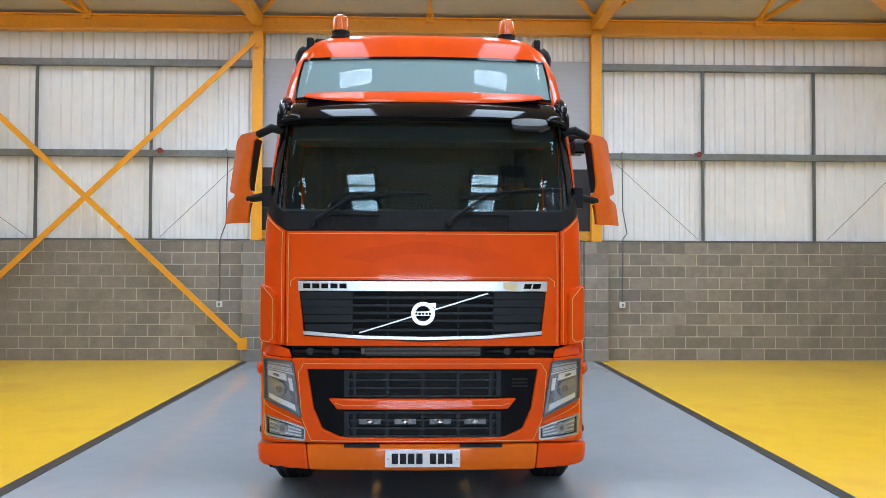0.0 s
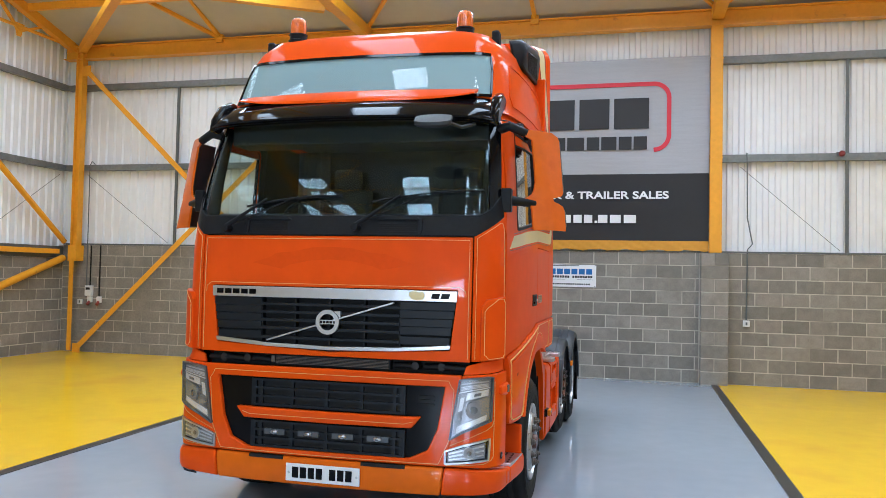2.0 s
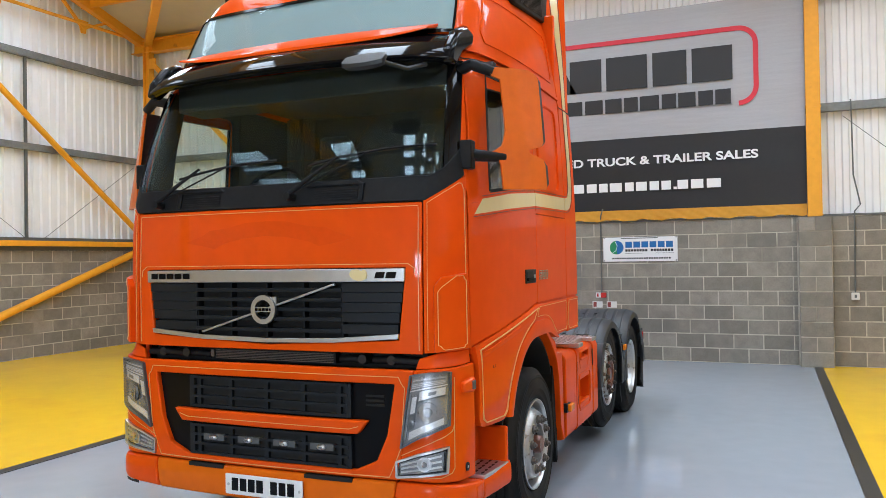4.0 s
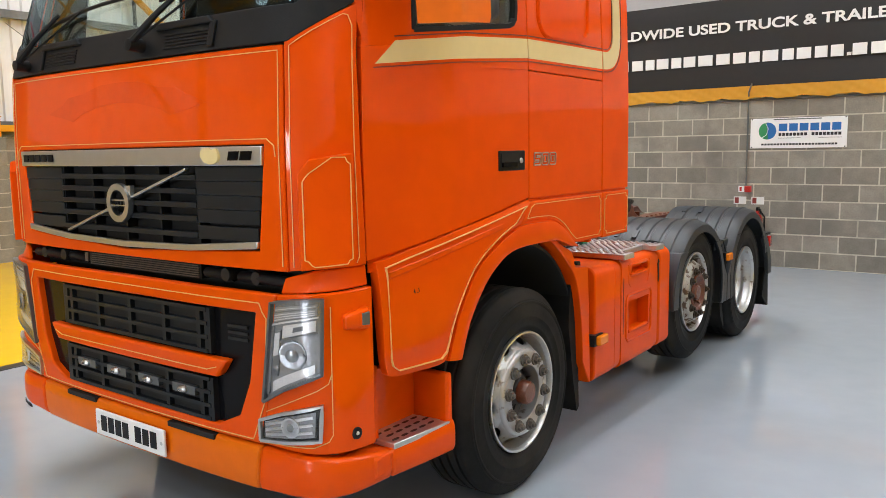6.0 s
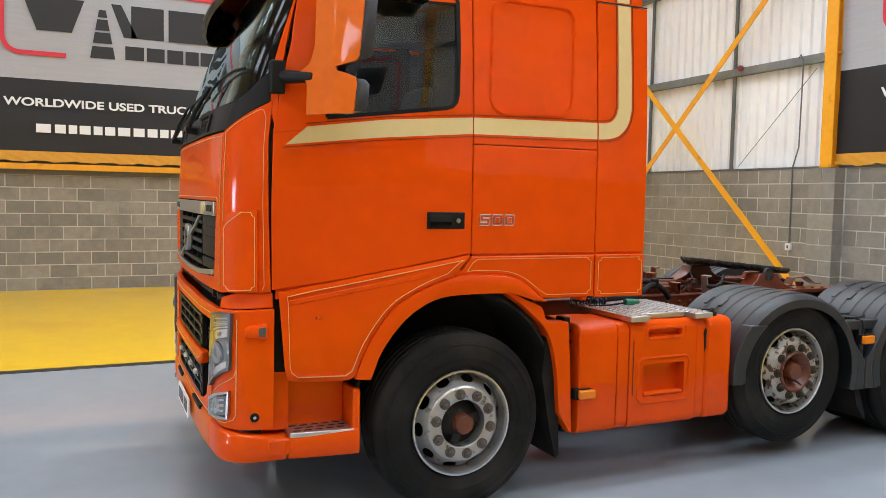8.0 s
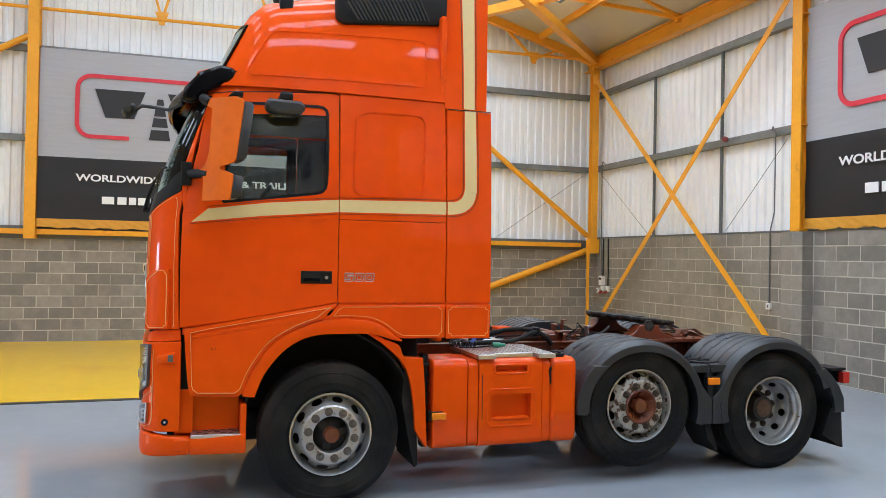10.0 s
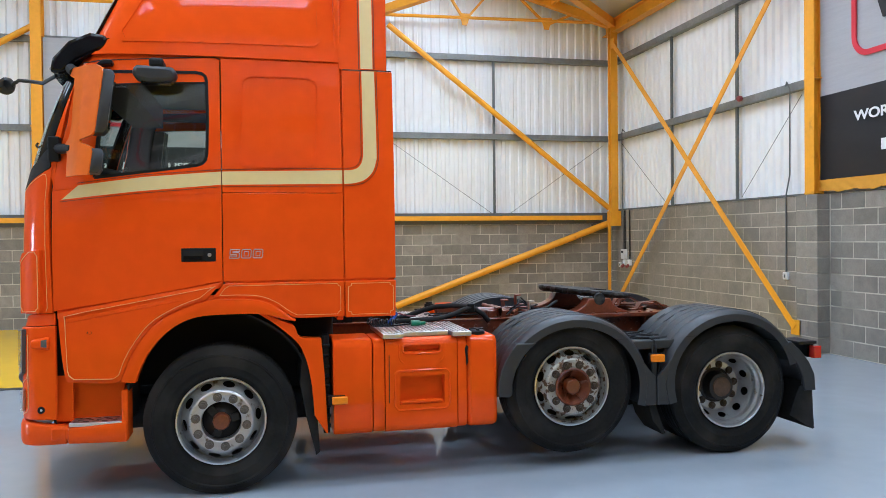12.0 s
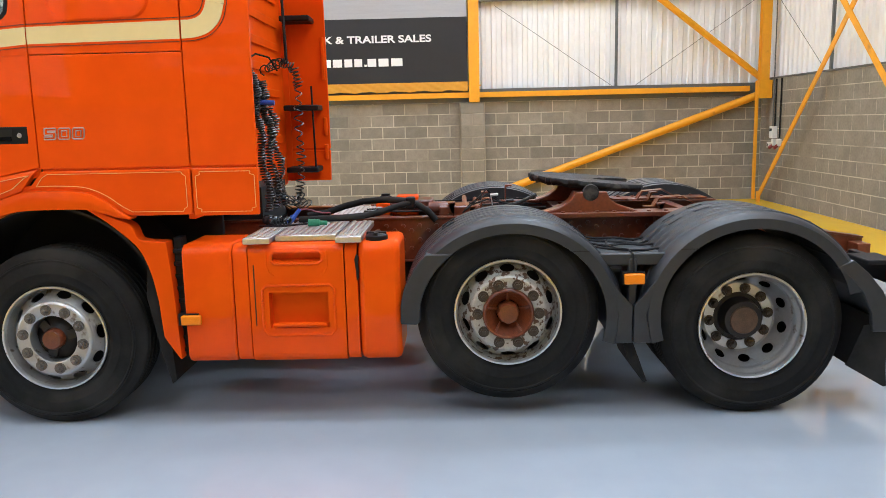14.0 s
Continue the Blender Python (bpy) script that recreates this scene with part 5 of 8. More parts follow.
    def band(y0, y1, o):
        bm = bmesh.new()
        cols = []
        for r in ups[:9]:
            cols.append([bm.verts.new(skin((y - 8.03) / 0.335, r + (0.006 if r == 0 else 0), h)) for y in (y0, y1) for h in (o, o - 0.003)])
        for a, b in zip(cols, cols[1:]):
            for i, j in ((0, 2), (2, 3), (3, 1), (1, 0)):
                bm.faces.new((a[i], a[j], b[j], b[i]))
        return bm

    part("fairing_joint", ribbon(bmesh.new(), Y((8.055, 2.896), (8.40, 2.896)), 0.007, o=0.004, k=3, flip=flip), VOID, fair)
    bm = panel(bmesh.new(), Y((8.0, 1.18), (8.09, 1.18)), Y((8.0, 2.94), (8.09, 2.94)), o=-0.034, th=0.01, rows=3, k=2, flip=flip)
    part("seam_strip", bm, ORANGE, truck)
    # cream stripe
    bm = bmesh.new()
    lowp = ((6.235, 1.992), (6.7, 2.045), (7.236, 2.09))
    upp = ((6.34, 2.085), (6.75, 2.14), (7.236, 2.178))
    panel(bm, Y(*lowp), Y(*upp), o=0.002, th=0.003, rows=1, k=5, flip=flip)
    part("cream_stripe", bm, CREAM, door, "broad cream stripe")
    bm = ribbon(bmesh.new(), Y((6.225, 1.978), (6.7, 2.031), (7.236, 2.076)), 0.0038, o=0.003, k=5, flip=flip)
    ribbon(bm, Y((6.335, 2.10), (6.75, 2.154), (7.236, 2.192)), 0.0042, o=0.003, k=5, flip=flip)
    part("coachline", bm, PIN_DARK, door)
    part("cream_stripe", panel(bmesh.new(), Y((7.242, 2.09), (8.044, 2.10)), Y((7.242, 2.178), (8.044, 2.194)), o=0.002, th=0.003, rows=1, k=5, flip=flip), CREAM, su)
    bm = ribbon(bmesh.new(), Y((7.242, 2.076), (8.044, 2.086)), 0.0038, o=0.003, k=5, flip=flip)
    ribbon(bm, Y((7.242, 2.192), (8.044, 2.208)), 0.0042, o=0.003, k=5, flip=flip)
    part("coachline", bm, PIN_DARK, su)
    lowp = ((8.055, 2.10), (8.13, 2.106), (8.20, 2.13), (8.255, 2.185), (8.28, 2.26), (8.285, 2.34), (8.278, 2.89))
    upp = ((8.055, 2.194), (8.105, 2.196), (8.148, 2.211), (8.175, 2.241), (8.188, 2.283), (8.191, 2.34), (8.189, 2.89))
    part("cream_stripe", panel(bmesh.new(), Y(*rounded(lowp)), Y(*rounded(upp)), o=0.0045, th=0.006, rows=1, k=1, flip=flip), CREAM, fair)
    bm = ribbon(bmesh.new(), Y(*rounded([(8.055, 2.086), (8.135, 2.092), (8.21, 2.118), (8.268, 2.178), (8.294, 2.255), (8.299, 2.34), (8.292, 2.89)])), 0.0038, o=0.005, k=3, flip=flip)
    ribbon(bm, Y(*rounded([(8.055, 2.208), (8.10, 2.210), (8.138, 2.223), (8.162, 2.249), (8.174, 2.286), (8.177, 2.34), (8.175, 2.89)])), 0.0042, o=0.005, k=3, flip=flip)
    part("coachline", bm, PIN_DARK, fair)
    part("cream_stripe", band(8.182, 8.268, 0.003), CREAM, fup)
    for a in (8.168, 8.276):
        part("coachline", band(a, a + 0.006, 0.003), PIN_DARK, fup)

    bm = panel(bmesh.new(), Y((6.30, 2.885), (7.2, 2.925), (8.03, 2.93)), Y((6.36, 2.985), (7.2, 2.985), (8.03, 2.98)), o=-0.014, th=0.02, rows=2, k=8, flip=flip)
    part("cant_rail", bm, ORANGE, truck, "orange cant rail above the door")
    # skirts
    lowp = ((6.236, 0.88), (6.246, 0.835), (6.275, 0.805), (6.43, 0.797), (6.565, 0.80), (6.60, 0.85), (6.655, 0.98), (6.78, 1.155), (6.94, 1.257), (7.13, 1.322))
    upp = ((6.205, 1.258), (6.27, 1.270), (6.34, 1.283), (6.43, 1.299), (6.55, 1.320), (6.62, 1.332), (6.72, 1.350), (6.9, 1.380), (7.05, 1.406), (7.228, 1.437))
    sk = part("wing_panel", panel(bmesh.new(), Y(*rounded(lowp)), Y(*rounded(upp)), o=0.008, th=0.04, rows=5, k=1, flip=flip, bulge=0.012), ORANGE, truck, "orange wing panel with scratches and coachline", bevel=0.004)
    outl = Y((6.262, 0.88), (6.27, 0.85), (6.30, 0.826), (6.54, 0.822), *rounded([(6.575, 0.845), (6.635, 0.99), (6.765, 1.17), (6.93, 1.275), (7.09, 1.338)]), (7.16, 1.395), (7.19, 1.41), (7.05, 1.385), (6.72, 1.325), (6.37, 1.263), (6.245, 1.235), (6.25, 1.21))
    part("coachline", ribbon(bmesh.new(), outl, 0.003, o=0.024, k=4, flip=flip, closed=True, th=0.012), PIN, sk)
    part("wing_crease", ribbon(bmesh.new(), Y((6.262, 1.205), (6.30, 1.212), (6.55, 1.258), (6.80, 1.302), (6.98, 1.333)), 0.026, o=0.0215, k=6, flip=flip, th=0.012), ORANGE, sk, bevel=0.004)
    if sg > 0:
        bm = ribbon(bmesh.new(), Y((6.385, 1.12), (6.388, 1.135), (6.392, 1.118)), 0.003, o=0.0205, k=2)
        ribbon(bm, Y((6.40, 1.118), (6.415, 1.122), (6.41, 1.138)), 0.0025, o=0.0205, k=2)
        part("scratch", bm, VOID, sk, "small dark scratches")
    outp = ((6.592, 0.80), (6.661, 0.975), (6.785, 1.150), (6.945, 1.250), (7.13, 1.315), (7.28, 1.322), (7.46, 1.312), (7.57, 1.270), (7.66, 1.205), (7.715, 1.172))
    inp = ((6.675, 0.79), (6.735, 0.94), (6.845, 1.085), (6.96, 1.170), (7.08, 1.212), (7.24, 1.222), (7.47, 1.220), (7.56, 1.200), (7.64, 1.175), (7.712, 1.162))
    part("wheel_arch", panel(bmesh.new(), Y(*rounded(inp)), Y(*rounded(outp)), o=0.018, th=0.08, rows=3, k=1, flip=flip, bulge=0.006), ORANGE, truck, "orange wheel arch", bevel=0.005)
    ei = rounded([(7.47, 1.215), (7.56, 1.155), (7.64, 1.09), (7.735, 0.995), (7.79, 0.86), (7.82, 0.70)]) + [(7.835, 0.50), (7.915, 0.375)]
    eo = rounded([(7.50, 1.222), (7.60, 1.175), (7.70, 1.130), (7.735, 1.055), (7.80, 1.040), (7.885, 1.035)]) + [(7.905, 0.80), (7.925, 0.372)]
    part("rear_arch", panel(bmesh.new(), Y(*ei), Y(*eo), o=-0.004, th=0.10, rows=2, k=1, flip=flip), ORANGE, truck, "orange tapering arch extension", bevel=0.005)
    lowp = ((7.165, 1.330), (7.30, 1.333), (7.46, 1.322), (7.57, 1.281), (7.66, 1.216), (7.72, 1.183), (8.046, 1.183))
    upp = ((7.245, 1.428), (7.34, 1.428), (7.48, 1.428), (7.58, 1.428), (7.67, 1.428), (7.74, 1.428), (8.046, 1.428))
    lp = part("lower_side_panel", panel(bmesh.new(), Y(*rounded(lowp)), Y(*rounded(upp)), o=0.004, th=0.03, rows=3, k=1, flip=flip), ORANGE, truck, "orange lower panel with coachline", bevel=0.006)
    outl = Y(*rounded([(7.215, 1.348), (7.32, 1.35), (7.47, 1.340), (7.58, 1.298), (7.67, 1.234), (7.725, 1.203)]), (8.0, 1.201), (8.005, 1.215), (8.022, 1.225), (8.022, 1.39), (8.005, 1.40), (8.0, 1.412), (7.28, 1.412), (7.25, 1.395))
    part("coachline", ribbon(bmesh.new(), outl, 0.003, o=0.008, k=4, flip=flip, closed=True), PIN, lp)
    lr = part("lower_rear_panel", panel(bmesh.new(), Y((8.055, 1.175), (8.405, 1.175)), Y((8.055, 1.428), (8.41, 1.428)), o=0.004, th=0.03, rows=3, k=4, flip=flip), ORANGE, truck, "orange lower rear panel with coachline", bevel=0.006)
    part("coachline", ribbon(bmesh.new(), Y(*notched(8.075, 8.39, 1.195, 1.41)), 0.003, o=0.008, k=4, flip=flip, closed=True), PIN, lr)

    # flanges behind the joints
    part("joint_flange", ribbon(bmesh.new(), Y((7.25, 1.434), (8.05, 1.434), (8.40, 1.434)), 0.06, o=-0.012, k=6, flip=flip, th=0.008), ORANGE, truck)
    mid = rounded([(6.597, 0.81), (6.663, 0.978), (6.785, 1.152), (6.945, 1.255), (7.13, 1.322), (7.28, 1.328), (7.46, 1.317), (7.57, 1.276), (7.66, 1.211)])
    part("joint_flange", ribbon(bmesh.new(), Y(*mid), 0.05, o=0.001, k=1, flip=flip, th=0.01), ORANGE, truck)
    part("joint_flange", panel(bmesh.new(), Y((6.19, 1.22), (7.24, 1.40)), Y((6.19, 1.31), (7.24, 1.48)), o=-0.014, th=0.01, rows=1, k=6, flip=flip), ORANGE, truck)
    # added backing, black above for the gap's shade, orange below
    part("joint_flange", panel(bmesh.new(), Y((6.15, 0.84), (6.26, 0.84)), Y((6.15, 1.27), (6.26, 1.27)), o=-0.085, th=0.01, rows=3, k=3, flip=flip), BLACK, truck)
    part("joint_flange", panel(bmesh.new(), Y((6.15, 0.54), (6.26, 0.54)), Y((6.15, 0.838), (6.26, 0.838)), o=-0.07, th=0.01, rows=2, k=3, flip=flip), ORANGE, truck)
    # entry step
    s = sg
    step = part("entry_step", boxed(*sorted((s * 1.0, s * 1.20)), 6.15, 6.60, 0.43, 0.515), ORANGE, truck, "orange entry step with perforated alloy tread", bevel=0.012)
    part("step_back", boxed(*sorted((s * 1.02, s * 1.05)), 6.15, 6.584, 0.516, 0.80), ORANGE, step, bevel=0.006)
    part("step_cheek", boxed(*sorted((s * 1.02, s * 1.225)), 6.585, 6.625, 0.41, 0.745), ORANGE, step, bevel=0.012)
    bm = panel(bmesh.new(), Y((6.255, 0.405), (6.62, 0.405)), Y((6.255, 0.522), (6.62, 0.545)), o=0.012, th=0.05, rows=5, k=4, flip=flip, bulge=0.012)
    part("step_apron", bm, ORANGE, step, bevel=0.01)
    bm = bmesh.new()
    prism(bm, [(s * 1.045, 6.26), (s * 1.205, 6.26), (s * 1.235, 6.59), (s * 1.045, 6.575)], "z", 0.517, 0.542)
    tread = part("step_tread", bm, RIM_LIP, step, "perforated alloy tread", bevel=0.004)
    # perforations are dark inlays on top; the holes' shade is their colour
    for i in range(3):
        for j in range(5):
            x0, y0 = 1.085 + i * 0.046, 6.30 + j * 0.058 + (0.02 if i % 2 else 0.0)
            pts = [(s * (x0 + 0.0075 * math.cos(a) * abs(math.cos(a)) ** -0.3), y0 + 0.021 * math.sin(a)) for a in np.linspace(0.1, 2 * math.pi + 0.1, 11)[:-1]]
            part("tread_slot", prismed(pts, "z", 0.5425, 0.544), HUB_DARK, tread)

# power figures on the near panel: raised chrome outlines
def figure(y0, z0, w, h, loops):
    bm = bmesh.new()
    for loop in loops:
        pts = [(1.2475, y0 + w * a + 0.10 * h * b, z0 + h * b) for a, b in loop]
        tube(bm, pts + [pts[0]], 0.0036, 6)
    part("power_figure", bm, FIGURE, truck, "chrome outline figure")


FIVE = [(0.0, 1.0), (1.0, 1.0), (1.0, 0.76), (0.27, 0.76), (0.27, 0.64), (0.92, 0.64), (1.0, 0.52), (1.0, 0.1), (0.92, 0.0), (0.0, 0.0), (0.0, 0.24), (0.72, 0.24), (0.72, 0.40), (0.08, 0.40), (0.0, 0.48)]
RING = [(0.10, 1.0), (0.90, 1.0), (1.0, 0.88), (1.0, 0.12), (0.90, 0.0), (0.10, 0.0), (0.0, 0.12), (0.0, 0.88)]
CORE = [(0.28, 0.76), (0.72, 0.76), (0.72, 0.24), (0.28, 0.24)]
figure(7.283, 1.597, 0.062, 0.058, [FIVE])
figure(7.359, 1.597, 0.062, 0.058, [RING, CORE])
figure(7.435, 1.597, 0.062, 0.058, [RING, CORE])

# ---- tractor unit: running gear ----
def holder(name, at, label, parent):
    ob = new(name)
    ob.parent = parent
    WHERE[ob] = Vector(at)
    ob.location = WHERE[ob] - WHERE[parent]
    ob.empty_display_size = 0.1
    return tagged(ob, label)


def mirrored(bm, sg, about=0.0):
    if sg < 0:
        for v in bm.verts:
            v.co.x = -v.co.x
    return bm


def holed_disc(bm, at, r0, a0, r1, a1, n, rc, rh, wide_by=1.15, phase=0.0, deep=0.014):
    """A cone-shaped ring between two radii with n round hand holes."""
    def put(th, r, d=0.0):
        f = (r - r0) / (r1 - r0)
        return bm.verts.new((at[0] + a0 + (a1 - a0) * f + d, at[1] + r * math.cos(th), at[2] + r * math.sin(th)))
    hw = math.pi / n
    m = 24
    for i in range(n):
        tc = 2 * math.pi * i / n + radians(phase)
        inner, back, outer = [], [], []
        for k in range(m):
            f = 2 * math.pi * k / m
            c, s = math.cos(f), math.sin(f)
            inner.append(put(tc + wide_by * rh / rc * c, rc + rh * s))
            back.append(put(tc + wide_by * rh / rc * c, rc + rh * s, -deep))
            g = 1 / max(abs(c), abs(s))
            v = s * g
            outer.append(put(tc + hw * c * g, rc + (r1 - rc if v > 0 else rc - r0) * v))
        for k in range(m):
            j = (k + 1) % m
            bm.faces.new((inner[k], inner[j], outer[j], outer[k]))
            bm.faces.new((inner[k], inner[j], back[j], back[k]))
    bmesh.ops.remove_doubles(bm, verts=bm.verts, dist=1e-4)
    return bm


R_TYRE = 0.505


def tyre_profile(w):
    g = []
    for i in range(4):
        c = -w * (0.24 + 0.175 * i)
        g += [(R_TYRE, c + 0.008), (R_TYRE - 0.012, c + 0.006), (R_TYRE - 0.012, c - 0.006), (R_TYRE, c - 0.008)]
    return ([(0.283, -0.03), (0.292, -0.012), (0.315, -0.004), (0.322, 0.002), (0.328, 0.002), (0.36, 0.006), (0.366, 0.0095), (0.372, 0.0095), (0.378, 0.007), (0.40, 0.010), (0.432, 0.005), (0.436, 0.009), (0.443, 0.009), (0.447, 0.004), (0.452, 0.004), (0.456, -0.004), (0.475, -0.016), (0.492, -0.028), (R_TYRE - 0.003, -0.038), (R_TYRE, -0.05)]
            + g + [(R_TYRE, -w + 0.05), (R_TYRE - 0.01, -w + 0.03), (0.44, -w + 0.0), (0.38, -w - 0.008), (0.30, -w + 0.01), (0.283, -w + 0.03)])


def wheel(at, sg, kind, label):
    x, y, z = 1.222, at[0], at[1]
    h = holder("wheel", (sg * x, y, z), label, truck)
    w = 0.30
    part("tyre", mirrored(lathed(tyre_profile(w), (x, y, z), "x", 72, close=True), sg), RUBBER, h, "worn black tyre", sharp=50)
    if kind == "spare":
        return h
    old = kind == "lift"
    deep = kind == "drive"
    face = ALLOY_OLD if old else ALLOY_DISH if deep else ALLOY
    bm = bmesh.new()
    if not deep:
        lathe(bm, [(0.2775, -0.014), (0.2745, -0.030), (0.271, -0.05), (0.268, -0.072), (0.268, -0.20), (0.275, -0.26)], (x, y, z), "x", 64)
        holed_disc(bm, (x, y, z), 0.216, -0.003, 0.268, -0.075, 10, 0.243, 0.0185, 2.2, 18 if old else 6)
        lathe(bm, [(0.216, -0.003), (0.2135, 0.006), (0.208, 0.013), (0.198, 0.018)], (x, y, z), "x", 64)
        lathe(bm, [(0.198, 0.018), (0.138, 0.021), (0.132, 0.016), (0.128, -0.065)], (x, y, z), "x", 64)
        ra, hx = 0.1675, 0.020
    else:
        lathe(bm, [(0.2775, -0.014), (0.2745, -0.042), (0.264, -0.052), (0.2605, -0.085), (0.262, -0.092), (0.258, -0.104)], (x, y, z), "x", 64)
        holed_disc(bm, (x, y, z), 0.203, -0.214, 0.258, -0.104, 10, 0.232, 0.0155, 2.2, -13)
        lathe(bm, [(0.203, -0.214), (0.199, -0.216), (0.196, -0.222), (0.143, -0.222), (0.138, -0.25)], (x, y, z), "x", 64)
        ra, hx = 0.1675, -0.221
    part("rim", mirrored(bm, sg), face, h, "silver steel rim with ten hand holes" + (", rust-flecked" if old else ""), sharp=45)
    lip = [(0.287, -0.03), (0.297, -0.004), (0.295, 0.005), (0.286, 0.006), (0.280, -0.004), (0.2770, -0.016)]
    part("rim_lip", mirrored(lathed(lip, (x, y, z), "x", 72), sg), RIM_LIP, h, "bright chipped rim lip", sharp=60)
    back = -0.255 if deep else -0.19
    drum = [(0.0, back), (0.235 if deep else 0.262, back), (0.235 if deep else 0.262, -0.29), (0.0, -0.29)]
    part("brake_drum", mirrored(lathed(drum, (x, y, z), "x", 32), sg), HUB_DARK, h, "dark greasy brake drum")
    # hub
    if kind == "steer":
        prof, m = [(0.129, -0.06), (0.10, -0.04), (0.085, -0.025), (0.075, -0.02), (0.06, -0.005)], HUB_DARK
        cap, cm = [(0.06, -0.01), (0.057, 0.035), (0.05, 0.043), (0.0, 0.045)], RUST
    elif kind == "lift":
        prof, m = [(0.143, 0.015), (0.141, 0.029), (0.134, 0.035), (0.125, 0.032), (0.116, 0.015), (0.066, -0.035)], RUST
        cap, cm = [(0.066, -0.037), (0.060, 0.021), (0.052, 0.031), (0.0, 0.033)], RUST
    else:
        prof, m = [(0.14, -0.225), (0.118, -0.222), (0.112, -0.17), (0.104, -0.135), (0.078, -0.128)], HUB_DARK
        cap, cm = [(0.080, -0.130), (0.075, -0.120), (0.06, -0.120), (0.05, -0.116), (0.0, -0.116)], HUB_BROWN
    part("hub", mirrored(lathed(prof, (x, y, z), "x", 40), sg), m, h, "rust-brown hub")
    part("hub_cap", mirrored(lathed(cap, (x, y, z), "x", 24 if deep else 8 if old else 10), sg), cm, h)
    if kind == "lift":
        for i in range(5):
            t = 2 * math.pi * (i + 0.25) / 5
            bm = beam(bmesh.new(), (x - 0.027, y + 0.06 * math.cos(t), z + 0.06 * math.sin(t)), (x + 0.019, y + 0.122 * math.cos(t), z + 0.122 * math.sin(t)), 0.012, 0.014, up=(1, 0, 0))
            part("hub_rib", mirrored(bm, sg), RUST, h)
    elif kind == "steer":
        for i in range(3):
            t = 2 * math.pi * (i + 0.1) / 3
            bm = beam(bmesh.new(), (x - 0.02, y + 0.05 * math.cos(t), z + 0.05 * math.sin(t)), (x - 0.03, y + 0.115 * math.cos(t), z + 0.115 * math.sin(t)), 0.05, 0.02, up=(1, 0, 0))
            part("hub_rib", mirrored(bm, sg), HUB_DARK, h)
    for i in range(10):
        t = 2 * math.pi * i / 10 + radians(7 if deep else 0 if old else -10)
        p = Vector((x + hx, y + ra * math.cos(t), z + ra * math.sin(t)))
        bm = tubed([p, p + Vector((0.009, 0, 0))], 0.030, 14)
        tube(bm, [p + Vector((0.008, 0, 0)), p + Vector((0.024, 0, 0))], 0.0215, 6)
        tube(bm, [p + Vector((0.024, 0, 0)), p + Vector((0.034, 0, 0)), p + Vector((0.037, 0, 0))], [0.0115, 0.0115, 0.008], 10)
        part("wheel_nut", mirrored(bm, sg), NUT if kind == "steer" else NUT_RUSTY, h)
    return h


AX_F, AX_M, AX_R = (7.215, 0.502), (9.735, 0.602), (11.07, 0.502)
for sg in (1, -1):
    wheel(AX_F, sg, "steer", "front wheel with black tyre and rusty hub cap")
    wheel(AX_M, sg, "lift", "lifted middle wheel, rust-flecked rim and red-brown hub")
    wheel(AX_R, sg, "drive", "rear drive wheel with deep dished silver rim")
    x, y, z = 0.86, *AX_R
    part("inner_tyre", mirrored(lathed(tyre_profile(0.29), (x, y, z), "x", 56, close=True), sg), RUBBER, truck, "inner twin tyre")
for y, z in (AX_F, AX_M, AX_R):
    bm = tubed([(-1.0, y, z), (-0.4, y, z - (0.06 if y < 8 else 0)), (0.4, y, z - (0.06 if y < 8 else 0)), (1.0, y, z)], 0.065, 12)
    if y > 11:
        lathe(bm, [(0.0, -0.22), (0.12, -0.2), (0.2, 0.0), (0.12, 0.2), (0.0, 0.22)], (0, y, z + 0.02), "x", 20)
    part("axle", bm, HUB_DARK, truck, "dark steel axle")
    for sg in (1, -1):
        part("brake_drum", mirrored(lathed([(0.0, -0.28), (0.19, -0.28), (0.2, -0.12), (0.0, -0.12)], (1.1, y, z), "x", 24), sg), HUB_DARK, truck)

# mudguards
def mudguard(cy, cz, a0, a1, sg, r=0.605):
    # added inner flange hides the frame, for the shade above the tyre
    prof = [(r - 0.12, 0.625), (r - 0.12, 0.615), (r, 0.615)]
    for i in range(5):
        x = 0.69 + i * 0.105
        prof += [(r, x), (r + 0.009, x + 0.008), (r + 0.009, x + 0.075), (r, x + 0.083)]
    prof += [(r - 0.004, 1.215), (r - 0.016, 1.25), (r - 0.035, 1.268), (r - 0.095, 1.272), (r - 0.096, 1.262), (r - 0.04, 1.255), (r - 0.022, 1.235), (r - 0.016, 0.625)]
    bm = lathed(prof, (0, cy, cz), "x", 40, a0, a1, close=True)
    for v in bm.verts:
        if v.co.z > cz:
            v.co.z = cz + (v.co.z - cz) * 0.905
    return part("mudguard", mirrored(bm, sg), GREY_PLASTIC, truck, "ribbed dark grey plastic mudguard", sharp=30)


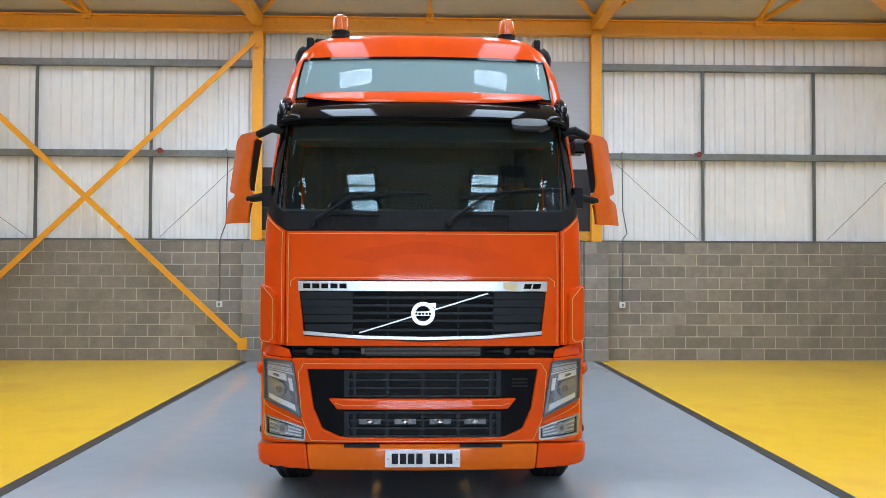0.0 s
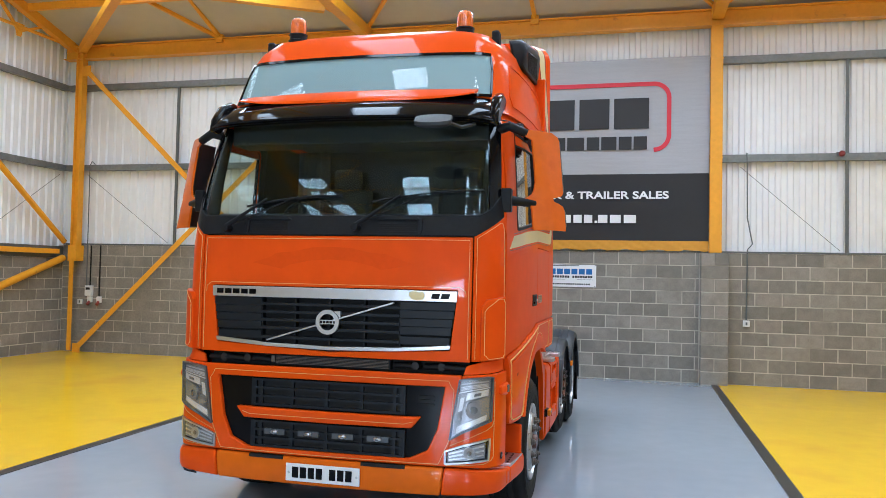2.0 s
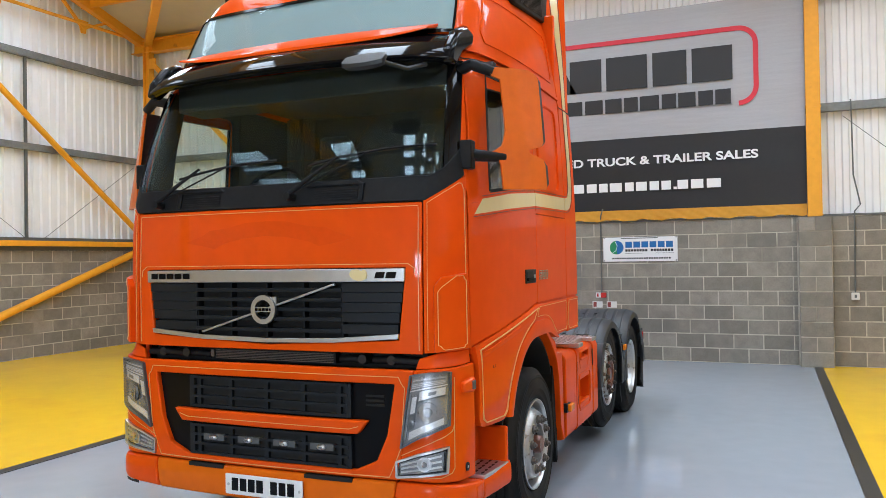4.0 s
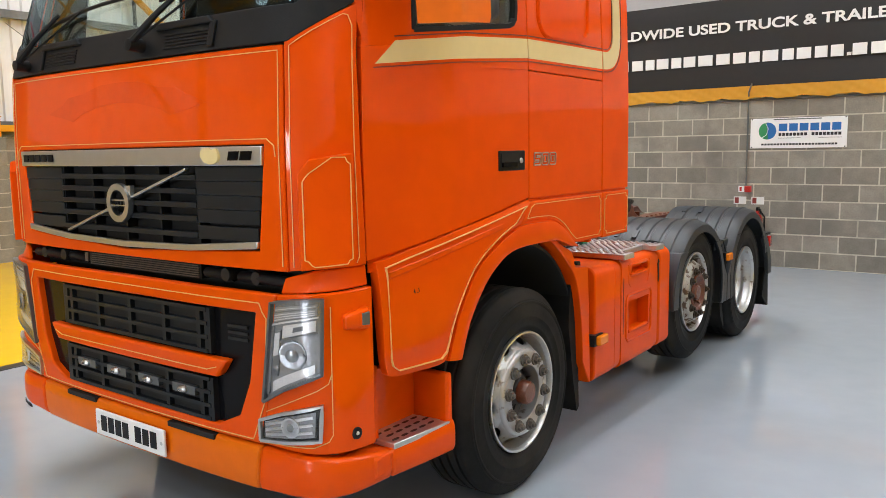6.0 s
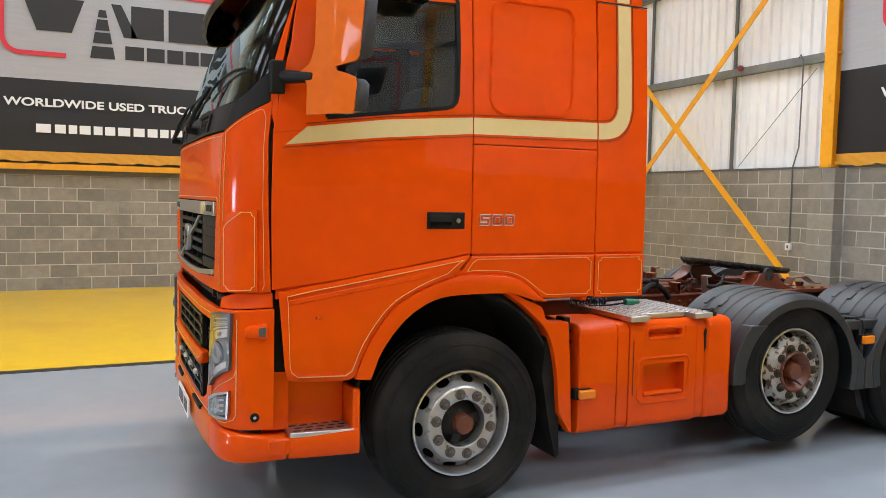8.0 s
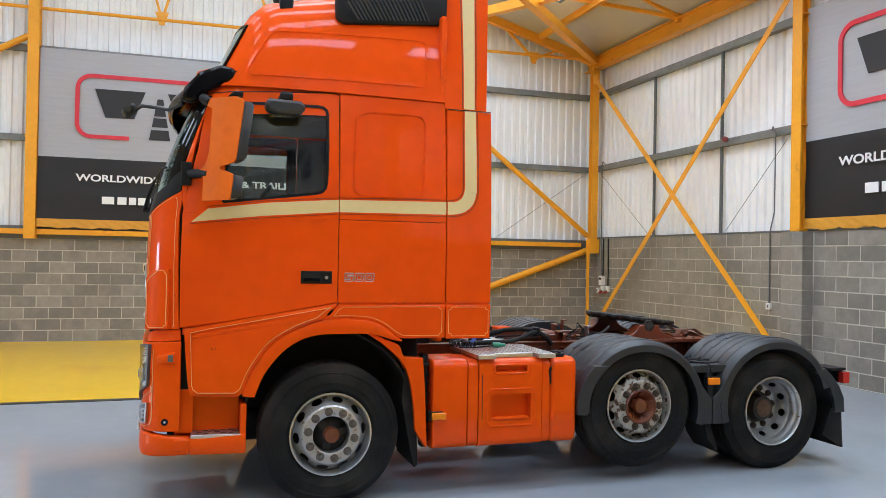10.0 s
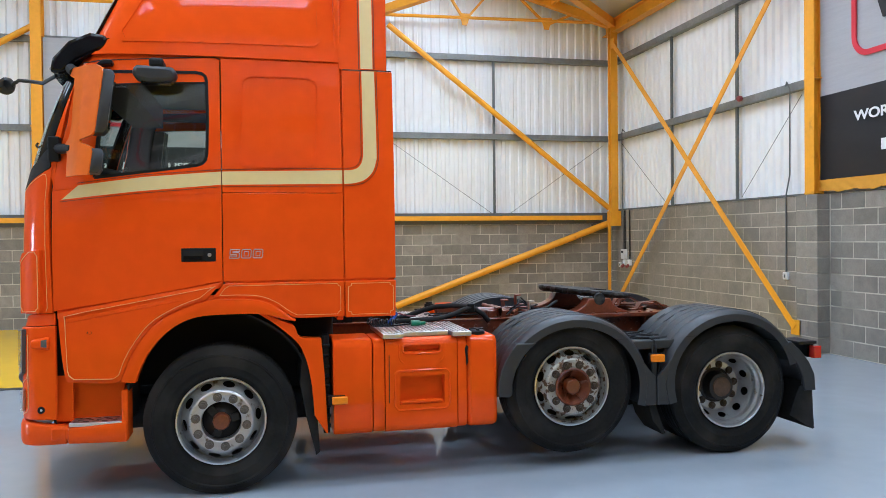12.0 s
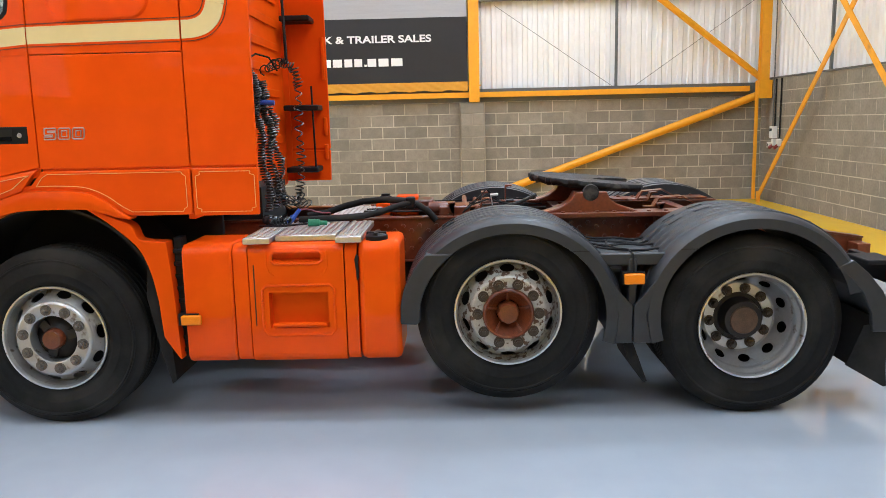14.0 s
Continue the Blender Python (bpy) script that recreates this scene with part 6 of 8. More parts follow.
for sg in (1, -1):
    g = mudguard(9.755, 0.585, -16, 172, sg)
    for a in (128, 52):
        for dx in (0.70, 0.84):
            t = radians(a)
            bm = beam(bmesh.new(), (dx + 0.05, 9.755 + 0.616 * math.cos(t), 0.585 + 0.557 * math.sin(t)), (dx + 0.05, 9.755 + 0.616 * math.cos(t - 0.14), 0.585 + 0.557 * math.sin(t - 0.14)), 0.03, 0.012, up=(0, math.cos(t), math.sin(t)))
            part("mudguard_clip", mirrored(bm, sg), GREY_PLASTIC, g)
    lip = [(9.755 + 0.612 * math.cos(a), 0.585 + 0.612 * 0.905 * math.sin(a)) for a in (radians(172 - 32.4 * i / 6) for i in range(7))]
    lip += [(9.755 + 0.505 * math.cos(a), 0.585 + 0.505 * 0.905 * math.sin(a)) for a in (radians(128.5 + 43.5 * i / 6) for i in range(7))]
    part("mudguard_skirt", mirrored(prismed([(lip[0][0] - 0.002, 0.56)] + lip + [(lip[-1][0], 0.575), (lip[-1][0] - 0.02, 0.555)], "x", 1.0, 1.277), sg), GREY_PLASTIC, g, bevel=0.008)
    g = mudguard(11.065, 0.585, 12, 196, sg)
    for a in (128, 112):
        for dx in (0.70, 0.84):
            t = radians(a)
            bm = beam(bmesh.new(), (dx + 0.05, 11.065 + 0.616 * math.cos(t), 0.585 + 0.557 * math.sin(t)), (dx + 0.05, 11.065 + 0.616 * math.cos(t - 0.14), 0.585 + 0.557 * math.sin(t - 0.14)), 0.03, 0.012, up=(0, math.cos(t), math.sin(t)))
            part("mudguard_clip", mirrored(bm, sg), GREY_PLASTIC, g)
    bm = prismed([(11.575, 0.868), (11.66, 0.795), (11.74, 0.70), (11.79, 0.60), (11.80, 0.47), (11.70, 0.47), (11.685, 0.58), (11.64, 0.68), (11.57, 0.765), (11.49, 0.83)], "x", 1.235, 1.272)
    prism(bm, [(11.575, 0.868), (11.66, 0.795), (11.74, 0.70), (11.79, 0.60), (11.80, 0.47), (11.785, 0.47), (11.775, 0.60), (11.725, 0.69), (11.65, 0.78), (11.565, 0.85)], "x", 0.62, 1.24)
    part("mudguard_tail", mirrored(bm, sg), GREY_PLASTIC, g, bevel=0.006)
    bm = prismed([(11.66, 0.50), (11.77, 0.52), (11.80, 0.16), (11.785, 0.155), (11.575, 0.28)], "x", 1.24, 1.252)
    prism(bm, [(11.765, 0.52), (11.785, 0.52), (11.80, 0.16), (11.785, 0.155)], "x", 0.64, 1.245)
    part("mud_flap", mirrored(bm, sg), RUBBER, truck, "black rubber mud flap")
    bm = prismed([(10.36, 0.44), (10.42, 0.42), (10.50, 0.20), (10.48, 0.19), (10.40, 0.30)], "x", 0.92, 1.22)
    part("mud_flap", mirrored(bm, sg), RUBBER, truck, "black rubber mud flap")
    for ya, yb in ((10.07, 10.17), (10.655, 10.755)):
        part("guard_joint", mirrored(boxed(1.26, 1.274, ya, yb, 0.9425, 0.9465), sg), VOID, truck)
    # bridge between the guards, amber marker, tail lamp
    bm = boxed(0.62, 1.20, 10.19, 10.63, 0.895, 0.912)
    box(bm, 1.195, 1.215, 10.20, 10.62, 0.85, 0.918)
    box(bm, 1.16, 1.225, 10.39, 10.435, 0.50, 0.89)
    part("guard_bridge", mirrored(bm, sg), GREY_PLASTIC, truck, "dark bracket between mudguards", bevel=0.012)
    for pts in (((10.25, 0.83), (10.35, 0.70), (10.405, 0.64), (10.405, 0.43), (10.31, 0.43), (10.33, 0.585), (10.28, 0.74)), ((10.57, 0.83), (10.47, 0.70), (10.413, 0.64), (10.413, 0.43), (10.51, 0.43), (10.48, 0.585), (10.53, 0.74))):
        part("guard_apron", mirrored(prismed(list(pts), "x", 1.232, 1.266), sg), GREY_PLASTIC, truck, "dark grey mudguard apron", bevel=0.006)
    mk = part("side_marker", mirrored(boxed(1.262, 1.292, 10.355, 10.465, 0.760, 0.818), sg), AMBER, truck, "amber side marker lamp", bevel=0.008)
    part("marker_base", mirrored(boxed(1.235, 1.264, 10.35, 10.47, 0.755, 0.823), sg), BLACK, mk)
    bm = boxed(0.75, 1.20, 11.80, 11.84, 0.72, 0.84)
    box(bm, 1.0, 1.25, 11.66, 11.83, 0.835, 0.86)
    t = part("tail_lamp_bracket", mirrored(bm, sg), BLACK, truck, "black tail lamp bracket", bevel=0.006)
    part("tail_lamp", mirrored(boxed(1.16, 1.255, 11.80, 11.87, 0.72, 0.82), sg), RED, t, "red tail lamp", bevel=0.008)

# front wheel housing
for sg in (1, -1):
    bm = lathed([(0.60, 0.62), (0.615, 0.62), (0.615, 1.19), (0.60, 1.19)], (0, 7.215, 0.62), "x", 36, -8, 190, close=True)
    part("wheel_housing", mirrored(bm, sg), VOID, truck, "black inner wheel housing")
    bm = prismed([(7.76, 0.95), (7.83, 0.95), (7.87, 0.24), (7.845, 0.22), (7.80, 0.40), (7.74, 0.72)], "x", 0.70, 1.20)
    part("mud_flap", mirrored(bm, sg), RUBBER, truck, "black rubber mud flap")
    bm = boxed(1.08, 1.17, 7.90, 7.945, 0.36, 1.05)
    for i in range(9):
        box(bm, 1.11, 1.182, 7.895, 7.95, 0.40 + i * 0.07, 0.425 + i * 0.07)
    part("tank_bracket", mirrored(bm, sg), BLACK, truck, "black bracket with studs", bevel=0.006)

# side tank
def tank_piece(x0, x1, y0, y1, z0, z1, r=0.06):
    bm = boxed(x0, x1, y0, y1, z0, z1)
    es = [e for e in bm.edges if abs((e.verts[0].co - e.verts[1].co).normalized().y) > 0.9]
    bmesh.ops.bevel(bm, geom=es, offset=r, segments=5, affect="EDGES", profile=0.5)
    return bm


def sited(bm, sg):
    """The far side's tank sits a little lower."""
    mirrored(bm, sg)
    if sg < 0:
        for v in bm.verts:
            v.co.z -= 0.09
    return bm


for sg in (1, -1):
    tk = part("side_tank", sited(tank_piece(0.80, 1.25, 7.965, 8.236, 0.352, 1.014), sg), ORANGE, truck, "orange painted side tank with recessed grip panel", bevel=0.01)
    part("tank_strap", sited(tank_piece(0.805, 1.246, 8.242, 8.322, 0.355, 1.010), sg), ORANGE, tk, bevel=0.004)
    y0, y1, z0, z1 = 8.43, 8.755, 0.545, 0.745
    bm = tank_piece(0.80, 1.16, 8.328, 8.846, 0.352, 1.014)
    trough = (8.452, 8.728, 0.913, 0.957)
    for (qy0, qy1, qz0, qz1), (ry0, ry1, rz0, rz1), drop in (((8.328, 8.846, 0.402, 0.865), (y0, y1, z0, z1), 0.01), ((8.328, 8.846, 0.865, 0.964), trough, 0.012)):
        fo = flow([(qy0, qz0), (qy1, qz0), (qy1, qz1), (qy0, qz1)], 5, True)[:-1]
        fi = flow([(ry0, rz0), (ry1, rz0), (ry1, rz1), (ry0, rz1)], 5, True)[:-1]
        ra = [bm.verts.new((1.25, *p)) for p in fo]
        rb = [bm.verts.new((1.25, *p)) for p in fi]
        rc = [bm.verts.new((1.175 if rz1 < 0.9 else 1.205, p[0], p[1] + drop)) for p in fi]
        rd = [bm.verts.new((1.15, *p)) for p in fo]
        for i in range(20):
            j = (i + 1) % 20
            bm.faces.new((ra[i], ra[j], rb[j], rb[i]))
            bm.faces.new((rb[i], rb[j], rc[j], rc[i]))
            bm.faces.new((ra[i], ra[j], rd[j], rd[i]))
        bm.faces.new(rc)
    lathe(bm, [(0.0, 8.328), (0.05, 8.328), (0.05, 8.846), (0.0, 8.846)], (1.2, 0, 0.964), "y", 5, 0, 90)
    lathe(bm, [(0.0, 8.328), (0.05, 8.328), (0.05, 8.846), (0.0, 8.846)], (1.2, 0, 0.402), "y", 5, -90, 0)
    box(bm, 1.13, 1.2, 8.328, 8.846, 0.964, 1.014)
    box(bm, 1.15, 1.2, 8.328, 8.846, 0.352, 0.402)
    cover = part("tank_cover", sited(bm, sg), ORANGE, tk, "orange cover with grip recess")
    pts = [(y0 - 0.035, z0 - 0.01), (y0 - 0.01, z0 - 0.04), (y1 + 0.01, z0 - 0.04), (y1 + 0.035, z0 - 0.01), (y1 + 0.035, z1 + 0.015), (y1 + 0.01, z1 + 0.04), (y0 - 0.01, z1 + 0.04), (y0 - 0.035, z1 + 0.015), (y0 - 0.035, z0 - 0.01)]
    part("recess_rim", sited(tubed([(1.25, *p) for p in flow(pts, 2)], 0.009, 6), sg), ORANGE, cover)
    part("recess_grip", sited(tubed([(1.24, y0 + 0.02, z0 + 0.012), (1.25, y0 + 0.05, z0 + 0.018), (1.25, y1 - 0.05, z0 + 0.018), (1.24, y1 - 0.02, z0 + 0.012)], 0.014, 8), sg), ORANGE, cover)
    loop = [(8.452, 0.92), (8.47, 0.904), (8.71, 0.904), (8.728, 0.92), (8.728, 0.955), (8.712, 0.97), (8.468, 0.97), (8.452, 0.955), (8.452, 0.92)]
    part("grip_rim", sited(tubed([(1.249, *p) for p in flow(loop, 2)], 0.010, 6), sg), ORANGE, cover)
    for i in range(9):
        part("grip_tooth", sited(boxed(1.215, 1.245, 8.485 + i * 0.023, 8.497 + i * 0.023, 0.912, 0.919), sg), ORANGE, cover)
    for ya, yb in ((8.425, 8.46), (8.755, 8.72)):
        pts = [(ya, 0.975), (ya, 0.89), (ya + (yb - ya) * 0.3, 0.86), (yb, 0.835)]
        part("cover_crease", sited(tubed([(1.247, *p) for p in flow(pts, 3)], 0.007, 6), sg), ORANGE, cover)
    part("cover_seam", sited(boxed(1.2502, 1.2515, 8.352, 8.358, 0.56, 0.90), sg), VOID, cover)
    part("tank_strap", sited(tank_piece(0.805, 1.246, 8.852, 8.918, 0.355, 1.010), sg), ORANGE, tk, bevel=0.004)
    part("chipped_edge", sited(prismed([(8.915, 0.80), (8.928, 0.82), (8.924, 0.90), (8.93, 0.935), (8.916, 0.95), (8.905, 0.92), (8.912, 0.86)], "x", 1.2475, 1.2525), sg), BLACK, tk)
    part("tank_end", sited(tank_piece(0.80, 1.25, 8.924, 9.15, 0.352, 1.014), sg), ORANGE, tk, bevel=0.03)
    mk = part("side_marker", sited(boxed(1.262, 1.292, 7.95, 8.06, 0.578, 0.632), sg), AMBER, truck, "amber side marker lamp", bevel=0.008)
    part("marker_base", sited(boxed(1.215, 1.264, 7.93, 8.04, 0.573, 0.637), sg), BLACK, mk)
    bm = lathed([(0.0, 0.0), (0.062, 0.0), (0.062, 0.028), (0.045, 0.04), (0.0, 0.042)], (1.145, 9.02, 1.008), "z", 24)
    box(bm, 1.09, 1.20, 9.008, 9.032, 1.035, 1.056)
    box(bm, 1.133, 1.157, 8.965, 9.075, 1.035, 1.056)
    part("filler_cap", sited(bm, sg), BLACK, tk, "black filler cap", bevel=0.004)
    # catwalk treads
    for a, b, x1 in ((8.31, 8.455, 1.275), (8.465, 8.80, 1.185), (8.81, 8.95, 1.275)):
        bm = boxed(0.60, x1, a, b, 1.016, 1.049)
        tp = part("catwalk_tread", sited(bm, sg), TREAD, truck, "aluminium tread plate with raised studs", bevel=0.004)
        bm = bmesh.new()
        for i in range(15):
            for j in range(int((b - a) / 0.032)):
                x, y = 0.63 + i * 0.044 + 0.022 * (j % 2), a + 0.022 + j * 0.032
                if x < x1 - 0.02:
                    lathe(bm, [(0.0135, 0.0), (0.011, 0.006), (0.0, 0.0075)], (x, y, 1.049), "z", 6)
        part("tread_stud", sited(bm, sg), RIM_LIP, tp, kind="stuff")

# chassis
for sg in (1, -1):
    bm = prismed([(6.3, 0.765), (12.06, 0.765), (12.06, 0.85), (11.6, 0.92), (11.35, 1.03), (6.3, 1.03)], "x", 0.395, 0.405)
    rail = part("chassis_rail", mirrored(bm, sg), CHASSIS, truck, "red-brown chassis rail with rivets", bevel=0.003)
    part("rail_flange", mirrored(boxed(0.33, 0.42, 6.3, 12.06, 0.753, 0.765), sg), CHASSIS, rail, bevel=0.003)
    part("rail_flange", mirrored(prismed([(6.3, 1.03), (11.35, 1.03), (11.6, 0.92), (12.06, 0.85), (12.06, 0.862), (11.6, 0.932), (11.35, 1.042), (6.3, 1.042)], "x", 0.33, 0.42), sg), CHASSIS, rail, bevel=0.003)
    bm = bmesh.new()
    for i in range(46):
        y = 8.9 + i * 0.054
        for z in ((0.84, 0.955) if i % 2 else (0.81, 0.895, 0.985)):
            lathe(bm, [(0.016, 0.405), (0.014, 0.418), (0.0, 0.421)], (0, y, z), "x", 6)
    part("rail_bolt", mirrored(bm, sg), CHASSIS, rail, kind="stuff")
    part("end_plate", mirrored(boxed(0.42, 0.55, 11.96, 12.04, 0.76, 0.835), sg), CHASSIS, truck, bevel=0.004)
for y in (8.15, 8.95, 9.75, 10.6, 11.45, 12.0):
    part("cross_member", boxed(-0.39, 0.39, y - 0.05, y + 0.05, 0.78, 1.0 if y < 11.4 else 0.84), CHASSIS, truck, "red-brown cross member", bevel=0.006)
for sg in (1, -1):
    bm = prismed([(0.33, 1.046), (0.505, 1.046), (0.505, 1.030), (0.515, 1.028), (0.515, 1.058), (0.33, 1.058)], "y", 9.86, 11.30)
    longeron = part("mounting_rail", mirrored(bm, sg), CHASSIS, truck, "red-brown angle bar carrying the fifth wheel", bevel=0.003)
    bm = bmesh.new()
    for i in range(13):
        lathe(bm, [(0.015, 0.0), (0.013, 0.009), (0.0, 0.011)], (0.475, 9.92 + 0.108 * i, 1.058), "z", 6)
    part("rail_bolt", mirrored(bm, sg), CHASSIS, longeron, kind="stuff")
    for y in (9.93, 10.72, 11.20):
        part("gusset", mirrored(prismed([(0.405, 1.03), (0.50, 1.03), (0.41, 0.84), (0.405, 0.84)], "y", y, y + 0.012), sg), CHASSIS, longeron)
    hump = [(10.00, 1.056), (10.62, 1.056), (10.56, 1.074), (10.49, 1.10), (10.44, 1.135), (10.415, 1.185), (10.215, 1.185), (10.19, 1.135), (10.14, 1.10), (10.07, 1.074)]
    ped = part("plate_pedestal", mirrored(prismed(hump, "x", 0.31, 0.45), sg), CHASSIS, truck, "oxide pedestal", bevel=0.008)
    part("pivot_boss", mirrored(lathed([(0.0, 0.43), (0.055, 0.43), (0.05, 0.453), (0.03, 0.458), (0.0, 0.459)], (0, 10.315, 1.178), "x", 18), sg), GREASE, ped, "greasy pivot boss")
    # folded steel straps behind the plate
    strap = [(10.70, 1.058), (10.76, 1.058), (10.80, 1.115), (10.93, 1.125), (11.05, 1.062), (11.12, 1.060), (11.12, 1.066), (11.05, 1.069), (10.94, 1.133), (10.79, 1.122), (10.755, 1.066), (10.70, 1.066)]
    part("folded_strap", mirrored(prismed(strap, "x", 0.20, 0.28), sg), (RUST if sg > 0 else CHASSIS), truck, "folded steel strap on the frame", bevel=0.002)
for y, z in ((9.90, 1.04), (10.16, 1.05), (10.47, 1.05), (10.98, 1.04)):
    part("cross_bar", boxed(-0.40, 0.40, y - 0.035, y + 0.035, z - 0.05, z), CHASSIS, truck, "red-brown bar across the frame", bevel=0.004)
# fifth wheel plate
bm = bmesh.new()
pts = []
for i in range(25):
    a = math.pi * (1.0 + i / 24)
    pts.append((0.46 * math.cos(a), -0.02 + 0.40 * math.sin(a)))
pts = [(0.5 * (a[0] + b[0]), 0.5 * (a[1] + b[1])) if k else a for a, b in zip(pts, pts[1:]) for k in (0, 1)] + [pts[-1]]
pts += [(0.46, 0.13), (0.43, 0.22), (0.38, 0.33), (0.30, 0.36), (0.22, 0.37), (0.14, 0.24), (0.07, 0.12), (0.0, 0.06), (-0.07, 0.12), (-0.14, 0.24), (-0.22, 0.37), (-0.30, 0.36), (-0.38, 0.33), (-0.43, 0.22), (-0.46, 0.13)]
wear = random.Random(3)
pts = [(x + wear.uniform(-0.011, 0.011), y + wear.uniform(-0.011, 0.011)) for x, y in pts]
tilt = math.tan(radians(5.5))
pts = [(x * 0.92, y * 0.92) for x, y in pts]
ragged = [wear.uniform(-0.012, 0.010) for _ in pts]
rings = []
for dz, sc in ((0.0, 0.985), (-0.010, 1.0), (-0.024, 1.0), (-0.046, 0.95)):
    rings.append([bm.verts.new((x * sc, 10.35 + y * sc, 1.243 - y * tilt + dz + (g if dz else 0.3 * g))) for (x, y), g in zip(pts, ragged)])
bm.faces.new(rings[0])
bm.faces.new(rings[-1])
for p, q in zip(rings, rings[1:]):
    for i in range(len(pts)):
        bm.faces.new((p[i], p[(i + 1) % len(pts)], q[(i + 1) % len(pts)], q[i]))
fw = part("fifth_wheel", bm, GREASE, truck, "greasy black fifth wheel plate, tilted back", bevel=0.006)
part("release_lever", tubed([(0.30, 9.98, 1.16), (0.40, 9.86, 1.12), (0.46, 9.74, 1.10), (0.44, 9.68, 1.10)], 0.012, 8), GREASE, fw)
# clutter on the frame
for a, b, c, lab in (((0.1, 0.34, 9.35, 9.55, 1.03, 1.10), CHASSIS, 0.01, "oxide valve block"), ((-0.35, -0.1, 9.0, 9.3, 1.03, 1.10), CHASSIS, 0.012, "oxide valve block")):
    part("frame_bracket", boxed(*a), b, truck, lab, bevel=c)


def folded(x, w, y0, h, lean_by, foot, mat, label):
    """A strip of steel with a foot, an upright and a folded top."""
    t = 0.008
    pts = [(y0 - foot, 1.044), (y0, 1.044), (y0 + lean_by, 1.044 + h), (y0 + lean_by + 0.05, 1.044 + h + 0.004), (y0 + lean_by + 0.05, 1.044 + h - t), (y0 + lean_by + t, 1.044 + h - t - 0.004), (y0 + t, 1.036), (y0 - foot, 1.036)]
    ob = part("folded_bracket", prismed(pts, "x", x - w / 2, x + w / 2), mat, truck, label, bevel=0.002)
    part("bracket_bolt", lathed([(0.013, 0.0), (0.012, 0.009), (0.0, 0.011)], (x, y0 - foot * 0.55, 1.044), "z", 6), NUT, ob)
    return ob


for x, w, y0, h, lean_by, foot, mat, label in ((0.36, 0.09, 9.44, 0.085, -0.035, 0.05, RUST, "ochre folded bracket"), (0.40, 0.07, 9.70, 0.135, -0.02, 0.03, TREAD, "bare steel plate bracket"),
                                               (0.30, 0.05, 9.60, 0.10, 0.03, 0.05, CHASSIS, "oxide folded bracket"), (-0.20, 0.10, 9.66, 0.10, -0.02, 0.06, CHASSIS, "oxide folded bracket"),
                                               (-0.36, 0.06, 9.82, 0.13, 0.0, 0.04, CHASSIS, "oxide folded bracket"), (0.12, 0.06, 9.78, 0.07, 0.02, 0.05, GREASE, "greasy folded bracket"),
                                               (0.34, 0.05, 10.78, 0.05, -0.02, 0.05, RUST, "ochre folded bracket"), (-0.34, 0.07, 10.86, 0.06, 0.02, 0.05, CHASSIS, "oxide folded bracket")):
    folded(x, w, y0, h, lean_by, foot, mat, label)
for y, z in ((9.52, 1.085), (9.60, 1.070)):
    part("cross_tube", tubed([(-0.40, y, z), (0.33, y, z)], 0.018, 10), CHASSIS, truck, "oxide tube across the frame")
part("spring_cylinder", lathed([(0.0, 9.28), (0.038, 9.28), (0.04, 9.30), (0.04, 9.43), (0.03, 9.45), (0.012, 9.46), (0.012, 9.62), (0.0, 9.62)], (0.26, 0, 1.085), "y", 16), CHASSIS, truck, "oxide spring cylinder")
for k in range(3):
    part("air_pipe", tubed([(0.38 - 0.05 * k, 9.50, 1.06), (0.37, 9.56 + 0.02 * k, 1.11 + 0.02 * k), (0.33 - 0.03 * k, 9.66, 1.14 + 0.03 * k), (0.27, 9.76, 1.11), (0.18 - 0.05 * k, 9.86, 1.08), (0.10 - 0.08 * k, 9.95, 1.07)], 0.006, 6), BLACK, truck, "black cable looped over the frame")
bm = boxed(-0.30, -0.12, 8.89, 8.99, 0.99, 1.085)
box(bm, -0.32, -0.14, 9.03, 9.19, 0.99, 1.125)
box(bm, -0.34, -0.20, 8.84, 9.19, 0.98, 1.05)
valve = part("air_valve", bm, ORANGE, truck, "orange painted valve housing behind the cab", bevel=0.012)
part("breather_cap", lathed([(0.0, 0.0), (0.03, 0.0), (0.03, 0.012), (0.043, 0.016), (0.043, 0.04), (0.032, 0.044), (0.032, 0.058), (0.0, 0.06)], (-0.2, 8.955, 1.085), "z", 18), BLACK, valve, "black breather cap")
bm = boxed(-0.2, 0.3, 8.57, 8.935, 1.043, 1.058)
mid = part("catwalk_tread", bm, TREAD, truck, "aluminium tread plate over the frame", bevel=0.004)
bm = bmesh.new()
for i in range(11):
    for j in range(11):
        lathe(bm, [(0.012, 0.0), (0.010, 0.003), (0.0, 0.004)], (-0.175 + i * 0.043 + 0.021 * (j % 2), 8.59 + j * 0.032, 1.058), "z", 6)
part("tread_stud", bm, RIM_LIP, mid, kind="stuff")
for sg in (1, -1):
    bm = tubed([(sg * 0.62, 9.2, 0.62), (sg * 0.62, 9.28, 0.62)], [0.05, 0.05], 12)
    lathe(bm, [(0.0, 9.3), (0.11, 9.31), (0.125, 9.34), (0.125, 10.2), (0.11, 10.23), (0.0, 10.24)], (sg * 0.16, 0, 0.66), "y", 20)
    part("air_tank", bm, CHASSIS, truck, "oxide air tank")
for x in (0.55, 0.46):
    part("air_spring", lathed([(0.0, 0.62), (0.11, 0.62), (0.125, 0.68), (0.11, 0.74), (0.125, 0.80), (0.11, 0.84), (0.0, 0.84)], (x - 0.05, 10.62 if x > 0.5 else 11.5, 0), "z", 20), RUBBER, truck, "black air spring")
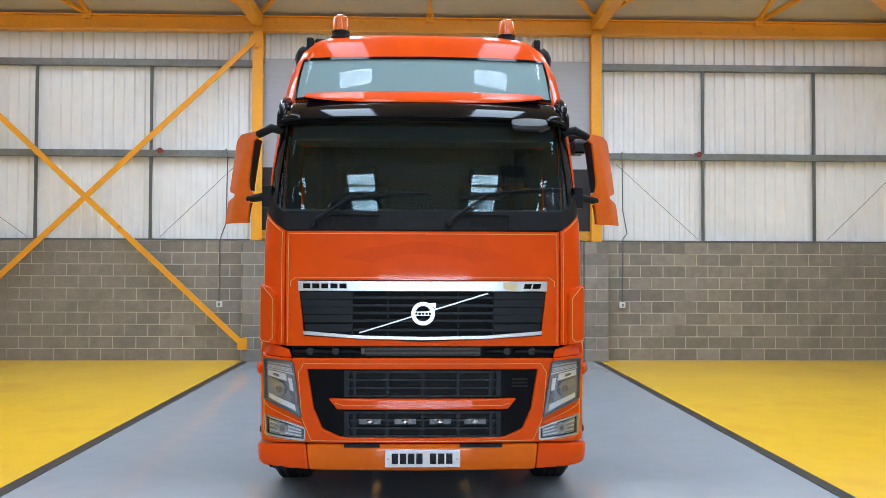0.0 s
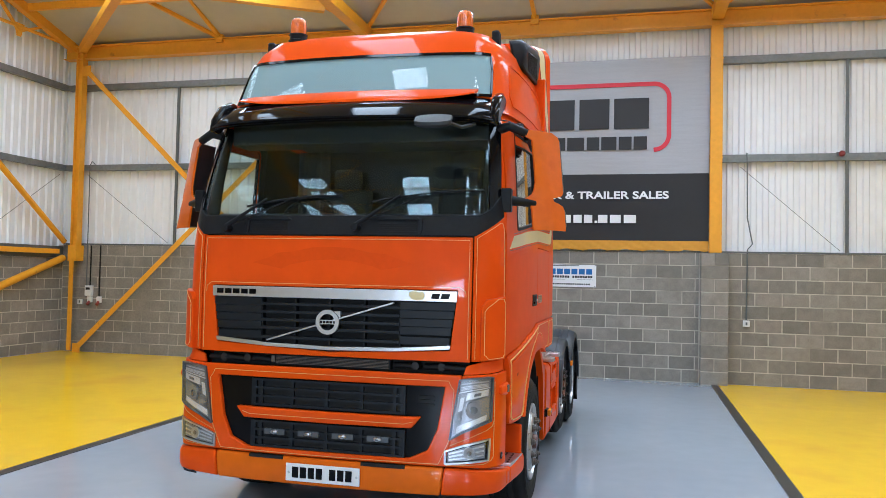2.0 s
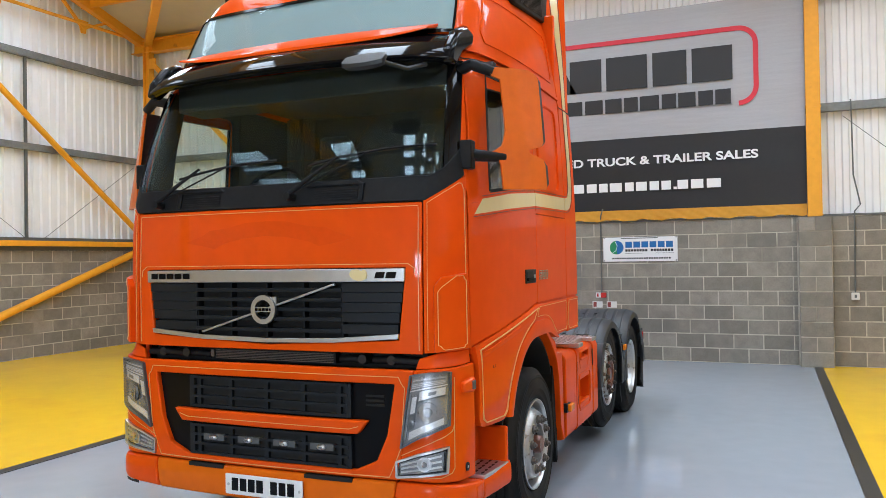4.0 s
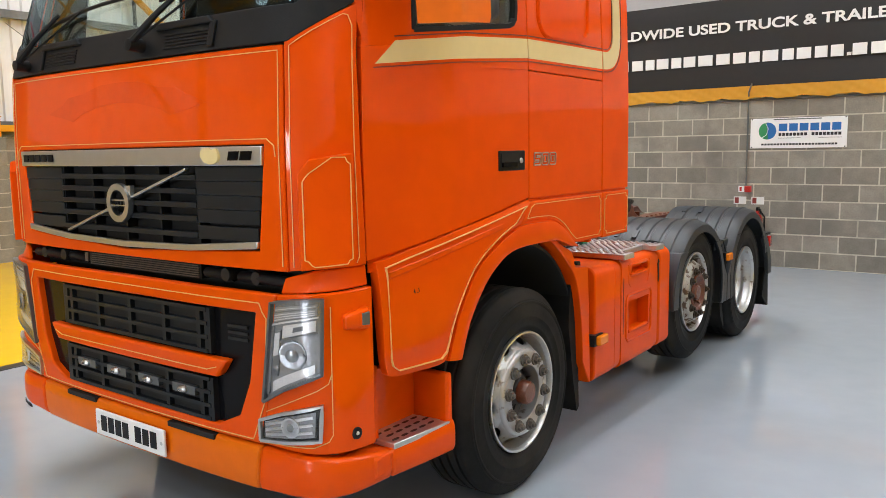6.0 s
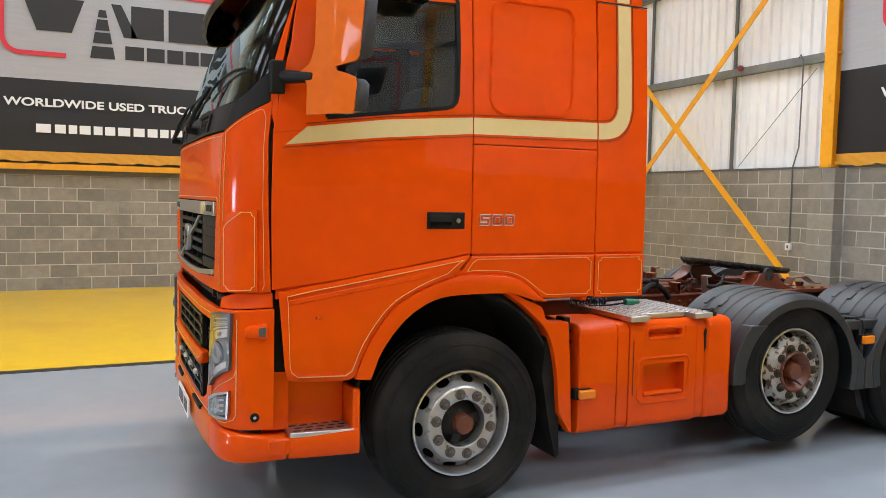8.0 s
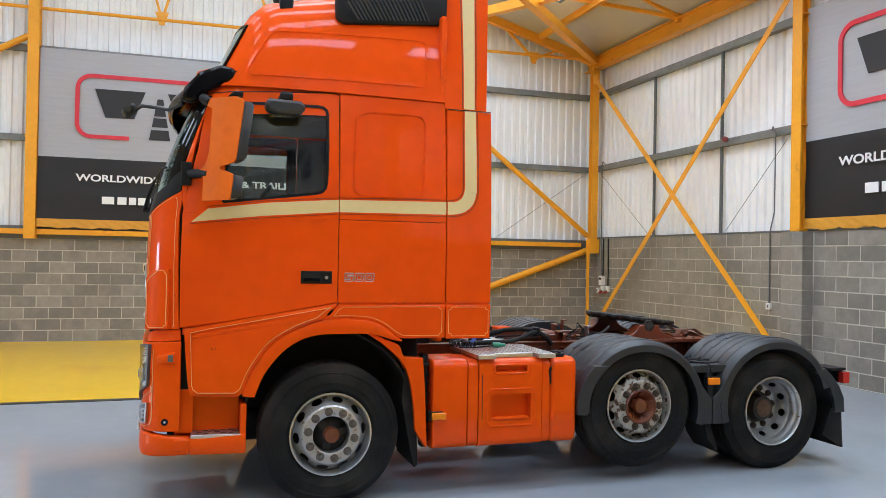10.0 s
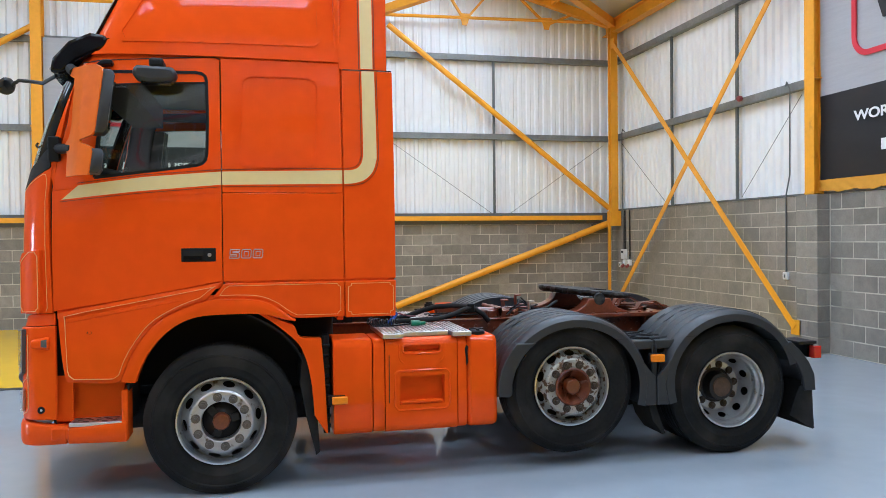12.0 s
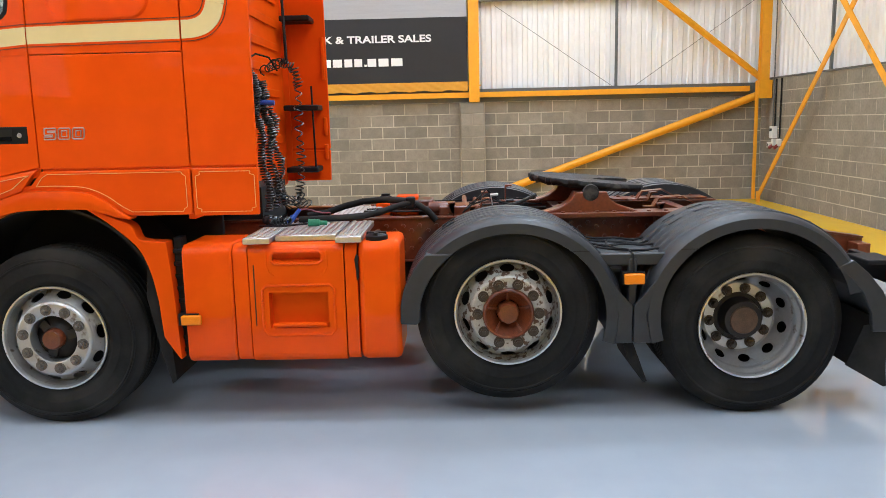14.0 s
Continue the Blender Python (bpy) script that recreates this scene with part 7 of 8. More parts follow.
# pipes, brackets and bolts along the frame
rnd = random.Random(7)
for i in range(4):
    x = -0.34 + 0.2 * i
    pts = [(x + rnd.uniform(-0.03, 0.03), 8.85 + 0.3 * k, 1.062 + rnd.uniform(0.0, 0.02)) for k in range(5)]
    part("air_pipe", tubed(pts, (0.007, 0.010, 0.006)[i % 3], 6), (RUBBER, CHASSIS, BLACK)[i % 3], truck, "thin line clipped along the frame")
for i in range(4):
    x = 0.66 + 0.13 * i
    pts = [(x - 0.05, 10.22, 0.926), (x + rnd.uniform(-0.05, 0.05), 10.31, 0.919), (x + rnd.uniform(-0.02, 0.10), 10.42, 0.919 + rnd.uniform(0, 0.008)), (x + rnd.uniform(0.0, 0.12), 10.52, 0.919), (x + 0.06, 10.58, 0.93)]
    part("air_pipe", tubed(pts, 0.007, 6), BLACK, truck, "black line between the mudguards")
part("marker_cable", tubed([(0.90, 10.33, 0.945), (0.99, 10.31, 0.93), (1.08, 10.35, 0.925), (1.16, 10.40, 0.93), (1.222, 10.412, 0.915), (1.235, 10.412, 0.87), (1.25, 10.412, 0.82)], 0.006, 6), BLACK, truck, "black cable down to the side marker")
part("sump", boxed(-0.42, 0.42, 6.35, 7.9, 0.30, 0.55), VOID, truck, "dark oil sump", bevel=0.05)
part("gearbox", boxed(-0.34, 0.34, 7.9, 9.2, 0.34, 0.95), VOID, truck, "dark gearbox casing", bevel=0.06)
for sg in (1, -1):
    part("suspension_arm", mirrored(prismed([(9.3, 0.42), (11.6, 0.40), (11.6, 0.62), (10.4, 0.72), (9.3, 0.66)], "x", 0.42, 0.62), sg), HUB_DARK, truck, "dark suspension arm", bevel=0.02)
# added near-black sheets hide the rail and stand for the arch's shade
for sg in (1, -1):
    part("arch_liner", mirrored(boxed(0.60, 0.62, 6.42, 8.02, 0.66, 1.36), sg), VOID, truck, "added black sheet for the shade inside the wheel arch", bevel=0.01)
part("engine_block", boxed(-0.36, 0.36, 6.4, 8.2, 0.45, 1.25), VOID, truck, "dark underside of engine")
part("fan_shroud", boxed(-0.9, 0.9, 6.1, 6.3, 0.45, 1.35), VOID, truck)
part("prop_shaft", tubed([(0, 8.2, 0.75), (0, 10.9, 0.58)], 0.055, 12), HUB_DARK, truck)

# hoses, coils
def coil(name, pts, r, turns, wire, mat, label, wild=0.012, seed=1):
    """A helix along pts, its line and radius wandering a little."""
    pts = [Vector(p) for p in pts]
    g = random.Random(seed)
    ph = [g.uniform(0, 6.3) for _ in range(6)]
    n = turns * 9
    out = []
    for i in range(n + 1):
        f = i / n * (len(pts) - 1)
        k = min(int(f), len(pts) - 2)
        c = pts[k].lerp(pts[k + 1], f - k)
        d = (pts[k + 1] - pts[k]).normalized()
        e1 = d.cross(Vector((0.3, 1, 0.1))).normalized()
        e2 = d.cross(e1)
        u = i / n * 40
        c = c + Vector((math.sin(u * 0.31 + ph[0]), math.sin(u * 0.43 + ph[1]), 0)) * wild
        rr = r * (1 + 0.22 * math.sin(u * 1.3 + ph[2]) + 0.12 * math.sin(u * 3.1 + ph[3]))
        a = 2 * math.pi * i / 9 + 0.5 * math.sin(u * 0.9 + ph[4])
        out.append(c + (e1 * math.cos(a) + e2 * math.sin(a)) * rr)
    return part(name, tubed(out, wire, 5), mat, truck, label)


coil("air_coil", [(0.60, 8.245, 1.98), (0.58, 8.27, 1.6), (0.56, 8.30, 1.12)], 0.024, 58, 0.0055, COIL, "black coiled air line", 0.014, 1)
coil("air_coil", [(0.52, 8.275, 1.92), (0.52, 8.31, 1.6), (0.50, 8.33, 1.13)], 0.026, 50, 0.0055, COIL, "black coiled air line", 0.014, 2)
coil("air_coil", [(0.46, 8.30, 1.84), (0.47, 8.34, 1.5), (0.44, 8.36, 1.15)], 0.024, 42, 0.0055, COIL, "black coiled air line", 0.016, 3)
coil("air_coil", [(0.2, 8.22, 2.0), (-0.1, 8.27, 2.08), (-0.1, 8.35, 2.04), (-0.1, 8.385, 1.90), (-0.1, 8.38, 1.5), (-0.1, 8.355, 1.22), (-0.1, 8.34, 1.07)], 0.027, 36, 0.005, COIL, "loose black coiled line over the bracket", 0.008, 4)
coil("air_coil", [(0.66, 8.30, 1.075), (0.76, 8.36, 1.077), (0.80, 8.47, 1.077)], 0.024, 14, 0.0055, COIL, "black coil end lying on the tread", 0.004, 5)
coil("air_coil", [(0.48, 8.40, 1.12), (0.50, 8.46, 1.2), (0.46, 8.50, 1.13)], 0.04, 6, 0.0045, COIL, "tangled black line on the tread", 0.01, 6)
bm = tubed([(0.58, 8.20, 1.97), (0.55, 8.2, 2.04), (0.50, 8.25, 2.08), (0.46, 8.32, 2.06), (0.42, 8.36, 1.98)], 0.006, 6)
part("air_line", bm, BLACK, truck, "black air line looped over the bracket")
part("air_line", tubed([(0.50, 8.52, 1.075), (0.46, 8.64, 1.09), (0.43, 8.75, 1.125), (0.42, 8.87, 1.152), (0.42, 9.01, 1.16), (0.42, 9.14, 1.15), (0.42, 9.22, 1.12), (0.42, 9.28, 1.08), (0.42, 9.33, 1.02)], 0.021, 10), RUBBER, truck, "thick black air hose")
part("air_line", tubed([(0.66, 8.50, 1.072), (0.66, 8.6, 1.073), (0.64, 8.75, 1.075), (0.60, 8.88, 1.08), (0.54, 8.98, 1.092), (0.48, 9.08, 1.12), (0.43, 9.19, 1.145)], 0.020, 10), RUBBER, truck, "thick black air hose")
part("hose_clip", boxed(0.39, 0.46, 9.14, 9.20, 1.10, 1.175), BLACK, truck, "black hose clip", bevel=0.01)
part("air_line", tubed([(0.66, 8.48, 1.11), (0.63, 8.51, 1.13), (0.60, 8.54, 1.128), (0.58, 8.58, 1.112), (0.57, 8.63, 1.10), (0.57, 8.68, 1.098)], 0.006, 6), RED_PLASTIC, truck, "thin dark red air line")
part("air_line", tubed([(0.85, 8.30, 1.062), (0.86, 8.45, 1.06), (0.85, 8.6, 1.07)], 0.006, 6), BLACK, truck, "thin black air line")
part("air_coupling", tubed([(0.85, 8.59, 1.075), (0.85, 8.655, 1.073), (0.85, 8.658, 1.073), (0.85, 8.70, 1.072)], [0.022, 0.022, 0.014, 0.013], 12), GREEN_PLASTIC, truck, "green plastic coupling")
part("air_coupling", tubed([(0.72, 8.44, 1.06), (0.71, 8.47, 1.09), (0.70, 8.48, 1.10), (0.69, 8.51, 1.14)], [0.020, 0.02, 0.014, 0.012], 12), BLUE_PLASTIC, truck, "blue plastic coupling")
part("air_coupling", tubed([(0.55, 8.24, 1.79), (0.55, 8.36, 1.78)], [0.018, 0.016], 12), BLUE_PLASTIC, truck, "blue plastic coupling")
part("line_bracket", tubed([(-0.1, 8.06, 2.5), (-0.1, 8.30, 2.5), (-0.1, 8.31, 2.06)], 0.011, 8), BLACK, truck, "black line bracket")
# far-side fairing stays
for z, d in ((2.48, 8.32), (1.78, 8.36), (1.28, 8.34)):
    part("fairing_stay", boxed(-1.215, -0.98, 8.08, d, z - 0.022, z + 0.022), BLACK, truck, "black fairing stay", bevel=0.01)
part("fairing_rail", tubed([(-1.0, 8.32, 1.28), (-1.0, 8.31, 1.95)], 0.008, 8), BLACK, truck)
for z0, z1 in ((1.35, 1.48), (1.55, 1.70), (2.0, 2.35)):
    part("fairing_rib", boxed(-1.222, -1.195, 8.36, 8.395, z0, z1), ORANGE, truck, bevel=0.01)

# cab rear wall and floor
bm = boxed(-1.19, 1.19, 8.0, 8.045, 1.15, 3.6)
rear = part("cab_rear_wall", bm, ORANGE, truck, "orange ribbed cab rear wall", bevel=0.01)
for i in range(9):
    z = 1.5 + i * 0.18
    part("wall_rib", boxed(-1.0, 1.0, 8.045, 8.058, z, z + 0.062), ORANGE, rear, bevel=0.006)
bm = boxed(-1.06, 1.06, 6.3, 8.0, 1.36, 1.42)
part("cab_floor", bm, INTERIOR, truck, "dark cab floor")
# interior
bm = prismed([(6.05, 1.9), (6.12, 2.17), (6.35, 2.24), (6.62, 2.18), (6.70, 2.05), (6.66, 1.55), (6.1, 1.45)], "x", -1.1, 1.1)
part("dashboard", bm, INTERIOR, truck, "dark grey dashboard", bevel=0.03)
bm = tubed([(-0.56 + 0.23 * math.cos(2 * math.pi * i / 24), 6.80 + 0.12 * math.sin(2 * math.pi * i / 24), 2.22 + 0.19 * math.sin(2 * math.pi * i / 24)) for i in range(25)], 0.016, 8)
tube(bm, [(-0.78, 6.80, 2.22), (-0.34, 6.80, 2.22)], 0.02, 8)
tube(bm, [(-0.56, 6.80, 2.22), (-0.56, 6.62, 2.08)], 0.04, 10)
part("steering_wheel", bm, BLACK, truck, "black steering wheel")
for x in (-0.56, 0.56):
    bm = boxed(x - 0.26, x + 0.26, 7.05, 7.55, 1.75, 1.92)
    seat = part("cab_seat", bm, SEAT, truck, "dark cloth cab seat", bevel=0.05)
    part("backrest", prismed([(7.48, 1.9), (7.62, 1.9), (7.72, 2.55), (7.62, 2.58)], "x", x - 0.25, x + 0.25), SEAT, seat, bevel=0.05)
    part("headrest", boxed(x - 0.13, x + 0.13, 7.63, 7.74, 2.55, 2.75), SEAT, seat, bevel=0.04)
bm = boxed(-1.15, 1.15, 7.9, 7.99, 1.45, 2.95)
box(bm, -1.1, 1.1, 7.45, 7.95, 1.45, 1.7)
part("rear_trim", bm, INTERIOR, truck, "dark rear lining with bunk")
for a, b in ((-0.98, -0.72), (0.72, 0.98)):
    part("curtain", prismed([(a, 7.62), (a + 0.07, 7.56), (a + 0.13, 7.62), (a + 0.2, 7.56), (b, 7.62), (b, 7.65), (a, 7.65)], "z", 1.9, 2.9), SEAT, truck, "brown cab curtain")
bm = boxed(-1.05, 1.05, 6.42, 7.95, 2.945, 2.96)
box(bm, -1.0, 1.0, 6.36, 6.62, 2.76, 2.945)
part("headlining", bm, INTERIOR, truck, "dark headlining with lockers", bevel=0.03)

# mirrors
for sg in (1, -1):
    def plan(z):
        f = (z - 2.13) / 0.69
        return Vector((1.329 - 0.08 * f, 6.298 + 0.017 * f, z)), Vector((1.476 - 0.113 * f, 6.384 + 0.037 * f, z)), Vector((1.533 - 0.071 * f, 6.467 + 0.086 * f, z))

    # shell: a bent plate, notched between the two glasses
    bm = bmesh.new()
    rows = []
    for z, l, r in ((2.128, 0.0, 0.95), (2.15, 0.0, 1.0), (2.27, 0.02, 1.0), (2.30, -0.06, 0.9), (2.318, -0.36, 0.55), (2.332, -0.36, 0.12), (2.352, -0.1, 0.10), (2.376, 0.12, 0.85), (2.40, 0.2, 1.0), (2.46, 0.32, 1.0), (2.62, 0.36, 1.0), (2.755, 0.38, 1.0), (2.775, 0.06, 1.0), (2.80, 0.0, 0.92), (2.826, 0.0, 0.6)):
        p0, p1, p2 = plan(z)
        line = [p0.lerp(p1, l), p0.lerp(p1, 0.5 + 0.5 * l), p0.lerp(p1, 0.93), p1.lerp(p2, min(0.1, r)), p1.lerp(p2, 0.1 + (r - 0.1) * 0.55), p1.lerp(p2, r)]
        rows.append([[bm.verts.new(p) for p in line], [bm.verts.new(p + Vector((-0.011, 0.012, 0))) for p in line]])
    for a, b in zip(rows, rows[1:]):
        for m in (0, 1):
            for i in range(5):
                bm.faces.new((a[m][i], a[m][i + 1], b[m][i + 1], b[m][i]))
        for i in (0, 5):
            bm.faces.new((a[0][i], a[1][i], b[1][i], b[0][i]))
    for a in (rows[0], rows[-1]):
        for i in range(5):
            bm.faces.new((a[0][i], a[0][i + 1], a[1][i + 1], a[1][i]))
    mr = part("door_mirror", mirrored(bm, sg), SHELL, truck, "orange mirror shell on black arms", bevel=0.004)
    for a, c in ((2.39, 2.79), (2.14, 2.292)):
        bm = bmesh.new()
        ends = []
        for z in (a, a + 0.025, c - 0.025, c):
            p0, p1, p2 = plan(z)
            q = Vector((0, 0, 0)) if a + 0.02 < z < c - 0.02 else Vector((-0.012, -0.02, 0))
            ends.append([bm.verts.new(p) for p in (p0.lerp(p1, 0.45) + Vector((-0.013, 0.014, 0)), p1 + Vector((-0.013, 0.014, 0)), p2 + Vector((-0.004, 0.008, 0)), p2 + Vector((0.004, 0.03, 0)) + q, p2 + Vector((-0.008, 0.07, 0)) + q, Vector((p0.x + 0.03, p2.y + 0.05, z)) + q)])
        for e1, e2 in zip(ends, ends[1:]):
            for i in range(6):
                bm.faces.new((e1[i], e1[(i + 1) % 6], e2[(i + 1) % 6], e2[i]))
        bm.faces.new(ends[0])
        bm.faces.new(ends[-1])
        part("mirror_housing", mirrored(bm, sg), GREY_PLASTIC, mr, "black mirror housing", bevel=0.007)
        p, q = plan(a + 0.03), plan(c - 0.03)
        bm = bmesh.new()
        near, far = [Vector((v[2].x - 0.035, v[2].y + 0.066, v[2].z)) for v in (p, q)], [Vector((v[0].x + 0.045, v[2].y + 0.053, v[2].z)) for v in (p, q)]
        out = Vector((0, 0.004, 0))
        vs = [bm.verts.new(v) for v in (near[0], near[1], far[1], far[0])] + [bm.verts.new(v + out) for v in (near[0], near[1], far[1], far[0])]
        for f in ((0, 1, 2, 3), (4, 5, 6, 7), (0, 1, 5, 4), (1, 2, 6, 5), (2, 3, 7, 6), (3, 0, 4, 7)):
            bm.faces.new([vs[k] for k in f])
        part("mirror_pane", mirrored(bm, sg), MIRROR, mr, "mirror glass", smooth=False)
    part("mirror_arm", mirrored(tubed([(1.07, 6.33, 2.83), (1.15, 6.30, 2.845), (1.26, 6.345, 2.80)], [0.035, 0.034, 0.03], 10), sg), BLACK, mr, "black mirror arm")
    bm = tubed([(1.14, 6.20, 2.33), (1.19, 6.24, 2.32), (1.33, 6.34, 2.31)], [0.036, 0.034, 0.026], 10)
    box(bm, 1.12, 1.19, 6.16, 6.23, 2.24, 2.40)
    part("mirror_arm", mirrored(bm, sg), BLACK, mr, "black mirror arm", bevel=0.008)
    part("frame_cap", mirrored(prismed([(6.455, 2.865), (6.56, 2.875), (6.56, 2.905), (6.50, 2.905)], "x", 1.10, 1.21), sg), BLACK, mr, "black cap on the door frame", bevel=0.008)
# kerb mirror over the near door, forward mirror on a stalk
bm = prismed([(6.70, 2.80), (6.715, 2.762), (6.80, 2.742), (6.94, 2.75), (6.972, 2.78), (6.968, 2.825), (6.94, 2.843), (6.73, 2.85), (6.705, 2.835)], "x", 1.22, 1.35)
km = part("kerb_mirror", bm, GREY_PLASTIC, truck, "dark kerb mirror above the door", bevel=0.025)
part("mirror_mount", boxed(1.16, 1.33, 6.80, 6.89, 2.84, 2.905), BLACK, km, bevel=0.02)
part("mirror_pane", boxed(1.245, 1.325, 6.75, 6.93, 2.738, 2.752), GLOSS_BLACK, km, "convex glass facing down", bevel=0.004)
bm = lathed([(0.0, -0.02), (0.10, -0.012), (0.135, 0.02), (0.13, 0.045), (0.0, 0.05)], (0, 0, 0), "z", 28)
for v in bm.verts:
    x, y, z = v.co
    v.co = Vector((0.735 + math.copysign(min(abs(x) * 1.15, 0.122), x), 5.80 + y * 0.34 - z * 0.3, 2.778 + z * 0.72 + y * 0.27))
fm = part("forward_mirror", bm, GREY_PLASTIC, truck, "grey forward mirror on a bent stalk")
part("mirror_stalk", tubed([(0.74, 5.83, 2.80), (0.745, 5.88, 2.835), (0.75, 5.95, 2.83), (0.86, 6.06, 2.80), (0.93, 6.16, 2.84)], 0.013, 8), GREY_PLASTIC, fm)

# ---- banners, signs and wall fittings ----
def lettered(body, parent, place, size, mats, label, width=None, bold=0.0, name="lettering"):
    """Built-in font text as a mesh part. place: matrix from text plane to world. width: the run's full width."""
    cv = bpy.data.curves.new(name, "FONT")
    cv.body, cv.size, cv.extrude, cv.offset = body, size, 0.0015, bold
    t = new(name + "_source", cv)
    m = bpy.data.meshes.new_from_object(t.evaluated_get(bpy.context.evaluated_depsgraph_get()))
    bpy.data.objects.remove(t)
    xs = [v.co.x for v in m.vertices]
    f = width / (max(xs) - min(xs)) if width else 1.0
    x0 = min(xs)
    for v in m.vertices:
        v.co.x = (v.co.x - x0) * f
    m.materials.append(mats)
    ob = new(name, m)
    ob.parent = parent
    ob.matrix_local = Matrix.Translation(-WHERE[parent]) @ place
    return tagged(ob, label)


def banner(name, origin, u, n, width, label):
    """A printed banner hung from origin (lower left) along u, its face towards n."""
    u, n, o = Vector(u), Vector(n), Vector(origin)
    up = Vector((0, 0, 1))

    def P(a, d, z):
        return o + u * a + n * d + up * (z - o.z)

    th = thing(name, o + u * (width / 2), label, "banner", "hall banners")

    def wave(a, z):
        return 0.02 + 0.008 * math.sin(a * 1.7 + z * 0.8) + 0.005 * math.sin(a * 4.1 - z * 2.3) + 0.004 * math.sin(z * 9 + a)

    def cloth(nm, z0, z1, mat, lab, nx=40, nz=12):
        bm = bmesh.new()
        hem = 1.0 if nm == "gold_hem" else 0.0
        g = [[[bm.verts.new(P(width * i / nx, wave(width * i / nx, z0 + (z1 - z0) * j / nz) - t + hem * 0.010 * math.sin(i * 1.9 + j * 0.7), z0 + (z1 - z0) * j / nz + (hem * (0.012 * math.sin(i * 0.83) + 0.008 * math.sin(i * 2.1)) if j == 0 else 0.0))) for i in range(nx + 1)] for j in range(nz + 1)] for t in (0, 0.003)]
        for s in g:
            for j in range(nz):
                for i in range(nx):
                    bm.faces.new((s[j][i], s[j][i + 1], s[j + 1][i + 1], s[j + 1][i]))
        for j in (0, nz):
            for i in range(nx):
                bm.faces.new((g[0][j][i], g[0][j][i + 1], g[1][j][i + 1], g[1][j][i]))
        for i in (0, nx):
            for j in range(nz):
                bm.faces.new((g[0][j][i], g[0][j + 1][i], g[1][j + 1][i], g[1][j][i]))
        return part(nm, bm, mat, th, lab)

    zb = o.z
    cloth("silver_field", zb + 1.37, zb + 3.46, BAN_GREY, "creased silver-grey upper field")
    black = cloth("black_field", zb + 0.17, zb + 1.37, BAN_BLACK, "black lower field with white lettering")
    cloth("gold_hem", zb, zb + 0.17, BAN_GOLD, "gold hem along the foot", 90)
    D = 0.042

    def shape(nm, pts, mat, lab=""):
        bm = bmesh.new()
        a = [bm.verts.new(P(x, D, zb + z)) for x, z in pts]
        b = [bm.verts.new(P(x, D - 0.022, zb + z)) for x, z in pts]
        bm.faces.new(a)
        bm.faces.new(b)
        for i in range(len(pts)):
            bm.faces.new((a[i], a[(i + 1) % len(pts)], b[(i + 1) % len(pts)], b[i]))
        return part(nm, bm, mat, th, lab, smooth=False)

    # red rounded outline, open towards the foot
    r, w = 0.26, 0.075
    x0, x1, z0, z1 = 0.67, width - 0.69, 1.80, 2.99
    mid = [(x0 + 0.95, z0), (x0 + r, z0)]
    mid += [(x0 + r - r * math.sin(t), z0 + r - r * math.cos(t)) for t in np.linspace(0, math.pi / 2, 9)]
    mid += [(x0 + r - r * math.cos(t), z1 - r + r * math.sin(t)) for t in np.linspace(0, math.pi / 2, 9)]
    mid += [(x1 - r + r * math.sin(t), z1 - r + r * math.cos(t)) for t in np.linspace(0, math.pi / 2, 9)]
    mid += [(x1 - r + r * math.cos(t), z0 + r - r * math.sin(t)) for t in np.linspace(0, math.pi / 2, 9)]
    bm = bmesh.new()
    rows = []
    for i, (x, z) in enumerate(mid):
        a, b = mid[max(i - 1, 0)], mid[min(i + 1, len(mid) - 1)]
        d = Vector((b[0] - a[0], b[1] - a[1])).normalized()
        nx, nz = -d.y * w / 2, d.x * w / 2
        rows.append([bm.verts.new(P(x + q * nx, D + e, zb + z + q * nz)) for q, e in ((-1, -0.022), (-1, 0), (1, 0), (1, -0.022))])
    for p, q in zip(rows, rows[1:]):
        for i in range(3):
            bm.faces.new((p[i], p[i + 1], q[i + 1], q[i]))
    part("logo_outline", bm, BAN_RED, th, "red rounded outline")
    # big mark: plain blocks, with the tapering road in its second place
    lo, hi = 2.19, 2.74
    x = 0.98
    for i, wd in enumerate((0.93, 0.62, 0.56, 0.70, 0.56, 0.64)):
        if i == 1:
            for za, zb2, fa in ((1.80, 2.0, 0.0), (2.06, 2.24, 0.34), (2.28, 2.46, 0.62), (2.50, 2.62, 0.86)):
                h0, h1 = 0.20 * (1 - 0.85 * (za - 1.8) / 0.95), 0.20 * (1 - 0.85 * (zb2 - 1.8) / 0.95)
                shape("logo_mark", [(x + 0.22 - h0, za), (x + 0.22 + h0, za), (x + 0.22 + h1, zb2), (x + 0.22 - h1, zb2)], BAN_INK)
            shape("logo_mark", [(x + 0.36, hi), (x + 0.52, hi), (x + 0.78, lo), (x + 0.56, lo)], BAN_INK)
        elif i == 0:
            shape("logo_mark", [(x, hi), (x + wd, hi), (x + wd - 0.2, lo), (x + 0.2, lo)], BAN_INK)
        else:
            shape("logo_mark", [(x, lo), (x + wd * 0.96, lo), (x + wd * 0.96, hi), (x, hi)], BAN_INK)
        x += wd + 0.06
    x = 2.55
    for wd in (0.34, 0.33, 0.30, 0.25, 0.34, 0.25, 0.30, 0.25, 0.26):
        shape("logo_mark", [(x, 1.81), (x + wd * 0.9, 1.81), (x + wd * 0.9, 2.045), (x, 2.045)], BAN_INK)
        x += wd * (width - 1.03 - 2.55) / 2.62
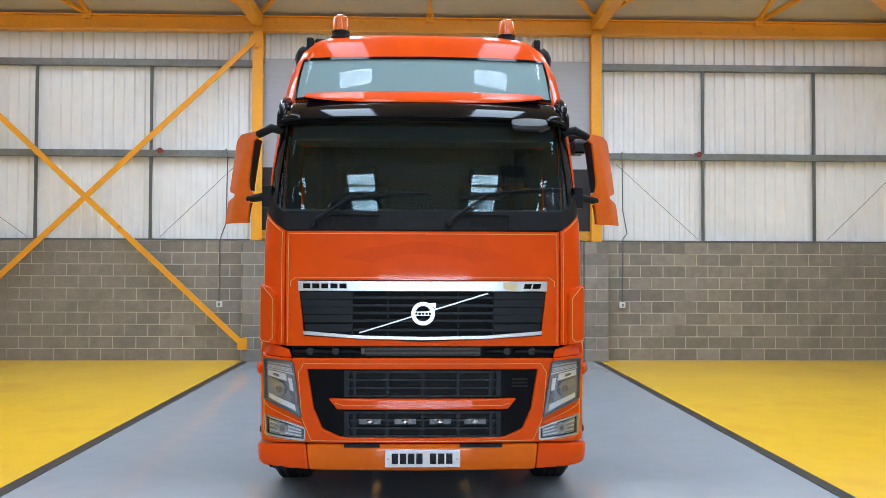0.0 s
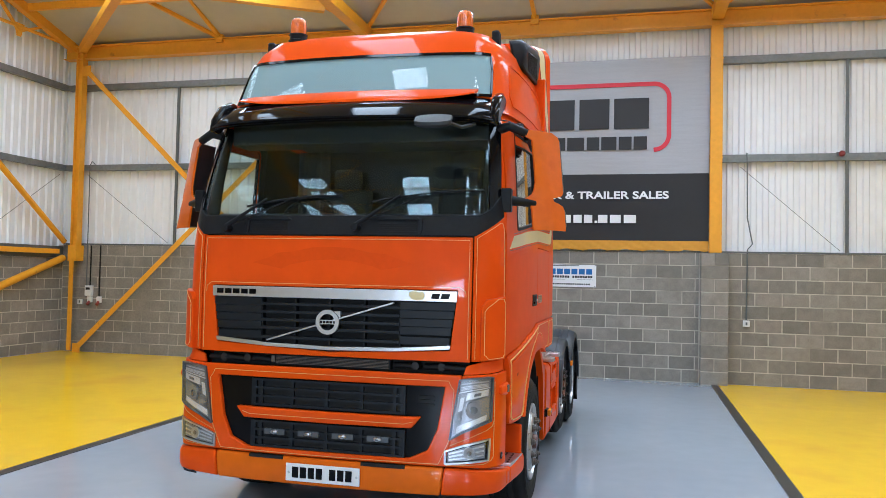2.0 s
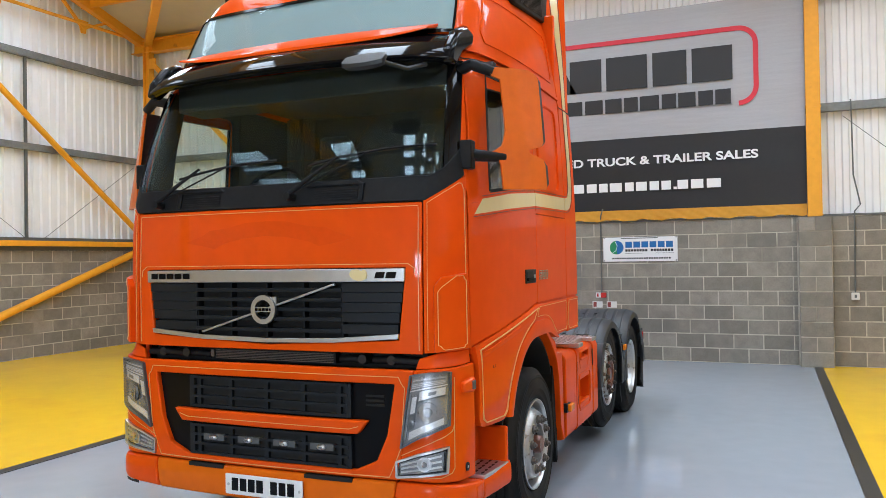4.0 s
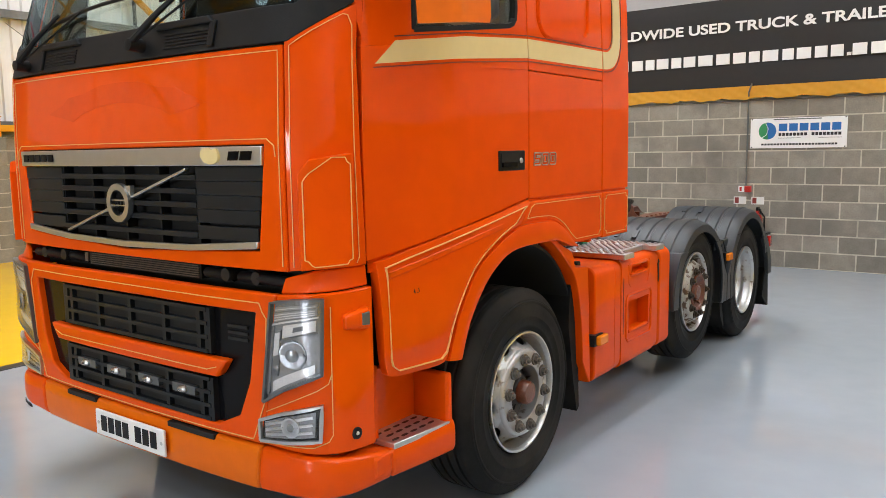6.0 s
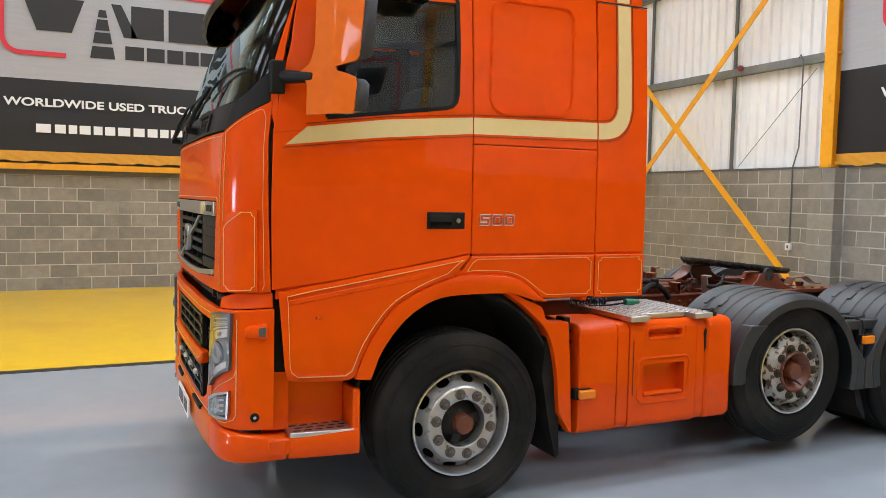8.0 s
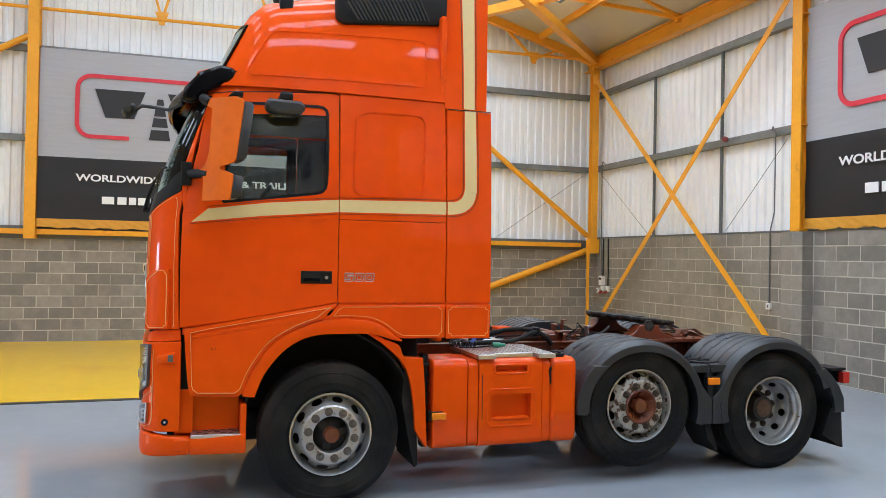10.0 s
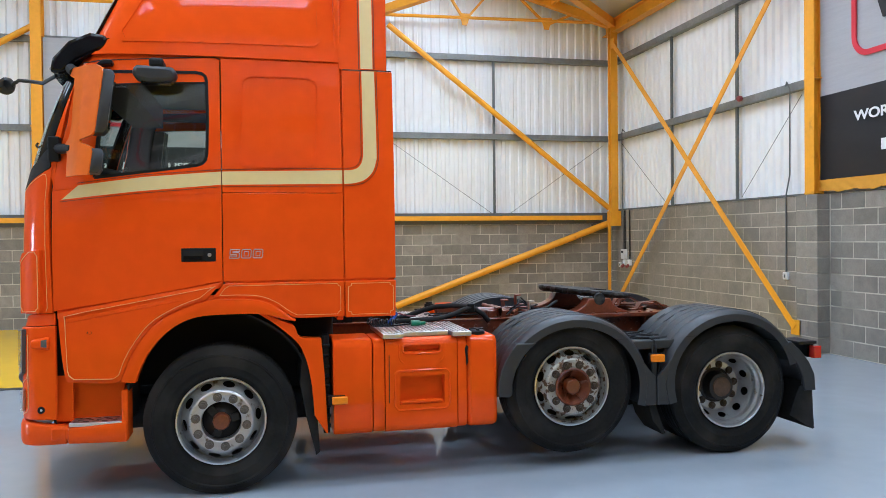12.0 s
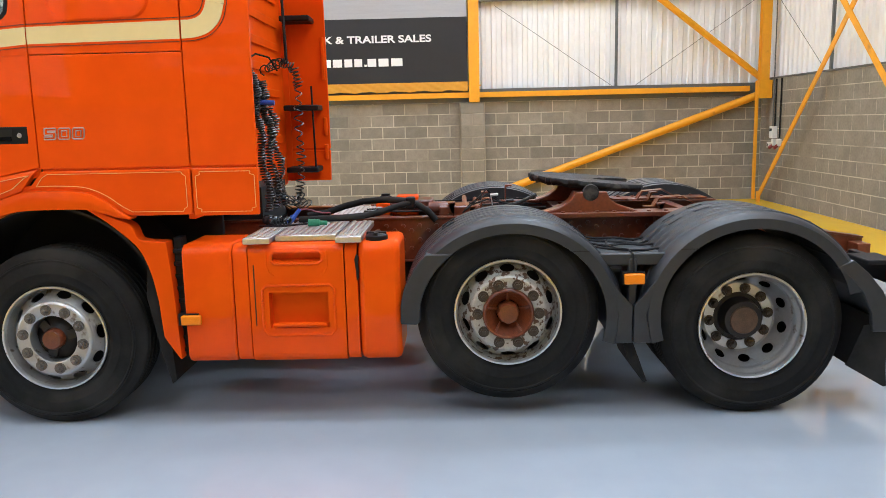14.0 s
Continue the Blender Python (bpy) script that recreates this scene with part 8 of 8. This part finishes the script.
    x, kinds = 1.15, (1.35, 1.0, 0.8, 1.05, 0.85, 1.0, 1.2, 1.1, 1.0, 0.85, 1.2, 0.85, 1.05, 0.9, 0.9, 0.3, 1.0, 1.15, 1.3)
    for i, k in enumerate(kinds):
        wd = k * (width - 1.18 - 1.15) / sum(kinds)
        shape("address_bar", [(x, 0.485), (x + wd * 0.78, 0.485), (x + wd * 0.78, 0.525 if i == 15 else 0.63), (x, 0.525 if i == 15 else 0.63)], WHITE)
        x += wd
    m = Matrix((u, up, n)).transposed().to_4x4()
    lettered("WORLDWIDE USED TRUCK & TRAILER SALES", th, Matrix.Translation(P(0.67, D, zb + 0.925)) @ m, 0.185, WHITE, "white slogan lettering", width - 0.67 - 0.68, 0.005, "slogan")
    return th


banner("banner_north", (-3.065, YB - 0.02, 2.32), (1, 0, 0), (0, -1, 0), 6.30, "large silver and black printed banner with gold hem")
banner("banner_west", (XL + 0.17, 3.42, 2.22), (0, 1, 0), (1, 0, 0), 6.30, "large silver and black printed banner between yellow columns")
banner("banner_east", (XR - 0.17, 9.72, 2.22), (0, -1, 0), (-1, 0, 0), 6.30, "large silver and black printed banner on the far side wall")

# white trade sign on the block wall
sign = thing("wall_sign", (0.755, YB, 1.63), "white rectangular trade sign with blue and green emblem", "sign")
W = YB - 0.012
part("board", boxed(0.15, 1.36, W, YB + 0.002, 1.635, 2.04), WHITE, sign, bevel=0.003)
for a0, a1, m in ((95, 275, GREEN), (-85, 95, BLUE)):
    bm = bmesh.new()
    ctr = bm.verts.new((0.375, W - 0.003, 1.87))
    ring = [bm.verts.new((0.375 + 0.115 * math.cos(radians(a)), W - 0.003, 1.87 + 0.115 * math.sin(radians(a)))) for a in np.linspace(a0, a1, 17)]
    for p, q in zip(ring, ring[1:]):
        bm.faces.new((ctr, p, q))
    part("emblem_half", bm, m, sign)
part("emblem_arc", tubed([(0.35, W - 0.004, 1.975), (0.385, W - 0.004, 1.90), (0.365, W - 0.004, 1.82), (0.30, W - 0.004, 1.775)], 0.014, 8, flat=0.3), WHITE, sign)
for i in range(6):
    part("name_bar", boxed(0.52 + i * 0.132, 0.52 + i * 0.132 + 0.108, W - 0.003, W, 1.865, 1.965), BLUE, sign)
for i in range(17):
    if i != 8:
        part("text_bar", boxed(0.52 + i * 0.046, 0.52 + i * 0.046 + 0.036, W - 0.003, W, 1.80, 1.84), BAN_INK, sign)
part("text_bar", boxed(0.52, 0.80, W - 0.003, W, 1.768, 1.773), BAN_INK, sign)
part("text_bar", boxed(1.02, 1.30, W - 0.003, W, 1.768, 1.773), BAN_INK, sign)
for i in range(24):
    part("text_bar", boxed(0.30 + i * 0.04, 0.30 + i * 0.04 + 0.03, W - 0.003, W, 1.675, 1.70), BAN_INK, sign)
part("text_bar", boxed(0.45, 1.05, W - 0.003, W, 2.015, 2.03), GREY_STEEL, sign)
for x in (0.17, 1.34):
    for z in (1.65, 2.03):
        part("sign_screw", lathed([(0, -0.004), (0.008, -0.003), (0.009, 0.0)], (x, W, z), "y", 10), BLACK, sign)

sign.location.x -= 0.055

# fire point
cp = thing("fire_call_point", (0.05, YB, 1.04), "small red call point with white label on the wall", "call point")
part("call_box", boxed(0.045, 0.135, YB - 0.05, YB, 1.03, 1.115), RED_PAINT, cp, bevel=0.006)
part("call_label", boxed(-0.045, 0.04, YB - 0.006, YB, 1.03, 1.115), WHITE, cp)
part("label_mark", boxed(-0.03, 0.0, YB - 0.008, YB - 0.005, 1.045, 1.10), RED_PAINT, cp)
for x in (-0.02, 0.22):
    fs = thing("fire_notice", (x, YB, 0.9), "small white and red fire notice on the block wall", "notice", "fire notices")
    part("notice_board", boxed(x - 0.085, x + 0.085, YB - 0.006, YB, 0.86, 0.965), WHITE_PLASTIC, fs)
    part("notice_mark", boxed(x - 0.07, x - 0.015, YB - 0.008, YB - 0.005, 0.872, 0.953), RED_DULL, fs)
ex = thing("fire_extinguisher", (0.25, YB - 0.1, 0.35), "red fire extinguisher hung on the block wall", "fire extinguisher")
part("cylinder", lathed([(0.0, 0.0), (0.058, 0.0), (0.066, 0.02), (0.066, 0.34), (0.05, 0.40), (0.025, 0.42), (0.025, 0.46), (0.0, 0.46)], (0.25, YB - 0.1, 0.32), "z", 20), RED_PAINT, ex)
part("valve", boxed(0.235, 0.265, YB - 0.14, YB - 0.05, 0.78, 0.83), BLACK, ex, bevel=0.006)
part("hose", tubed([(0.27, YB - 0.12, 0.80), (0.35, YB - 0.13, 0.70), (0.345, YB - 0.12, 0.45)], 0.012, 8), BLACK, ex)
part("wall_hook", boxed(0.23, 0.27, YB - 0.05, YB, 0.70, 0.80), BLACK, ex)
part("label", lathed([(0.0665, 0.0), (0.0675, 0.0), (0.0675, 0.14), (0.0665, 0.14)], (0.25, YB - 0.1, 0.46), "z", 12, 230, 310, close=True), WHITE, ex)


def conduit(pts, label, r=0.011, mat=GREY_STEEL):
    return single("conduit", tubed(pts, r, 8), mat, label, "conduit", "wall conduits")


conduit([(0.06, YB - 0.02, 1.11), (0.06, YB - 0.02, 2.33), (0.07, YB - 0.075, 2.40), (0.11, YB - 0.075, 2.52)], "grey steel conduit rising over the banner hem")
conduit([(-3.86, YB - 0.02, 1.12), (-3.86, YB - 0.02, 2.3), (-3.74, YB - 0.04, 2.62), (-3.72, YB - 0.05, 3.92), (-3.74, YB - 0.09, 4.03), (-3.80, YB - 0.06, 3.98)], "grey conduit with a hooked head beside the column")
conduit([(3.87, YB - 0.02, 1.12), (3.88, YB - 0.02, 2.35), (3.96, YB - 0.03, 2.45), (3.87, YB - 0.05, 2.9), (3.86, YB - 0.05, 3.92), (3.85, YB - 0.09, 4.03)], "grey conduit with a hooked head beside the column")
for x, z1 in ((-9.33, 2.28), (-9.10, 2.28)):
    conduit([(x, YB - 0.02, 1.2), (x, YB - 0.02, z1)], "dark conduit dropping down the block wall", 0.014, BLACK)
conduit([(-9.42, YB - 0.02, 1.18), (-9.43, YB - 0.03, 4.0), (-9.36, YB - 0.05, 4.08), (-9.30, YB - 0.02, 4.02)], "grey conduit with a hooked head in the corner")
for x, z in ((-3.86, 1.07), (3.87, 1.07), (-9.56, 1.07)):
    sw = thing("wall_switch", (x, YB, z), "small white switch box on the block wall", "switch", "wall switches")
    part("box", boxed(x - 0.055, x + 0.055, YB - 0.045, YB, z - 0.055, z + 0.055), WHITE_PLASTIC, sw, bevel=0.008)
    part("rocker", boxed(x - 0.015, x + 0.015, YB - 0.052, YB - 0.044, z - 0.025, z + 0.025), GREY_STEEL, sw)
db = thing("distribution_box", (-9.33, YB, 1.2), "white distribution box on the block wall", "distribution box")
part("box", boxed(-9.41, -9.25, YB - 0.09, YB, 1.20, 1.42), WHITE_PLASTIC, db, bevel=0.01)
part("window", boxed(-9.38, -9.28, YB - 0.095, YB - 0.089, 1.33, 1.38), SLAT, db)
for x in (-9.31, -9.08):
    so = thing("industrial_socket", (x, YB, 1.05), "red and white industrial socket on the block wall", "socket", "industrial sockets")
    part("shell", boxed(x - 0.05, x + 0.05, YB - 0.07, YB, 1.06, 1.19), WHITE_PLASTIC, so, bevel=0.012)
    part("socket", tubed([(x, YB - 0.05, 1.08), (x, YB - 0.12, 1.02)], [0.030, 0.033], 14), RED_DULL, so)
for x in (-5.0, 5.37):
    sd = thing("alarm_sounder", (x, YB - 0.03, 4.0), "round red alarm sounder fixed to the grey rail", "sounder", "alarm sounders")
    part("body", lathed([(0.0, -0.08), (0.03, -0.085), (0.045, -0.07), (0.052, -0.05), (0.048, -0.045), (0.048, -0.02), (0.035, 0.0)], (x, YB - 0.005, 4.0), "y", 18), RED_DULL, sd)
    part("bracket", boxed(x - 0.08, x + 0.02, YB - 0.02, YB, 3.97, 4.03), GREY_STEEL, sd)

# ---- blockwork, block by block ----
def unit_block(name, w, h, d, mat):
    bm = boxed(0, w, 0, d, 0, h)
    bmesh.ops.bevel(bm, geom=list(bm.edges), offset=0.003, segments=1, affect="EDGES")
    mesh = bpy.data.meshes.new(name)
    bm.to_mesh(mesh)
    bm.free()
    mesh.materials.append(mat)
    return mesh


LONG, JOINT = 0.44, 0.016
COURSE = TOP_BACK / 10
FULL = unit_block("block", LONG - JOINT, COURSE - JOINT, 0.09, BLOCK)
HALF = unit_block("half_block", LONG / 2 - JOINT, COURSE - JOINT, 0.09, BLOCK)


def blockwork(owner, spans, courses, place, turn, near):
    """Blocks in running bond along u; those within `near` are objects, the rest one mesh."""
    rest = bmesh.new()
    for k in range(courses):
        for u0, u1 in spans:
            u = u0 - (LONG / 2 if k % 2 else 0)
            while u < u1 - 0.03:
                a, b = max(u, u0), min(u + LONG, u1)
                w = b - a
                z = k * COURSE + JOINT / 2
                if w > 0.05:
                    shape = FULL if abs(w - LONG) < 0.02 else (HALF if abs(w - LONG / 2) < 0.02 else None)
                    if near[0] <= a <= near[1] and shape:
                        ob = new("block", shape)
                        ob.parent = owner
                        ob.location = Vector(place(a + JOINT / 2, 0.0, z)) - WHERE[owner]
                        ob.rotation_euler = (0, 0, turn)
                    else:
                        p, q = Vector(place(a + JOINT / 2, 0.0, z)), Vector(place(b - JOINT / 2, 0.09, z + COURSE - JOINT))
                        box(rest, *sorted((p.x, q.x)), *sorted((p.y, q.y)), p.z, q.z)
                u += LONG
    if rest.verts:
        part("block_rest", rest, BLOCK_REST, owner, smooth=False, kind="stuff")
    else:
        rest.free()


# north wall: mortar core, pilasters, blocks
PILASTERS = (-3.16, 3.33)
bm = boxed(XL - 0.2, XR + 0.2, YB + 0.0025, YB + 0.24, 0, TOP_BACK - 0.004)
wall_n = single("wall_north", bm, MORTAR, kind="structure", smooth=False)
blockwork(wall_n, [(XL, PILASTERS[0] - 0.24), (PILASTERS[0] + 0.24, PILASTERS[1] - 0.24), (PILASTERS[1] + 0.24, XR)], 10,
          lambda u, d, z: (u, YB + d, z), 0.0, (-5.0, 6.8))
for x in PILASTERS:
    bm = boxed(x - 0.215, x + 0.215, YB - 0.2, YB + 0.02, 0, TOP_BACK - 0.01)
    pil = single("pilaster", bm, MORTAR, kind="structure", smooth=False)
    for k in range(10):
        cuts = [(-0.225, 0.225)] if k % 2 == 0 else [(-0.225, -0.005), (0.005, 0.225)]
        for a, b in cuts:
            bm = boxed(x + a, x + b, YB - 0.205, YB + 0.0, k * COURSE + JOINT / 2, (k + 1) * COURSE - JOINT / 2)
            bmesh.ops.bevel(bm, geom=list(bm.edges), offset=0.003, segments=1, affect="EDGES")
            part("block", bm, BLOCK, pil, smooth=False)
# west wall
COURSE = TOP_SIDE / 9
FULL = unit_block("block", LONG - JOINT, COURSE - JOINT, 0.09, BLOCK)
HALF = unit_block("half_block", LONG / 2 - JOINT, COURSE - JOINT, 0.09, BLOCK)
bm = boxed(XL - 0.24, XL - 0.0025, YF, YB, 0, TOP_SIDE - 0.004)
wall_w = single("wall_west", bm, MORTAR, kind="structure", smooth=False)
blockwork(wall_w, [(YF, 9.56), (10.04, YB)], 9, lambda u, d, z: (XL - d, u, z), radians(90), (2.0, 15.4))
bm = boxed(XL - 0.02, XL + 0.2, 9.59, 10.01, 0, TOP_SIDE - 0.01)
pil = single("pilaster_west", bm, MORTAR, kind="structure", smooth=False)
for k in range(9):
    for a, b in ([(9.575, 10.025)] if k % 2 == 0 else [(9.575, 9.795), (9.805, 10.025)]):
        bm = boxed(XL, XL + 0.205, a, b, k * COURSE + JOINT / 2, (k + 1) * COURSE - JOINT / 2)
        bmesh.ops.bevel(bm, geom=list(bm.edges), offset=0.003, segments=1, affect="EDGES")
        part("block", bm, BLOCK, pil, smooth=False)
# east wall, never looked at straight on
bm = boxed(XR, XR + 0.24, YF, YB, 0, TOP_SIDE - 0.004)
wall_e = single("wall_east", bm, MORTAR, kind="structure", smooth=False)
blockwork(wall_e, [(YF, YB)], 9, lambda u, d, z: (XR + 0.09 - d - 0.1, u, z), 0.0, (100, 101))
